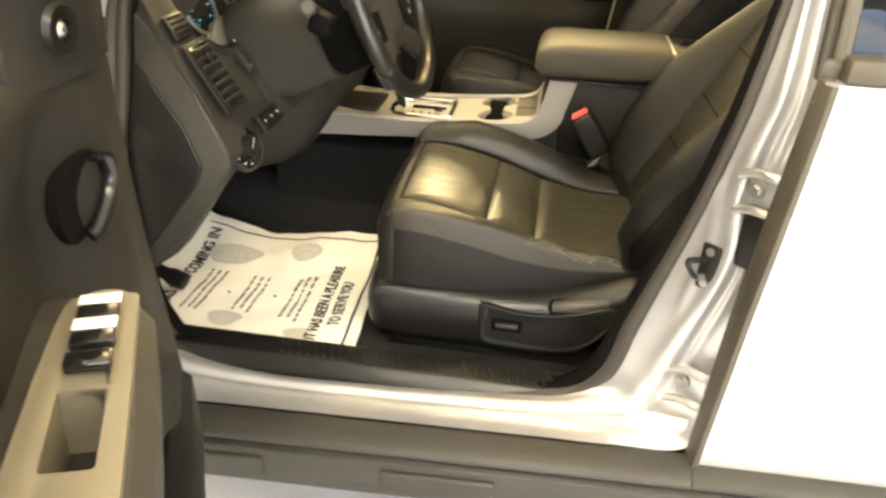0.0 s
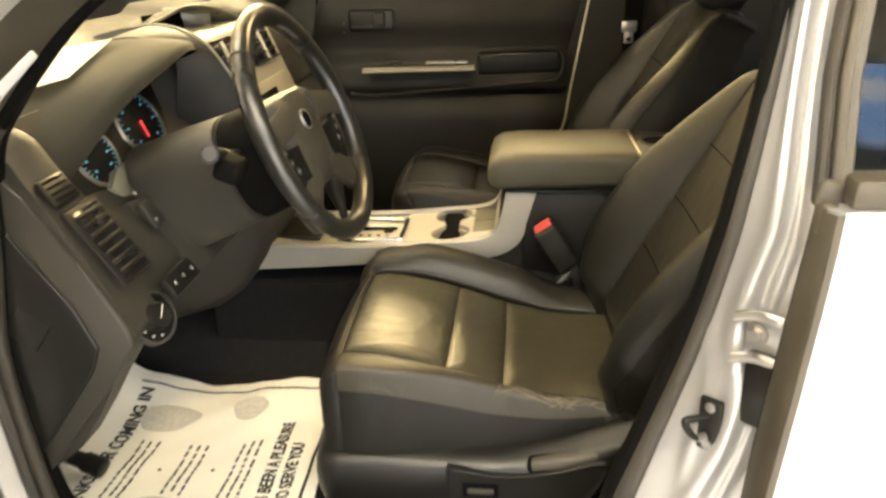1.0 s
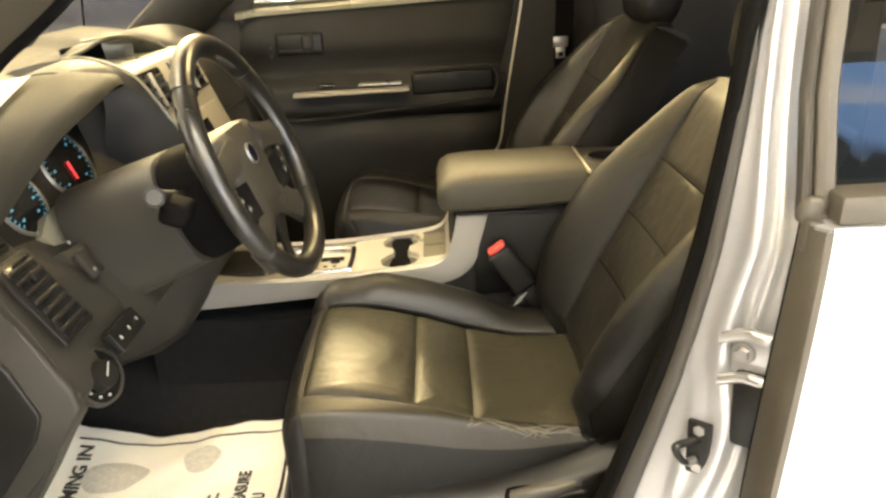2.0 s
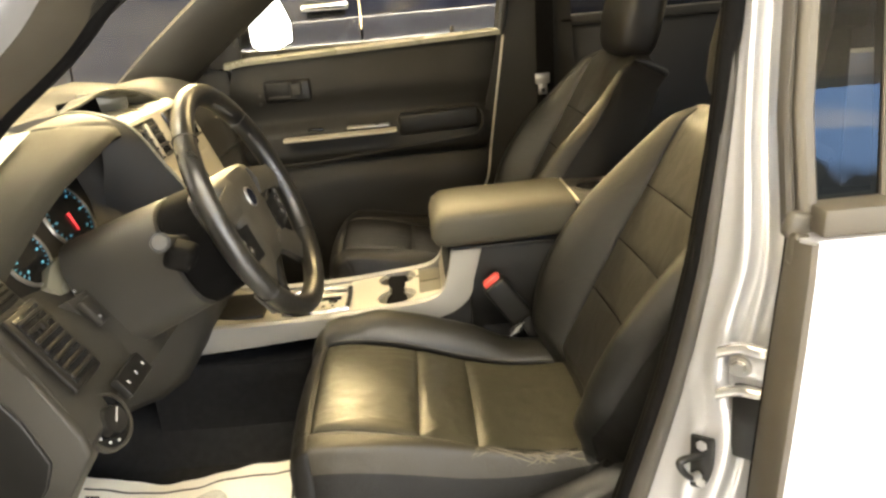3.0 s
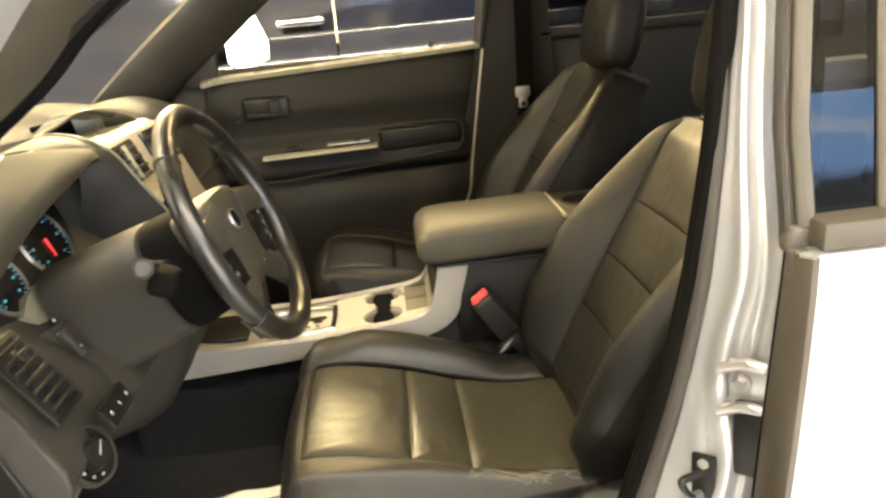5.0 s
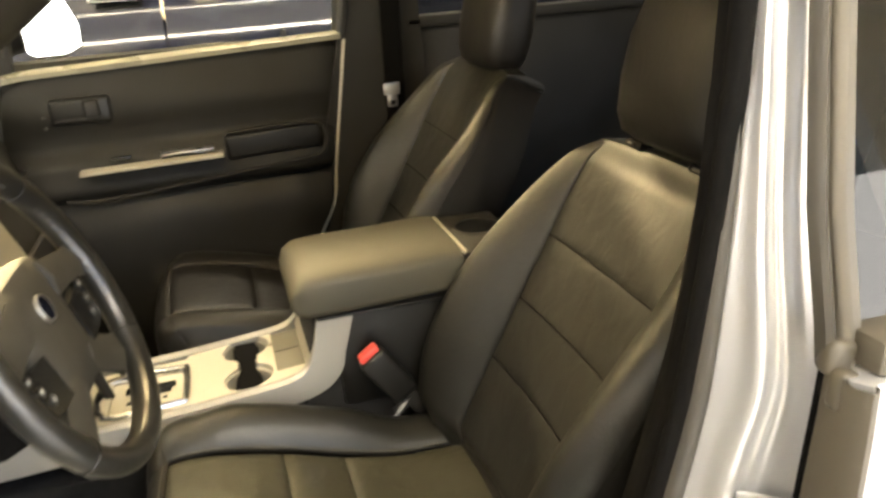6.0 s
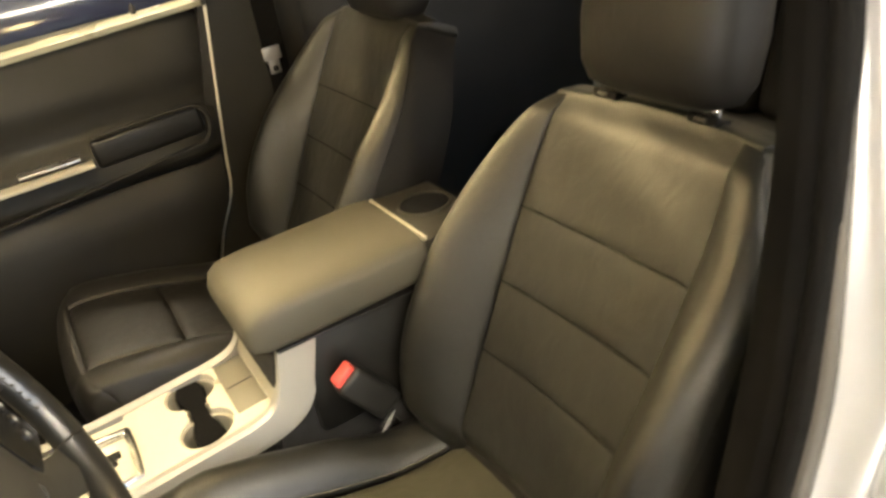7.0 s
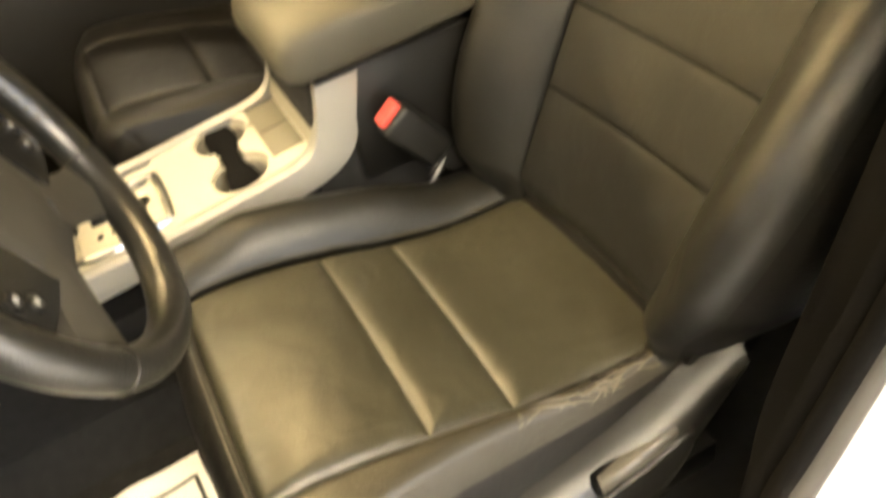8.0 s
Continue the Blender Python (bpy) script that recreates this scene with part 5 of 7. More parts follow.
    part("stalk_ring", disc(e, (0.25, -0.92, 0.30), 0.0138, 0.004, 24, r2=0.0134, hole=0.0118), PLASTIC_BLACK, st)
    part("stalk_knob", rbox(tuple(e + Vector((0.012, 0.040, -0.032))), (0.040, 0.05, 0.034), 0.010, 3, (0, 20, 0)), MATTE_BLACK, ob)
    return ob


steering_wheel()


def paper_on_dash():
    a, b, c, d = Vector((-0.945, 0.385, 1.080)), Vector((-0.872, 0.455, 1.096)), Vector((-0.885, 0.640, 1.134)), Vector((-1.02, 0.62, 1.118))
    rows = []
    for i in range(9):
        u = i / 8
        rows.append([(a.lerp(b, j / 8)).lerp(d.lerp(c, j / 8), u) + Vector((0, 0, 0.012 * math.sin(math.pi * u) * math.sin(math.pi * j / 8))) for j in range(9)])
    top = loft(rows, closed=False, caps=False)
    bmesh.ops.solidify(top, geom=top.faces[:], thickness=0.0006)
    ob = part("paper_sheet", top, PAPER, None)
    return tagged(ob, "loose white paper sheet lying on the dashboard", "paper")


paper_on_dash()


# ---- centre console ----
def console():
    ob = thing("center_console", (-0.3, 0.9, 0.40), "centre console with silver top, cup holders and armrest", "console")
    ya, yb = 0.805, 1.035

    def top(x):
        return ramp_of(x, (-0.80, 0.69), (-0.62, 0.668), (-0.42, 0.672), (-0.22, 0.692))
    # base under the trim
    side = [(-0.85, 0.40), (-0.85, 0.60), (-0.62, 0.58), (-0.22, 0.59), (-0.19, 0.80), (0.20, 0.80), (0.22, 0.40)]
    part("base", prism(side, "y", ya + 0.008, yb - 0.008, 0.008), CARPET, ob, "black carpeted console base", sharp=30)

    # top plate with two joined round openings and a gate
    holes = [((-0.308, 0.870), 0.043), ((-0.308, 0.982), 0.043)]
    c1, c2 = holes[0][0], holes[1][0]
    ang = math.atan2(c2[1] - c1[1], c2[0] - c1[0])
    outline = [(-0.70, ya), (-0.70, yb), (-0.215, yb), (-0.20, yb - 0.02), (-0.20, ya + 0.02), (-0.215, ya)]
    xs = [-0.70, -0.62, -0.50, -0.42, -0.32, -0.22, -0.20]
    plate = part("top_plate", loft([[(x, ya, top(x) - 0.012), (x, ya, top(x) - 0.003), (x, ya + 0.003, top(x)), (x, yb - 0.003, top(x)), (x, yb, top(x) - 0.003), (x, yb, top(x) - 0.012)] for x in xs]), SILVER_TRIM, ob, "silver console top plate", sharp=30)
    mid = ((c1[0] + c2[0]) / 2, (c1[1] + c2[1]) / 2)
    cut(plate, [disc((c[0], c[1], 0.60), (0, 0, 1), r, 0.15, 32) for c, r in holes] + [
        rbox((mid[0], mid[1], 0.68), (0.036, 0.06, 0.1), 0, 1, (0, 0, math.degrees(ang) - 90)),
        rbox((-0.482, 0.905, 0.68), (0.124, 0.12, 0.1), 0.004, 2), rbox((-0.50, 1.012, 0.68), (0.17, 0.014, 0.1), 0.004, 2),
        rbox((-0.234, 0.94, 0.70), (0.050, 0.162, 0.04), 0.004, 2)])
    # cup wells and the bridge insert
    for (c, r) in holes:
        cup = part("cup_holder", disc((c[0], c[1], top(c[0]) - 0.075), (0, 0, 1), r - 0.002, 0.066, 28, r2=r + 0.001, hole=r - 0.004), SILVER_MID, ob, "round cup holder with a darker silver wall")
        part("cup_floor", disc((c[0], c[1], top(c[0]) - 0.076), (0, 0, 1), r, 0.004, 28), GLOSS_BLACK, cup)
    half_waist = [(0.019, 0.098), (0.025, 0.074), (0.022, 0.046), (0.0145, 0.022)]
    waist = [(sx * a, sy * b) for sx, sy in ((1, 1), (1, -1), (-1, -1), (-1, 1)) for a, b in (half_waist if sx * sy > 0 else half_waist[::-1])]
    part("cup_insert", loft([[(mid[0] + a * k, mid[1] + b * k, top(mid[0]) - z) for a, b in waist] for z, k in ((0.070, 0.97), (0.012, 0.97), (0.007, 0.92))]), MATTE_BLACK, ob, "black rubber cup holder insert", sharp=40)
    part("insert_tab", rbox((c1[0] + 0.006, c1[1] - 0.020, top(c1[0]) - 0.055), (0.02, 0.008, 0.01), 0.002), SILVER_TRIM, ob)
    # shift gate and lever
    gx = -0.482
    gp = part("shift_plate", rbox((gx, 0.905, top(gx) - 0.006), (0.122, 0.118, 0.006), 0.002, 1, (0, -1, 0)), SILVER_TRIM, ob, "silver shift plate")
    part("chrome_surround", tube(spline([(x, y, top(x) + 0.003) for x, y in ((-0.55, 0.843), (-0.43, 0.843), (-0.416, 0.855), (-0.416, 0.955), (-0.43, 0.967), (-0.55, 0.967))], 4, loop=True), 0.0065, 8, loop=True), CHROME, gp, "bright chrome shift surround")
    part("shift_slot", rbox((gx + 0.005, 0.925, top(gx) - 0.002), (0.085, 0.018, 0.006), 0.002, 1), GLOSS_BLACK, gp)
    part("shift_slot", rbox((gx + 0.03, 0.915, top(gx) - 0.0015), (0.02, 0.03, 0.006), 0.002, 1), GLOSS_BLACK, gp)
    for i in range(4):
        part("mark", rbox((gx - 0.03 + 0.02 * i, 0.885, top(gx) - 0.0025), (0.008, 0.010, 0.0015), 0.0004, 1), PLASTIC_BLACK, gp)
    lever = part("shift_lever", tube([(-0.545, 0.925, 0.66), (-0.56, 0.922, 0.72), (-0.57, 0.92, 0.76), (-0.575, 0.92, 0.80), (-0.577, 0.92, 0.815)], 0.012, 12, radii=[0.009, 0.010, 0.019, 0.022, 0.010]), PLASTIC_BLACK, ob, "black shift lever")
    part("slot_tray", rbox((-0.50, 1.012, top(-0.5) - 0.010), (0.18, 0.03, 0.008), 0.003, 1), PLASTIC, ob, "narrow coin slot")
    part("front_tray", rbox((-0.645, 0.915, 0.674), (0.10, 0.14, 0.01), 0.004), PLASTIC, ob, "dark front tray")
    # ribbed pad behind the cups
    part("storage_pad", rbox((-0.234, 0.94, top(-0.234) - 0.008), (0.056, 0.168, 0.008), 0.003, 2, (0, -5, 0)), PAD, ob, "tan rubber storage pad")
    part("pad_line", rbox((-0.234, 0.94, top(-0.234) - 0.0035), (0.044, 0.002, 0.0015), 0.0004, 1, (0, -5, 0)), PLASTIC, ob)
    # silver side blade: low strip that turns up to the armrest
    for y, s in ((ya, 1), (yb, -1)):
        lower = spline([(-0.79, 0, 0.612), (-0.62, 0, 0.621), (-0.45, 0, 0.632), (-0.30, 0, 0.640), (-0.215, 0, 0.650), (-0.165, 0, 0.675), (-0.140, 0, 0.72), (-0.118, 0, 0.79), (-0.112, 0, 0.812)], 5)
        upper = spline([(-0.715, 0, 0.676), (-0.60, 0, 0.674), (-0.45, 0, 0.676), (-0.32, 0, 0.686), (-0.245, 0, 0.694), (-0.212, 0, 0.710), (-0.196, 0, 0.745), (-0.186, 0, 0.79), (-0.182, 0, 0.812)], 5)
        rows = []
        for a, b in zip(lower, upper):
            rows.append([(a.x, y + s * 0.012, a.z), (a.x, y - s * 0.001, a.z + 0.002), (a.x * 0.7 + b.x * 0.3, y - s * 0.006, a.z * 0.7 + b.z * 0.3), (b.x, y - s * 0.003, b.z - 0.003), (b.x, y + s * 0.004, b.z + 0.002), (b.x, y + s * 0.02, b.z - 0.002)])
        part("side_blade", loft(rows), BLADE, ob, "grey side blade, shade put into its colour", sharp=45)
    riser = [[(x, y, z) for y in (ya + 0.01, yb - 0.01)] for x, z in ((-0.21, 0.70), (-0.192, 0.745), (-0.182, 0.80))]
    part("riser", loft(riser, closed=False, caps=False), SILVER_MID, ob, "darker silver riser under the armrest")
    # armrest bin and padded lid
    part("bin", rbox((0.01, 0.905, 0.715), (0.33, 0.205, 0.19), 0.012), PLASTIC_BLACK, ob, "black armrest bin")
    secs = []
    for x, z0, z1, k in ((-0.222, 0.822, 0.845, 0.86), (-0.214, 0.808, 0.868, 0.95), (-0.195, 0.801, 0.880, 1.0), (-0.15, 0.800, 0.884, 1.0), (-0.05, 0.803, 0.884, 1.0), (0.05, 0.808, 0.886, 1.0), (0.072, 0.810, 0.884, 1.0), (0.074, 0.815, 0.878, 0.99)):
        w = 0.118 * k
        ring = []
        for q in (2 * math.pi * i / 32 for i in range(32)):
            cy, cz = math.cos(q), math.sin(q)
            ring.append((x, 0.898 + w * math.copysign(abs(cy) ** 0.35, cy), (z0 + z1) / 2 + (z1 - z0) / 2 * math.copysign(abs(cz) ** 0.45, cz)))
        secs.append(ring)
    part("armrest_lid", loft(secs), ARMREST, ob, "padded grey-brown armrest lid", sharp=50)
    part("lid_seam", rbox((-0.05, 0.898, 0.802), (0.27, 0.216, 0.005), 0.002), PLASTIC_BLACK, ob)
    part("rear_tray", rbox((0.135, 0.898, 0.862), (0.115, 0.215, 0.03), 0.010), PLASTIC, ob, "dark rear tray")
    part("rear_edge", rbox((0.079, 0.898, 0.876), (0.006, 0.205, 0.008), 0.002), SILVER_TRIM, ob)
    part("rear_cup_ring", disc((0.138, 0.905, 0.876), (0, 0, 1), 0.047, 0.004, 32, r2=0.046, hole=0.042), PLASTIC_SOFT, ob)
    part("rear_cup", disc((0.138, 0.905, 0.8765), (0, 0, 1), 0.042, 0.0015, 32), GLOSS_BLACK, ob, "black rear cup holder")
    return ob


console()


# ---- seats ----
def seat(name, yc, dz, out, label, worn, foot, slope, wide, drop=0.0, big=1.0):
    """A bucket seat on its base. out: -1 where the door is on the low side of y, 1 on the other."""
    ob = thing(name, (-0.2, yc, 0.38 + dz), label, "car seat", "front seats")

    def P(x, y, z):
        return Vector((x, yc + y * wide, z + dz))

    def Q(x, y, z):
        return Vector((x, yc + y, z + dz))

    # --- cushion: spine from the back (u = 0) over the front edge and down, profile across it ---
    spine = spline([(0.05, 0, 0.585), (-0.08, 0, 0.588), (-0.18, 0, 0.610), (-0.27, 0, 0.640), (-0.36, 0, 0.662), (-0.42, 0, 0.668), (-0.452, 0, 0.662), (-0.472, 0, 0.640), (-0.478, 0, 0.605), (-0.472, 0, 0.55)], 6)
    way = [0.0]
    for p, q in zip(spine, spine[1:]):
        way.append(way[-1] + (q - p).length)

    def on_spine(s):
        """Place and upward normal at s metres along the spine."""
        k = max(i for i in range(len(way) - 1) if way[i] <= s + 1e-9)
        t = min(1.0, (s - way[k]) / (way[k + 1] - way[k]))
        d = (spine[min(k + 2, len(spine) - 1)] - spine[max(k - 1, 0)]).normalized()
        return spine[k].lerp(spine[k + 1], t), Vector((d.z, 0, -d.x))
    rim = spline([(0.160, 0.0, 0), (0.185, 0.7, 0), (0.215, 1.0, 0), (0.243, 0.55, 0), (0.260, -0.6, 0), (0.267, -1.8, 0), (0.266, -3.2, 0)], 5)
    rim_out = spline([(0.160, 0.0, 0), (0.170, 0.5, 0), (0.178, 0.3, 0), (0.184, -0.4, 0), (0.188, -1.3, 0), (0.190, -2.3, 0), (0.190, -3.2, 0)], 5)
    W = 0.160
    s_end = way[-1]
    s_front = 0.505

    def cush(s, w):
        """s along the spine; w across: up to 1 the middle, from 1 to 2 the bolster and the side."""
        p, nrm = on_spine(min(s, s_end))
        side = math.copysign(1, w)
        high = 0.013 * smooth_of(s, (0.0, 1.5), (0.25, 1.0), (0.46, 0.25), (0.6, 0.0))
        if side == -out:
            high = 0.040 * smooth_of(s, (0.0, 0.15), (0.10, 0.55), (0.24, 1.20), (0.40, 1.15), (0.47, 0.7), (0.6, 0.0)) if worn else 2 * high
        fall = smooth_of(s, (0.0, 0.021), (0.40, 0.028), (s_front, 0.028), (s_end, 0.004))
        a = min(abs(w), 1.0) * W
        h = 0.005 * (1 - (a / W) ** 2)
        if abs(w) > 1.0:
            t = (abs(w) - 1) * (len(rim) - 1)
            k = min(int(t), len(rim) - 2)
            r = rim[k].lerp(rim[k + 1], t - k)
            if side == out and worn:
                r = r.lerp(rim_out[k].lerp(rim_out[k + 1], t - k), smooth_of(s, (0.20, 1.0), (0.50, 0.45)))
            a, h = r.x, (high if r.y > 0 else fall) * r.y
            if side == out and worn and r.y < 0:
                hem = curve_of(s, (0.0, 0.572), (0.06, 0.560), (0.11, 0.545), (0.20, 0.518), (0.27, 0.508), (0.37, 0.514), (0.52, 0.522), (0.62, 0.520))
                h = (hem - p.z) * (-r.y / 3.2) ** 0.85
                nar = 1 - 0.05 * smooth_of(s, (0.46, 0.0), (0.62, 1.0))
                return P(p.x + 0.035 * (a / 0.267) ** 6 * smooth_of(s, (0.42, 0.0), (0.56, 1.0)), side * a * nar, p.z + h)
        nar = 1 - 0.05 * smooth_of(s, (0.46, 0.0), (0.62, 1.0))
        x = p.x + 0.035 * (a / 0.267) ** 6 * smooth_of(s, (0.42, 0.0), (0.56, 1.0))
        return P(x + nrm.x * h, side * a * nar, p.z + nrm.z * h if abs(w) <= 1 or h > 0 else p.z + h * smooth_of(s, (s_front, 1.0), (s_end, 0.15)))
    iw = 0.17 if worn else 0.25
    inner_box = [[P(x, y, z) for y, z in ((-iw, 0.54), (iw, 0.54), (iw, zt), (-iw, zt))] for x, zt in ((-0.45, 0.585), (-0.3, 0.60), (0.03, 0.56))]
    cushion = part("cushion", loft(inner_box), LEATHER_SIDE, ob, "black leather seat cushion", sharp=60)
    wr = 0.0017 if worn else 0.001
    for i, (s0, s1) in enumerate(((0.330, s_front), (0.232, 0.330), (0.0, 0.232))):
        fn = lambda u, v, s0=s0, s1=s1: cush(s0 + (s1 - s0) * u, 1 - 2 * v)
        # Driver panels are lightened for their sheen, passenger panels darkened for weaker light.
        part("cushion_panel", cover(fn, 44, 60, (i < 2, True, True, True), 0.005, 0.004 if i != 1 else 0.006, 0.006, wr, 3.1 * i + yc), LIT_LEATHER if worn else LEATHER_SIDE, cushion, "shiny creased black leather panel, toned for the light on it", sharp=80)
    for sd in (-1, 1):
        # Cushion sides take the darker tone to carry their shade.
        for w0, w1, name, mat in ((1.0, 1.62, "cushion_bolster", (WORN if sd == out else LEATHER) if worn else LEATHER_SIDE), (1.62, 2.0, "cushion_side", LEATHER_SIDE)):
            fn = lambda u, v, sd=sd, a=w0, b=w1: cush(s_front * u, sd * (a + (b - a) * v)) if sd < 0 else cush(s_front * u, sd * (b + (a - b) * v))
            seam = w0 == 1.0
            part(name, cover(fn, 70, 32 if seam else 16, (False, False, sd < 0 and seam, sd > 0 and seam), 0.006, 0.004 if seam else 0.0, 0.008, wr * 0.5 if seam else 0.0, 9.0 + sd), mat, cushion, "black leather side bolster" if seam else "matte black side of the cushion, shade put into its colour", sharp=80)
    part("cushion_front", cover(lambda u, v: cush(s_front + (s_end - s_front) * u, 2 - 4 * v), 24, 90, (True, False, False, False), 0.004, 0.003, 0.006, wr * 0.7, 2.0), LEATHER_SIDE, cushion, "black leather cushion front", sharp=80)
    # fine cracks in the worn leather beside the door
    if worn:
        rnd = random.Random(5)
        for k in range(16):
            s, w = rnd.uniform(0.03, 0.17), rnd.uniform(1.05, 1.38)
            ds, dw = rnd.uniform(-0.012, 0.012), rnd.uniform(0.01, 0.045)
            part("crack", tube([cush(max(0.004, s + ds * i + rnd.uniform(-0.002, 0.002)), out * (w + dw * i)) + Vector((0, 0, 0.0036)) for i in range(5)], 0.0010, 4, radii=[0.0003, 0.001, 0.0011, 0.001, 0.0003]), LEATHER_SIDE, cushion)
        # Worn creases; the light their ridges catch is painted as a paler colour.
        for k in range(24):
            s, w = rnd.uniform(0.04, 0.24), rnd.uniform(1.14, 1.38)
            ds, dw = rnd.uniform(-0.014, 0.010), rnd.uniform(0.02, 0.05)
            part("wrinkle", tube([cush(max(0.004, s + ds * i + rnd.uniform(-0.003, 0.003)), out * (w + dw * i)) + Vector((0, out * 0.0012, 0.0024)) for i in range(6)], 0.002, 6, radii=[0.0003, 0.0014, 0.0020, 0.0018, 0.0013, 0.0003]), WRINKLE, cushion)
    # top stitching beside the seams
    for sd in (-1, 1):
        part("stitching", tube([cush(0.04 + (s_front - 0.05) * k / 60, sd * 1.035) + Vector((0, 0, 0.001)) for k in range(61)], 0.0010, 4), THREAD, cushion)
    part("stitching", tube([cush(s_front + 0.006, -1 + 2 * k / 30) + Vector((-0.001, 0, 0.0005)) for k in range(31)], 0.0010, 4), THREAD, cushion)

    # --- base shield: a ledge under the cushion, a face below it, switch panel and lever on the door side ---
    def ledge(x):
        return curve_of(x, (-0.49, 0.500), (-0.44, 0.508), (-0.30, 0.503), (-0.20, 0.503), (-0.13, 0.510), (-0.05, 0.534), (0.0, 0.556), (0.06, 0.592))

    def foot_z(x):
        return curve_of(x, (-0.49, 0.430), (-0.46, 0.404), (-0.35, 0.398), (-0.15, 0.402), (-0.06, 0.428), (0.0, 0.478), (0.06, 0.562))
    for s in (-1, 1):
        rows = []
        for x, tuck in [(-0.490, 0.030), (-0.486, 0.016), (-0.478, 0.006)] + [(-0.47 + 0.53 * k / 26, 0.0) for k in range(27)]:
            zl, zf = ledge(x), foot_z(x)
            deep = max(zl - zf, 0.02)
            zl -= tuck * 0.5
            rows.append([P(x, s * (d - tuck), z) for d, z in ((0.150, zf + 0.01), (0.150, zl + 0.022), (0.186, zl + 0.016), (0.205, zl + 0.011), (0.222, zl + 0.004), (0.231, zl - 0.006), (0.235, zl - min(0.018, 0.3 * deep)), (0.233, zf + 0.5 * deep), (0.231, zf + 0.2 * deep), (0.224, zf + 0.05 * deep), (0.205, zf))])
        part("base_shield", loft(rows), SHIELD, ob, "dark plastic seat base shield", sharp=60)
        if s != out:
            continue
        plate = spline([(-0.268, 0, 0.500), (-0.266, 0, 0.440), (-0.258, 0, 0.420), (-0.22, 0, 0.413), (-0.12, 0, 0.413), (-0.07, 0, 0.428), (-0.03, 0, 0.470), (-0.012, 0, 0.515), (-0.03, 0, 0.523), (-0.08, 0, 0.508), (-0.14, 0, 0.495), (-0.20, 0, 0.494), (-0.255, 0, 0.503)], 4, loop=True)
        cx = sum(p.x for p in plate) / len(plate)
        cz = sum(p.z for p in plate) / len(plate)

        def inset(y, k):
            return [P(cx + (p.x - cx) * (1 - 1.2 * k), s * y, cz + (p.z - cz) * (1 - 3.2 * k)) for p in plate]
        sp = part("switch_panel", loft([inset(0.228, 0.0), inset(0.2385, 0.0), inset(0.2405, 0.012), inset(0.2410, 0.030), inset(0.2390, 0.055), inset(0.2385, 0.085)]), SHIELD, ob, "dark switch panel with a raised rim", sharp=35)
        part("switch_well", rbox(P(-0.214, s * 0.2390, 0.462), (0.058, 0.005, 0.026), 0.004, 2), MATTE_BLACK, sp)
        part("seat_switch", rbox(P(-0.214, s * 0.2425, 0.463), (0.042, 0.008, 0.011), 0.003, 2), PLASTIC_SOFT, sp, "grey seat switch")
        lever_rows = ((-0.137, 0.2275, 0.0040, 0.507, 0.005), (-0.132, 0.2275, 0.0085, 0.508, 0.010), (-0.10, 0.2255, 0.0115, 0.512, 0.0115), (-0.06, 0.2225, 0.0135, 0.519, 0.0115), (-0.034, 0.2205, 0.0140, 0.525, 0.0115), (-0.026, 0.2205, 0.0100, 0.527, 0.007))
        for name, grow, sink, mat, note in (("lever_gap", 0.0035, 0.0045, MATTE_BLACK, ""), ("recline_lever", 0.0, 0.0, LEVER, "grey plastic recline lever, lightened for its sheen")):
            rows = []
            for k, (x, yy, hw, zz, hz) in enumerate(lever_rows):
                ring = []
                for q in (2 * math.pi * i / 20 for i in range(20)):
                    cy, cq = math.cos(q), math.sin(q)
                    ring.append(P(x + (grow if k > 2 else -grow), s * (yy - sink + (hw + grow) * math.copysign(abs(cy) ** 0.6, cy)), zz - sink + (hz + grow) * math.copysign(abs(cq) ** 0.6, cq)))
                rows.append(ring)
            part(name, loft(rows), mat, ob, note, sharp=60)
    part("base_frame", rbox(P(-0.2, 0, 0.47), (0.44, 0.32, 0.15), 0.02), PLASTIC_BLACK, ob, "black seat base")
    for s in (-1, 1):
        part("seat_rail", rbox(P(-0.2, s * 0.19, 0.385 - dz / 2), (0.5, 0.04, 0.05 + dz), 0.006), PLASTIC_BLACK, ob, "black seat rail")

    # --- backrest: the spine leans back ---
    S0 = Vector((foot[0], 0, foot[1]))
    lean = Vector((math.sin(radians(slope)), 0, math.cos(radians(slope))))
    front = Vector((-lean.z, 0, lean.x))
    L = 0.555

    def half(s, side):
        if side == out and worn:
            return curve_of(s, (0.0, 0.192), (0.08, 0.218), (0.20, 0.256), (0.50, 0.276), (0.74, 0.260), (0.90, 0.218), (1.0, 0.176))
        return curve_of(s, (0.0, 0.248), (0.15, 0.272), (0.50, 0.276), (0.74, 0.260), (0.90, 0.218), (1.0, 0.176))

    def bol_h(s):
        return curve_of(s, (0.0, 0.035), (0.25, 0.075), (0.50, 0.070), (0.78, 0.030), (1.0, 0.0))

    def in_half(s):
        return curve_of(s, (0.0, 0.135), (0.3, 0.145), (0.8, 0.158), (1.0, 0.150))

    brim = spline([(0.0, 0.0, 0), (0.30, 0.62, 0), (0.62, 1.0, 0), (0.86, 0.80, 0), (0.98, 0.15, 0), (1.03, -0.55, 0), (1.02, -1.3, 0), (0.97, -1.9, 0)], 5)

    def back(w, s):
        """s up the back, past 1 over its top edge; w across: up to 1 the middle, from 1 to 2 the bolster and the side."""
        sc = min(s, 1.0)
        side = math.copysign(1, w)
        w0, w1 = in_half(sc), half(sc, side)
        a = min(abs(w), 1.0) * w0
        h = -0.010 * (1 - (a / w0) ** 2)
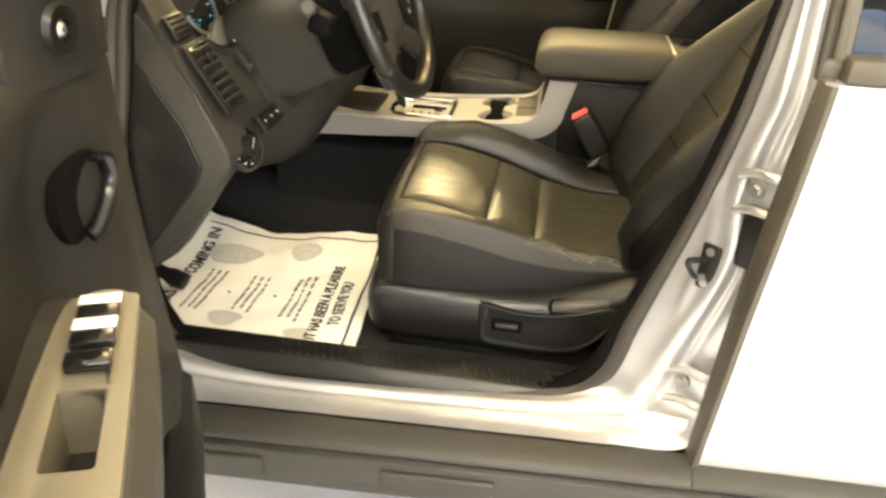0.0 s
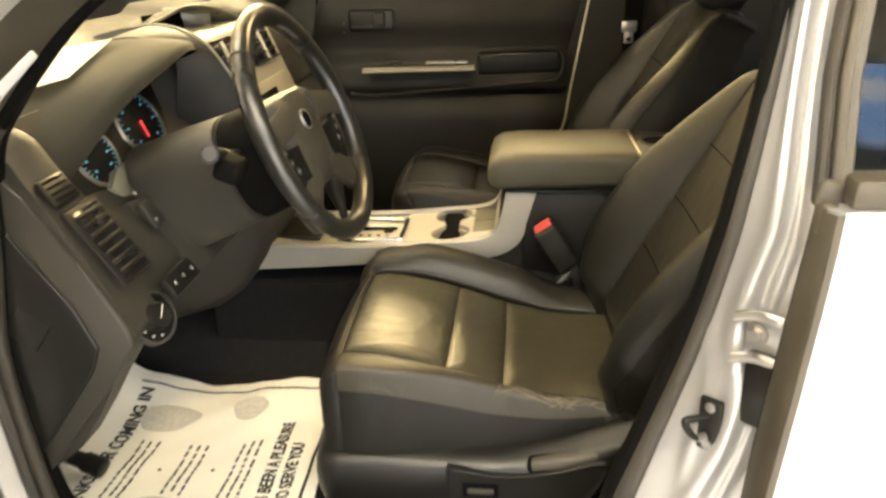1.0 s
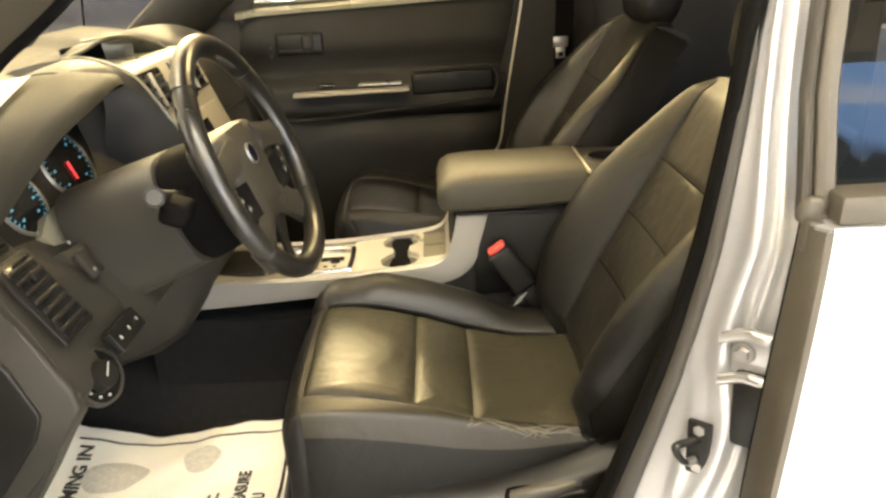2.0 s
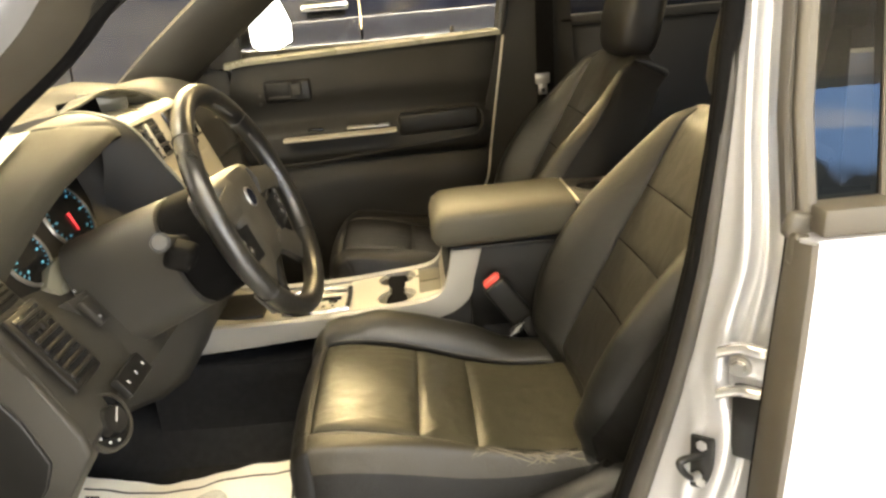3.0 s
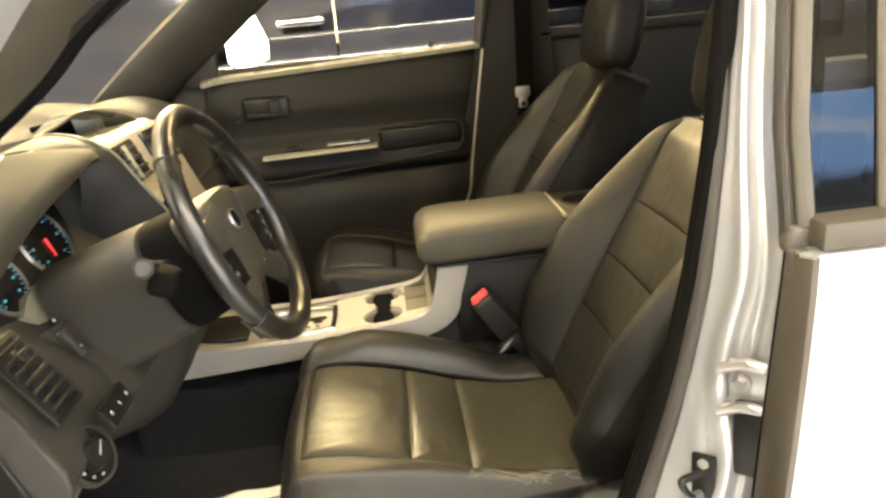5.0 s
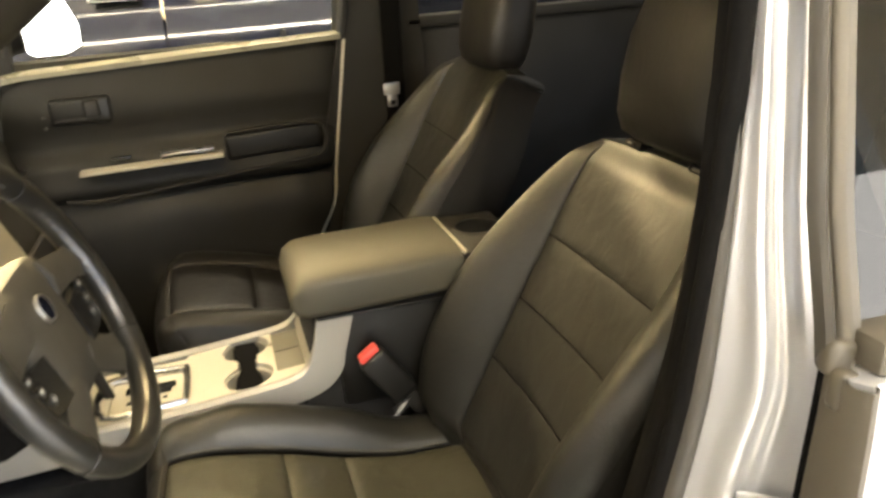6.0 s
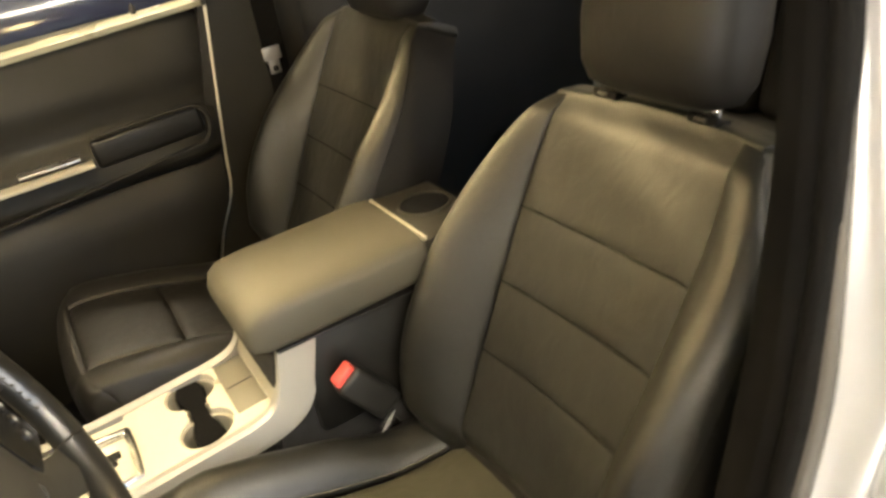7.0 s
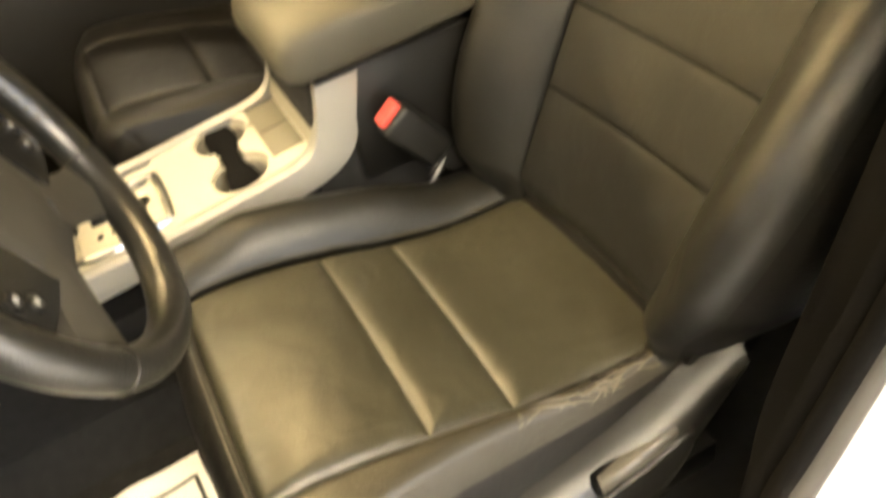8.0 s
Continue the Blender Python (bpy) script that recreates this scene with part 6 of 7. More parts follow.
        if abs(w) > 1.0:
            t = (abs(w) - 1) * (len(brim) - 1)
            k = min(int(t), len(brim) - 2)
            r = brim[k].lerp(brim[k + 1], t - k)
            a = w0 + (w1 - w0) * r.x
            h = (bol_h(sc) if r.y > 0 else 0.044) * r.y
        h -= 0.030 * smooth_of(sc, (0.0, 1.0), (0.09, 0.0))
        over = max(0.0, s - 1.0) / 0.12
        h = h * (1 - over) + smooth_of(s, (0.93, 0.0), (1.0, -0.012), (1.05, -0.045), (1.12, -0.10))
        up = L * sc + 0.018 * math.sin(min(over, 1.0) * 2.2) + 0.012 * smooth_of(sc, (0.9, 0.0), (1.0, 1.0)) * (1 - (a / w1) ** 2) - 0.03 * max(0.0, over - 0.5)
        p = S0 + lean * up + front * h
        return Q(p.x, side * a * (1 - 0.03 * over), p.z)
    core = [[Q(*((S0 + lean * (L * s) + front * d) * 1 + Vector((0, y, 0)))) for y, d in ((-k, -0.02), (k, -0.02), (k, -0.11), (-k, -0.11))] for s, k in ((0.0, 0.20), (0.6, 0.20), (0.93, 0.15))]
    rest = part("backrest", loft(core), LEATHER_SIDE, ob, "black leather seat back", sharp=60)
    for i, (s0, s1) in enumerate(((0.0, 0.315), (0.315, 0.505), (0.505, 0.705), (0.705, 1.0))):
        fn = lambda u, v, s0=s0, s1=s1: back(2 * v - 1, s0 + (s1 - s0) * u)
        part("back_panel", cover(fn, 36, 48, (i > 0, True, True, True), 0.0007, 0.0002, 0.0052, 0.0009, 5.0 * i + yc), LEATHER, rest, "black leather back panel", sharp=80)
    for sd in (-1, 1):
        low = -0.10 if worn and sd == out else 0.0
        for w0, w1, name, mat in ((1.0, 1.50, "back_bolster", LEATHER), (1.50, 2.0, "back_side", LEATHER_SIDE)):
            fn = lambda u, v, sd=sd, a=w0, b=w1: back(sd * (a + (b - a) * v) if sd > 0 else sd * (b + (a - b) * v), low + (1 - low) * u)
            seam = w0 == 1.0
            part(name, cover(fn, 60, 34 if seam else 24, (False, True, sd > 0 and seam, sd < 0 and seam), 0.003, 0.003 if seam else 0.0, 0.006, 0.0006 if seam else 0.0, 21.0 + sd), mat, rest, "black leather back bolster" if seam else "matte black side of the seat back", sharp=80)
        part("piping", tube([back(sd * 1.50, 0.03 + 0.94 * k / 40) for k in range(41)], 0.0022, 6), LEATHER_SIDE, rest)
    for s in (0.315, 0.505, 0.705):
        part("seam", tube([back(-1 + 2 * k / 24, s) + front * 0.0004 for k in range(25)], 0.0012, 5), MATTE_BLACK, rest)
    part("back_top", cover(lambda u, v: back(4 * v - 2, 1.0 + 0.12 * u), 16, 70, (True, False, False, False), 0.004, 0.002, 0.006, 0.0008, 2.0), LEATHER, rest, "black leather top edge", sharp=80)
    part("back_shell", loft([[Q(*(S0 + lean * (L * s) + front * d + Vector((0, y, 0)))) for y, d in ((-k, -0.07), (-k, -0.09), (-k * 0.7, -0.115), (k * 0.7, -0.115), (k, -0.09), (k, -0.07))] for s, k in ((-0.05, 0.21), (0.3, 0.23), (0.7, 0.22), (0.92, 0.165), (1.0, 0.13))]), MATTE_BLACK, rest, "dark seat back shell", sharp=50)
    # --- headrest on two posts ---
    H0 = S0 + lean * (L + 0.012)
    for s in (-1, 1):
        b = H0 - front * 0.035
        post = part("headrest_post", tube([Q(b.x, s * 0.083, b.z - 0.02), Q(b.x + 0.03, s * 0.083, b.z + 0.09)], 0.006, 10), CHROME, ob, "chrome headrest post")
        part("post_collar", rbox(Q(b.x - 0.004, s * 0.083, b.z + 0.006), (0.03, 0.045, 0.012), 0.004, 2, (0, 28, 0)), MATTE_BLACK, post)
        part("collar_button", rbox(Q(b.x - 0.018, s * 0.083, b.z + 0.012), (0.006, 0.018, 0.004), 0.0015, 2, (0, 28, 0)), PLASTIC_BLACK, post)
    hs = []
    hl = Vector((0.22, 0, 0.975)).normalized()
    hf = Vector((-hl.z, 0, hl.x))
    hb = H0 - front * 0.03 + Vector((0.006, 0, 0.018)) - hl * drop
    for t, w, th in ((-0.004, 0.085, 0.05), (0.006, 0.112, 0.085), (0.03, 0.124, 0.105), (0.08, 0.128, 0.115), (0.14, 0.126, 0.112), (0.19, 0.115, 0.095), (0.215, 0.095, 0.07), (0.224, 0.06, 0.04)):
        ring = []
        for i in range(32):
            q = 2 * math.pi * i / 32
            cy, cd = math.cos(q), math.sin(q)
            y = big * w * math.copysign(abs(cy) ** 0.55, cy)
            d = big * th / 2 * math.copysign(abs(cd) ** 0.7, cd)
            p = hb + hl * t + hf * d
            ring.append(Q(p.x, y, p.z))
        hs.append(ring)
    part("headrest", loft(hs), LEATHER_SIDE, ob, "black leather headrest", sharp=70)
    return ob


driver_seat = seat("driver_seat", 0.522, 0.0, -1, "black leather driver seat with worn creased cushion", True, (-0.012, 0.590), 30, 1.0)
passenger_seat = seat("passenger_seat", 1.262, 0.05, 1, "black leather passenger seat beside the console", False, (-0.012, 0.590), 30, 0.85, 0.022)


def belt_buckle():
    ob = thing("seat_belt_buckle", (-0.05, 0.768, 0.58), "black seat belt buckle with a red release button", "seat belt buckle")
    part("housing", rbox((-0.080, 0.768, 0.690), (0.050, 0.036, 0.10), 0.008, 3, (0, -34, 0)), PLASTIC_BLACK, ob)
    part("release_button", rbox((-0.110, 0.768, 0.737), (0.038, 0.025, 0.012), 0.004, 2, (0, -36, 0)), RED, ob, "red release button")
    part("stalk", rbox((-0.035, 0.768, 0.625), (0.028, 0.012, 0.09), 0.004, 2, (0, -30, 0)), PLASTIC_BLACK, ob)
    part("tag", rbox((-0.066, 0.752, 0.630), (0.026, 0.003, 0.018), 0.001, 1, (0, -34, 0)), PLASTIC_BLACK, ob, "small black printed tag")
    for i in range(4):
        part("tag_line", rbox((-0.072 + i * 0.004, 0.7498, 0.622 + i * 0.0055), (0.022, 0.001, 0.0016), 0.0002, 1, (0, -34, 0)), DIM_MARK, ob)
    return ob


belt_buckle()


# ---- far pillar with the passenger belt ----
def far_belt():
    part("far_center_pillar", prism([(-0.20, 0.40), (-0.06, 0.74), (0.02, 1.15), (0.08, 1.56), (0.24, 1.56), (0.24, 1.15), (0.27, 0.40)], "y", 1.60, 1.70, 0.02, 3), PILLAR_TRIM, car, "dark far door pillar trim")
    ob = thing("seat_belt", (0.14, 1.57, 0.5), "dark passenger seat belt with metal tongue on the pillar", "seat belt")
    part("webbing", prism([(0.115, 0.50), (0.135, 1.42), (0.185, 1.42), (0.165, 0.50)], "y", 1.566, 1.569), MATTE_BLACK, ob)
    t = part("tongue", rbox((0.140, 1.552, 1.040), (0.042, 0.006, 0.03), 0.004, 2), STEEL, ob, "steel belt tongue")
    part("tongue_blade", rbox((0.140, 1.553, 1.012), (0.026, 0.004, 0.035), 0.003, 2), STEEL, t)
    part("tongue_slot", rbox((0.140, 1.549, 1.006), (0.012, 0.002, 0.012), 0.001, 1), PLASTIC_BLACK, t)
    part("anchor", rbox((0.16, 1.56, 1.43), (0.07, 0.03, 0.06), 0.012, 3), PLASTIC, ob)
    return ob


far_belt()


# ---- rear of the cabin ----
def rear_bench():
    ob = thing("rear_bench", (0.95, 0.9, 0.4), "black leather rear bench seat", "car seat")
    part("cushion", loft([[(x, y, z + 0.02 * math.cos((y - 0.9) * 6)) for y in np.linspace(0.24, 1.56, 9)] for x, z in ((0.68, 0.45), (0.66, 0.62), (0.72, 0.68), (1.0, 0.65), (1.2, 0.64))], closed=False, caps=False), LEATHER_SIDE, ob)
    for yc in (0.46, 0.9, 1.34):
        part("back_cushion", rbox((1.28, yc, 0.90), (0.14, 0.43, 0.56), 0.05, 4, (0, 18, 0)), LEATHER_SIDE, ob)
    for yc in (0.46, 1.34):
        part("headrest", rbox((1.40, yc, 1.26), (0.10, 0.26, 0.15), 0.04, 4, (0, 14, 0)), LEATHER_SIDE, ob)
    return ob


rear_bench()


def far_rear_door():
    ob = thing("far_rear_door", (0.7, 1.7, 0.4), "closed dark rear passenger door with a window", "car door")
    part("panel", rbox((0.64, 1.66, 0.775), (0.88, 0.08, 0.81), 0.02, 3), PILLAR_TRIM, ob, "dark inner door panel")
    part("window_sill", rbox((0.64, 1.63, 1.19), (0.88, 0.06, 0.03), 0.01), PILLAR_TRIM, ob)
    part("rear_post", prism([(0.99, 1.1), (1.10, 1.1), (1.12, 1.58), (1.05, 1.58)], "y", 1.58, 1.66, 0.01), PLASTIC, ob)
    part("top_rail", rbox((0.65, 1.59, 1.55), (0.9, 0.06, 0.06), 0.015), PLASTIC, ob)
    part("pane", loft([[(0.24, 1.66, 1.18), (0.24, 1.60, 1.55)], [(1.05, 1.66, 1.18), (1.05, 1.60, 1.55)]], closed=False, caps=False), TINTED, ob).visible_shadow = False
    return ob


far_rear_door()


# ---- open driver door ----
def driver_door():
    ob = thing("driver_door", (-0.93, -0.02, 0.4), "open dark grey driver door with a silver switch panel", "car door")
    th = radians(66)
    hinge = Vector((-0.93, -0.03, 0))
    d = Vector((math.cos(th), -math.sin(th), 0))
    n = Vector((math.sin(th), math.cos(th), 0))
    ang = math.degrees(math.atan2(d.y, d.x))

    def D(s, h, z):
        """s along the door from the hinge, h from the outer skin towards the cabin, z up."""
        v = hinge + d * s + n * h
        return Vector((v.x, v.y, z))
    zs = list(np.linspace(0.34, 0.84, 10)) + list(np.linspace(0.86, 1.085, 14))
    rows = []
    for z in zs:
        row = [D(-0.03, 0.02, z)]
        for s in [-0.03, 0.05, 0.14, 0.17, 0.19] + list(np.linspace(0.21, 0.60, 27)) + list(np.linspace(0.65, 1.08, 12)):
            h = curve_of(z, (0.34, 0.12), (0.50, 0.150), (0.80, 0.150), (0.90, 0.135), (0.98, 0.125), (1.04, 0.140), (1.07, 0.136), (1.085, 0.115))
            flare = curve_of(z, (0.34, 0.225), (0.60, 0.218), (0.80, 0.196), (0.95, 0.184), (1.04, 0.180), (1.065, 0.172), (1.085, 0.14))
            k = smooth_of(s, (-0.03, 0.0), (0.14, 0.05), (0.24, 1.0), (0.34, 1.0), (0.50, 0.0))
            e = smooth_of(s, (-0.03, -0.09), (0.14, -0.06), (0.22, 0.0), (1.03, 0.0), (1.08, -0.03))
            row.append(D(s, h + e + max(0.0, flare - h) * k, z))
        row.append(D(1.08, 0.02, z))
        rows.append(row)
    part("panel", loft(rows), PLASTIC, ob, "dark grey moulded door panel", sharp=50)
    part("skin", loft([[D(0.0, 0.0, z), D(0.5, -0.02, z), D(1.09, 0.0, z), D(1.09, 0.025, z), D(0.5, 0.02, z), D(0.0, 0.025, z)] for z in (0.33, 0.5, 0.8, 1.0, 1.075)]), PAINT, ob, "silver outer skin", sharp=40)
    part("sail", loft([[D(0.475, 0.132, z), D(0.455, 0.147, z), D(0.36, 0.188, z), D(0.30, 0.19, z), D(0.28, 0.10, z), D(0.47, 0.08, z)] for z in (1.06, 1.09, 1.18, 1.20)]), PLASTIC, ob, "dark corner panel", sharp=30)
    sn = (n * 0.95 + d * 0.42).normalized()
    part("tweeter", disc(D(0.415, 0.166, 1.106), sn, 0.024, 0.006, 24, r2=0.021, hole=0.011), PLASTIC_BLACK, ob, "small round speaker")
    part("tweeter_dome", disc(D(0.415, 0.166, 1.106), sn, 0.011, 0.006, 16, r2=0.004), STEEL, ob)
    part("window_frame", tube([D(0.30, 0.06, 1.10), D(0.42, 0.07, 1.30), D(0.55, 0.09, 1.44), D(0.80, 0.11, 1.50), D(1.05, 0.11, 1.49), D(1.10, 0.07, 1.08)], 0.02, 8), RUBBER, ob, "dark window frame")
    # armrest with switch panel
    secs = []
    for s, w1, zt in ((0.505, 0.185, 0.885), (0.52, 0.212, 0.897), (0.56, 0.228, 0.903), (0.70, 0.236, 0.905), (0.90, 0.238, 0.90), (1.0, 0.22, 0.89), (1.04, 0.18, 0.87)):
        secs.append([D(s, 0.12, zt), D(s, w1 - 0.014, zt), D(s, w1, zt - 0.014), D(s, w1 - 0.002, zt - 0.07), D(s, w1 - 0.03, zt - 0.13), D(s, 0.12, zt - 0.16)])
    arm = part("armrest", loft(secs), PLASTIC_SOFT, ob, "dark door armrest", sharp=45)
    pl = spline([D(0.516, 0.187, 0.0), D(0.528, 0.170, 0.0), D(0.585, 0.155, 0.0), D(0.96, 0.150, 0.0), D(0.96, 0.214, 0.0), D(0.580, 0.217, 0.0), D(0.530, 0.206, 0.0)], 4, loop=True)

    def pz(p):
        s = (p - hinge).dot(d)
        return ramp_of(s, (0.50, 0.893), (0.56, 0.905), (0.70, 0.908), (0.96, 0.902))
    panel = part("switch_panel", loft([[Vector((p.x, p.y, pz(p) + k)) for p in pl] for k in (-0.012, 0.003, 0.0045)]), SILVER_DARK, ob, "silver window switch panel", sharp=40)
    cut(panel, [rbox(tuple(D(0.711, 0.185, 0.90)), (0.086, 0.034, 0.08), 0.004, 2, (0, 0, ang))])
    cut(arm, [rbox(tuple(D(0.711, 0.185, 0.88)), (0.092, 0.040, 0.10), 0.004, 2, (0, 0, ang))])
    for s, w in ((0.565, 0.036), (0.605, 0.036), (0.643, 0.020)):
        c = D(s, 0.187, 0.0)
        sw = part("window_switch", rbox((c.x, c.y, pz(c) + 0.006), (w, 0.034, 0.009), 0.003, 2, (0, 0, ang)), GLOSS_BLACK, panel, "black window switch")
        if w > 0.03:
            c2 = D(s - 0.009, 0.187, 0.0)
            # White slab painted as the reflection on the black switch.
            part("switch_glint", rbox((c2.x, c2.y, pz(c2) + 0.0105), (0.017, 0.033, 0.003), 0.001, 1, (0, -6, ang)), WHITE_MARK, sw, "pale patch for the reflection on the switch")
    for s, h, ws, wh in ((0.665, 0.185, 0.006, 0.042), (0.757, 0.185, 0.006, 0.042), (0.711, 0.165, 0.098, 0.006), (0.711, 0.205, 0.098, 0.006)):
        part("pull_cup", rbox(tuple(D(s, h, 0.872)), (ws, wh, 0.066), 0.002, 1, (0, 0, ang)), SILVER_DARK, panel, "recessed pull cup wall")
    part("cup_floor", rbox(tuple(D(0.711, 0.185, 0.845)), (0.09, 0.04, 0.006), 0.002, 1, (0, 0, ang)), PLASTIC, panel, "dark pull cup floor")
    # inner handle in its recess on the flared front of the panel
    bez = spline([D(0.392, 0.171, 0.986), D(0.374, 0.176, 0.960), D(0.386, 0.172, 0.935), D(0.415, 0.163, 0.914), D(0.448, 0.153, 0.915), D(0.462, 0.148, 0.945), D(0.452, 0.151, 0.975), D(0.42, 0.161, 0.988)], 4, loop=True)
    mid = sum(bez, Vector()) / len(bez)
    hand = part("handle_recess", loft([[mid + (p - mid) * k + sn * o for p in bez] for k, o in ((1.05, -0.012), (1.03, 0.001), (0.97, 0.0025), (0.90, -0.002), (0.5, -0.004), (0.1, -0.005))]), MATTE_BLACK, ob, "black handle recess", sharp=40)
    part("door_handle", tube(spline([D(0.405, 0.176, 0.984), D(0.388, 0.185, 0.976), D(0.384, 0.186, 0.952), D(0.398, 0.180, 0.932), D(0.422, 0.172, 0.916), D(0.432, 0.166, 0.914)], 5), 0.0075, 10, flat=0.5), GLOSS_BLACK, hand, "glossy black release handle")
    # map pocket, lower speaker and edge seal
    part("map_pocket", loft([[D(s, 0.14, 0.36), D(s, h, 0.36), D(s, h + 0.012, 0.50), D(s, h + 0.006, 0.60), D(s, h - 0.02, 0.625), D(s, 0.14, 0.60)] for s, h in ((0.20, 0.17), (0.24, 0.222), (0.40, 0.226), (0.92, 0.22), (0.98, 0.17))]), PLASTIC_BLACK, ob, "dark map pocket", sharp=45)
    part("edge_seal", tube([D(0.02, 0.03, z) for z in (0.36, 0.6, 0.9, 1.06)], 0.014, 8), RUBBER, ob)
    return ob


driver_door()


# ---- paper floor mat with its print ----
def paper_mat():
    ob = thing("paper_floor_mat", (-0.77, 0.46, 0.38), "printed white paper floor mat lying on the carpet", "floor mat")
    x0, x1, y0, y1 = -1.03, -0.512, 0.210, 0.682

    def z_at(x, y):
        wave = 0.032 * (1 - math.exp(-((x + 0.80) / 0.11) ** 2)) * smooth_of(y, (0.51, 0.0), (0.68, 1.0)) + 0.004 * math.sin(y * 17 + x * 11) + 0.0015 * math.sin(y * 61 - x * 47) + 0.0012 * math.sin(x * 83 + y * 23)
        lift = 0.05 * max(0.0, (-x - 0.92) / 0.11) ** 2
        return 0.392 + wave + lift
    nx, ny = 60, 54
    verts, faces = [], []
    for i in range(nx + 1):
        for j in range(ny + 1):
            u, v = i / nx, j / ny
            x = x0 + (x1 - x0) * u + 0.03 * (v - 0.5) * -1
            y = y0 + (y1 - y0) * v
            cut = smooth_of(u, (0.0, 0.20), (0.25, 0.05), (0.5, 0.0))
            y = max(y, y0 + cut * 0.9)
            verts.append((x, y, z_at(x, y)))
    for i in range(nx):
        for j in range(ny):
            a = i * (ny + 1) + j
            faces.append((a, a + ny + 1, a + ny + 2, a + 1))
    sheet = part("sheet", bm_from(verts, faces), PAPER, ob, "white crinkled paper", sharp=80)

    def flat(name, cx, cy, sx, sy, mat, rz=0.0, lift=0.0012):
        z = z_at(cx, cy)
        return part(name, rbox((cx, cy, z + lift), (sx, sy, 0.0006), 0, 1, (0, 0, rz)), mat, sheet, smooth=False)

    def strip(name, pts, w, mat):
        rows = []
        for i, (x, y) in enumerate(pts):
            a, b = pts[max(i - 1, 0)], pts[min(i + 1, len(pts) - 1)]
            t = Vector((b[0] - a[0], b[1] - a[1], 0)).normalized()
            s = Vector((-t.y, t.x, 0)) * w / 2
            rows.append([Vector((x, y, z_at(x, y) + 0.0015)) + s, Vector((x, y, z_at(x, y) + 0.0015)) - s])
        return part(name, loft(rows, closed=False, caps=False), mat, sheet, smooth=False)
    strip("border_line", [(x1 - 0.014 - 0.012 * k / 20, y0 + 0.005 + (y1 - y0 - 0.04) * k / 20) for k in range(21)], 0.006, INK)
    strip("border_line", [(x1 - 0.026 - (x1 - x0 - 0.10) * k / 30, y1 - 0.036) for k in range(31)], 0.006, INK)
    up = Matrix.Rotation(radians(90), 4, "Z")
    z = 0.396
    for text, size, wide, tx, ty in (("IT HAS BEEN A PLEASURE", 0.032, 0.80, x1 - 0.088, 0.402), ("TO SERVE YOU", 0.032, 0.76, x1 - 0.053, 0.398), ("THANKS FOR COMING IN", 0.036, 0.95, x0 + 0.105, 0.43)):
        line = words("print", text, size, Matrix.Translation((tx, ty, 0)) @ Matrix.Rotation(radians(2.4), 4, "Z") @ up @ Matrix.Diagonal((wide, 1, 1, 1)), INK, sheet, bold=0.0009)
        for v in line.data.vertices:
            v.co.z += z_at(v.co.x, v.co.y) + 0.002
    rng = random.Random(4)
    for cx, n, ln in ((-0.880, 3, 0.17), (-0.778, 3, 0.14), (-0.675, 3, 0.15)):
        for k in range(n):
            x = cx + k * 0.016
            y, end = 0.395 - ln / 2 + rng.uniform(-0.01, 0.01), 0.395 + ln / 2
            while y < end:
                w = rng.uniform(0.008, 0.024)
                flat("text_bar", x, y + w / 2, 0.0048, w, FADED_INK, lift=0.003)
                y += w + 0.005
    for cx in (-0.812, -0.71):
        part("print_dot", disc((cx, 0.395, z_at(cx, 0.395) + 0.003), (0, 0, 1), 0.0035, 0.0008, 10), INK, sheet)
    for cx, cy, sx, sy in ((-0.86, 0.55, 0.065, 0.04), (-0.70, 0.585, 0.035, 0.036), (-0.78, 0.29, 0.035, 0.03), (-0.62, 0.27, 0.03, 0.028)):
        pts = [(cx + sx * math.cos(q) * (1 + 0.1 * math.sin(3 * q)), cy + sy * math.sin(q)) for q in np.linspace(0, 2 * math.pi, 24, endpoint=False)]
        part("grey_print", loft([[(x, y, z_at(x, y) + 0.001) for x, y in pts], [(x, y, z_at(x, y) + 0.0016) for x, y in pts]]), GREY_INK, sheet, smooth=False)
    return ob


paper_mat()


def bonnet_release():
    ob = thing("bonnet_release", (-0.955, 0.322, 0.52), "black bonnet release handle under the dashboard", "handle")
    part("bracket", rbox((-0.955, 0.322, 0.492), (0.04, 0.03, 0.05), 0.008, 2), PLASTIC_BLACK, ob)
    part("grip", tube(spline([(-0.955, 0.324, 0.482), (-0.925, 0.327, 0.464), (-0.895, 0.322, 0.456), (-0.872, 0.316, 0.452), (-0.864, 0.314, 0.450)], 4), 0.018, 12, flat=0.8, radii=[0.012] * 3 + [0.014] * 4 + [0.018] * 4 + [0.019] * 3 + [0.018, 0.014, 0.007]), PLASTIC_BLACK, ob)
    return ob


bonnet_release()


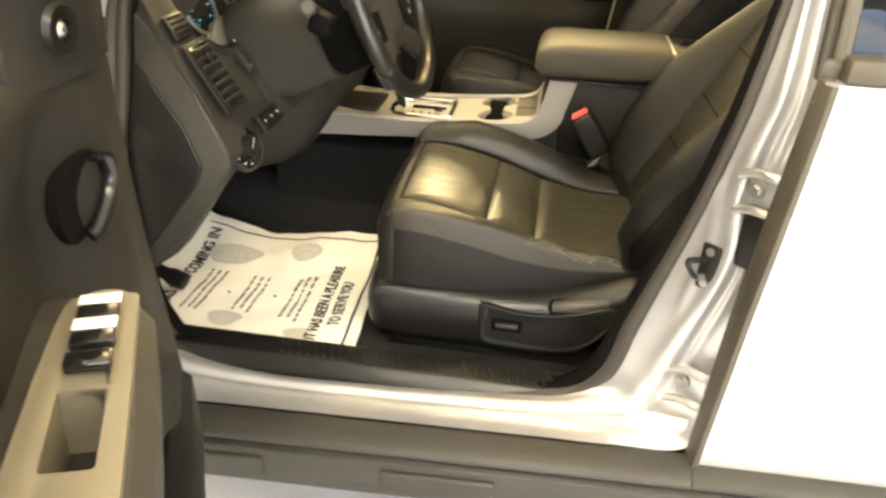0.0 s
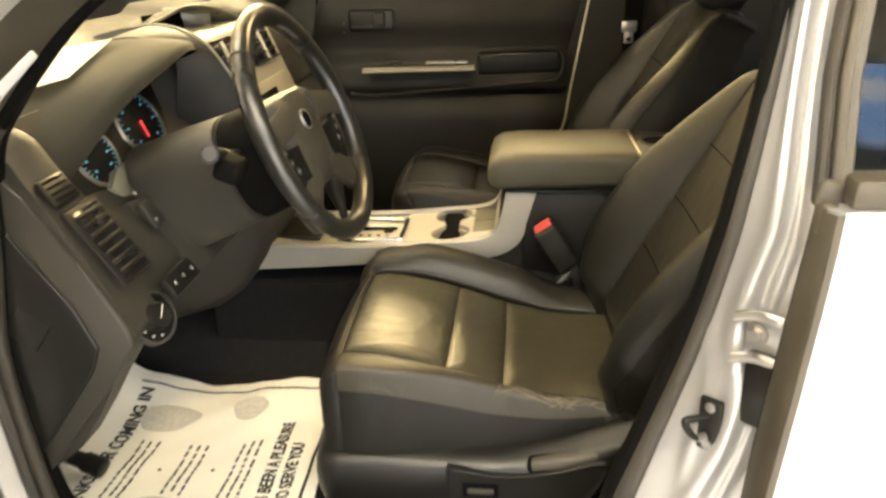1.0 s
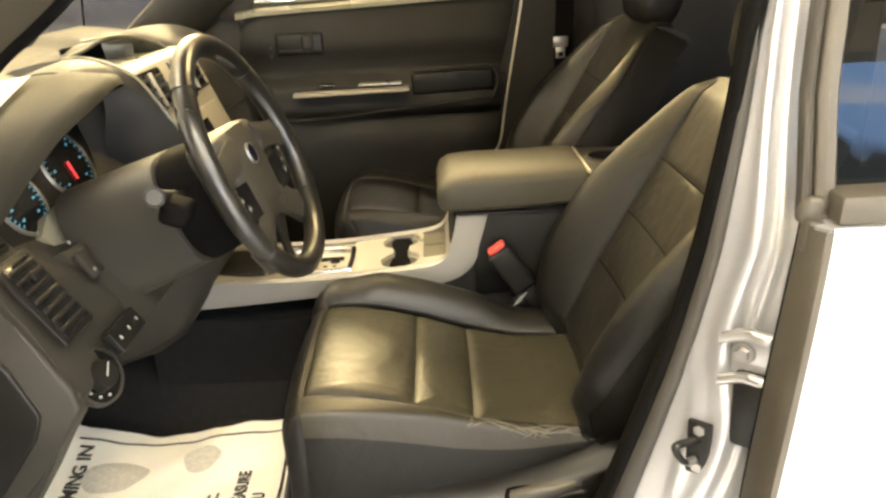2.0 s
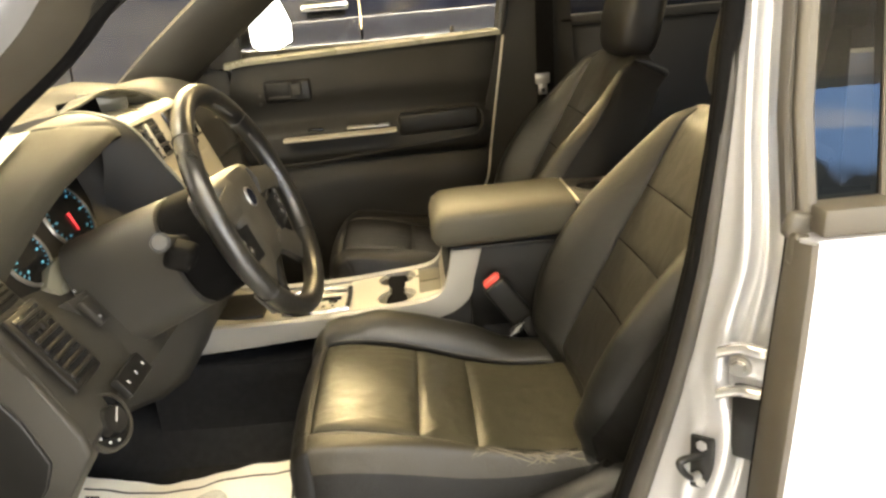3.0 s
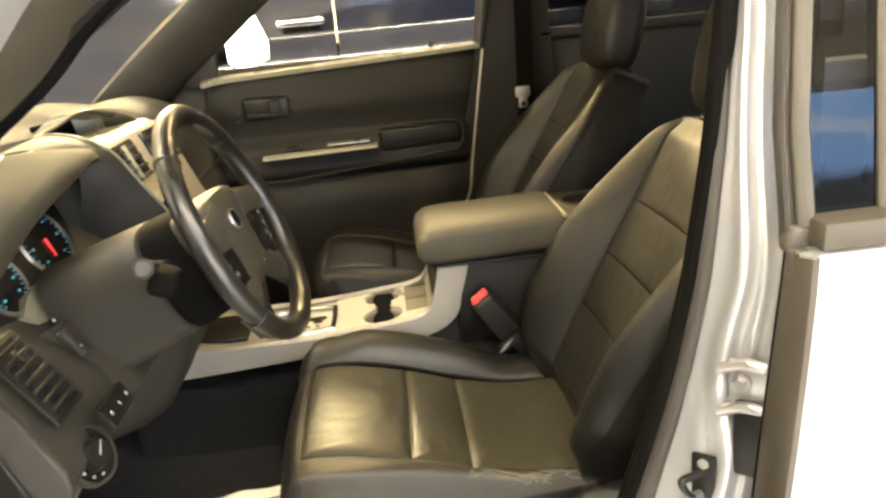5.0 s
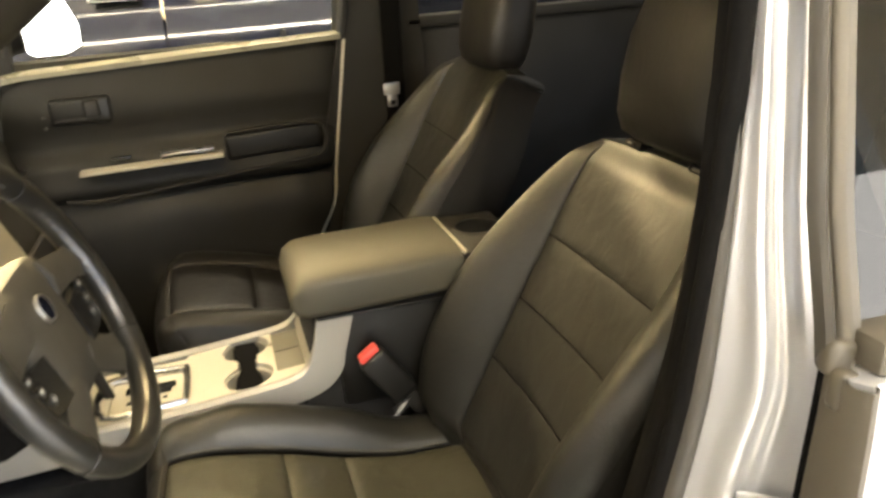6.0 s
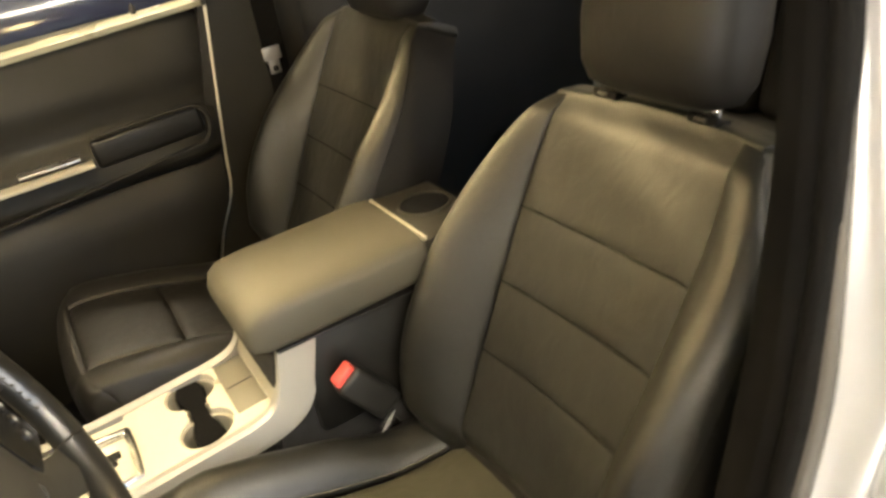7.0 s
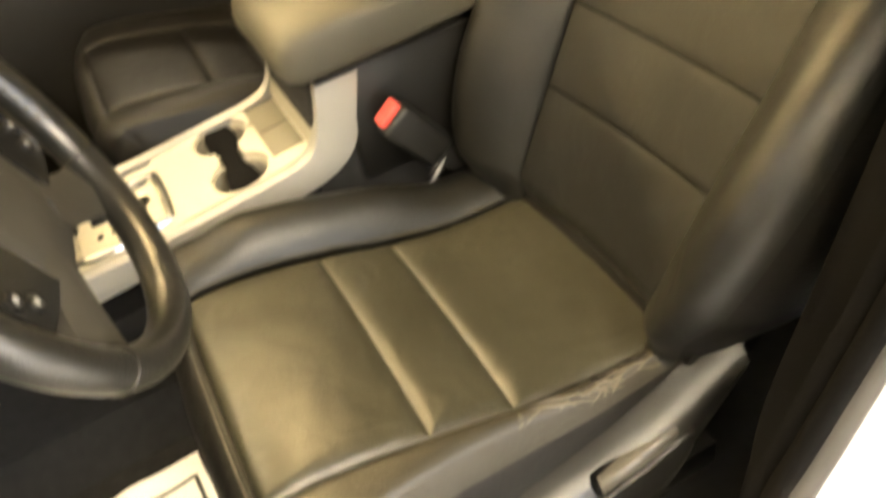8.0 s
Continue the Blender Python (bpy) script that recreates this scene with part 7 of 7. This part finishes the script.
# ---- neighbouring cars ----
def parked_car(name, x0, x1, y, mat, label, handle_x):
    ob = thing(name, ((x0 + x1) / 2, y + 0.9, 0.0), label, "car", "parked cars")
    prof = [(0.10, 0.37), (0.0, 0.45), (-0.02, 0.79), (-0.025, 1.0), (-0.022, 1.06), (-0.016, 1.10), (-0.006, 1.14), (0.008, 1.18), (0.030, 1.215), (0.034, 1.24), (0.040, 1.30), (0.05, 1.40), (0.08, 1.50)]
    doors = (-1.62, -0.42, 0.80)
    for i, (a, b) in enumerate(((x0, doors[0] - 0.004), (doors[0] + 0.004, doors[1] - 0.004), (doors[1] + 0.004, doors[2] - 0.004), (doors[2] + 0.004, x1))):
        part("side_panel", loft([[(x, y + o, z) for o, z in prof] + [(x, y + 0.3, 1.50), (x, y + 0.3, 0.3)] for x in np.linspace(a, b, 5)]), mat, ob, sharp=50)
    part("glass_house", loft([[(x, y + 0.10, 1.50), (x + (0.25 if x < 0 else -0.2), y + 0.28, 1.90), (x + (0.25 if x < 0 else -0.2), y + 1.5, 1.90), (x, y + 1.7, 1.50)] for x in (x0 + 1.0, x1 - 0.5)]), GLOSS_BLACK, ob, "dark side windows")
    part("roof", rbox(((x0 + x1) / 2 + 0.2, y + 0.9, 1.93), (x1 - x0 - 2.0, 1.35, 0.06), 0.03), mat, ob)
    part("body", rbox(((x0 + x1) / 2, y + 1.0, 0.72), (x1 - x0 - 0.02, 1.5, 0.9), 0.1, 4), mat, ob)
    for hx in handle_x:
        hd = part("door_handle", rbox((hx, y + 0.010, 1.28), (0.20, 0.035, 0.035), 0.014, 3), CHROME, ob, "bright chrome door handle")
        part("handle_cup", rbox((hx, y + 0.030, 1.27), (0.16, 0.02, 0.06), 0.009, 3), GLOSS_BLACK, hd)
    for wx in (x0 + 0.8, x1 - 0.8):
        w = part("wheel", disc((wx, y + 0.12, 0.36), (0, -1, 0), 0.36, 0.14, 32, hole=0.2), TYRE, ob)
        part("rim", disc((wx, y + 0.11, 0.36), (0, -1, 0), 0.205, 0.11, 20), STEEL, w)
    return ob


parked_car("parked_car", -4.4, 1.9, 2.65, NAVY, "dark navy car parked alongside with a chrome handle", (-0.56, 0.62))
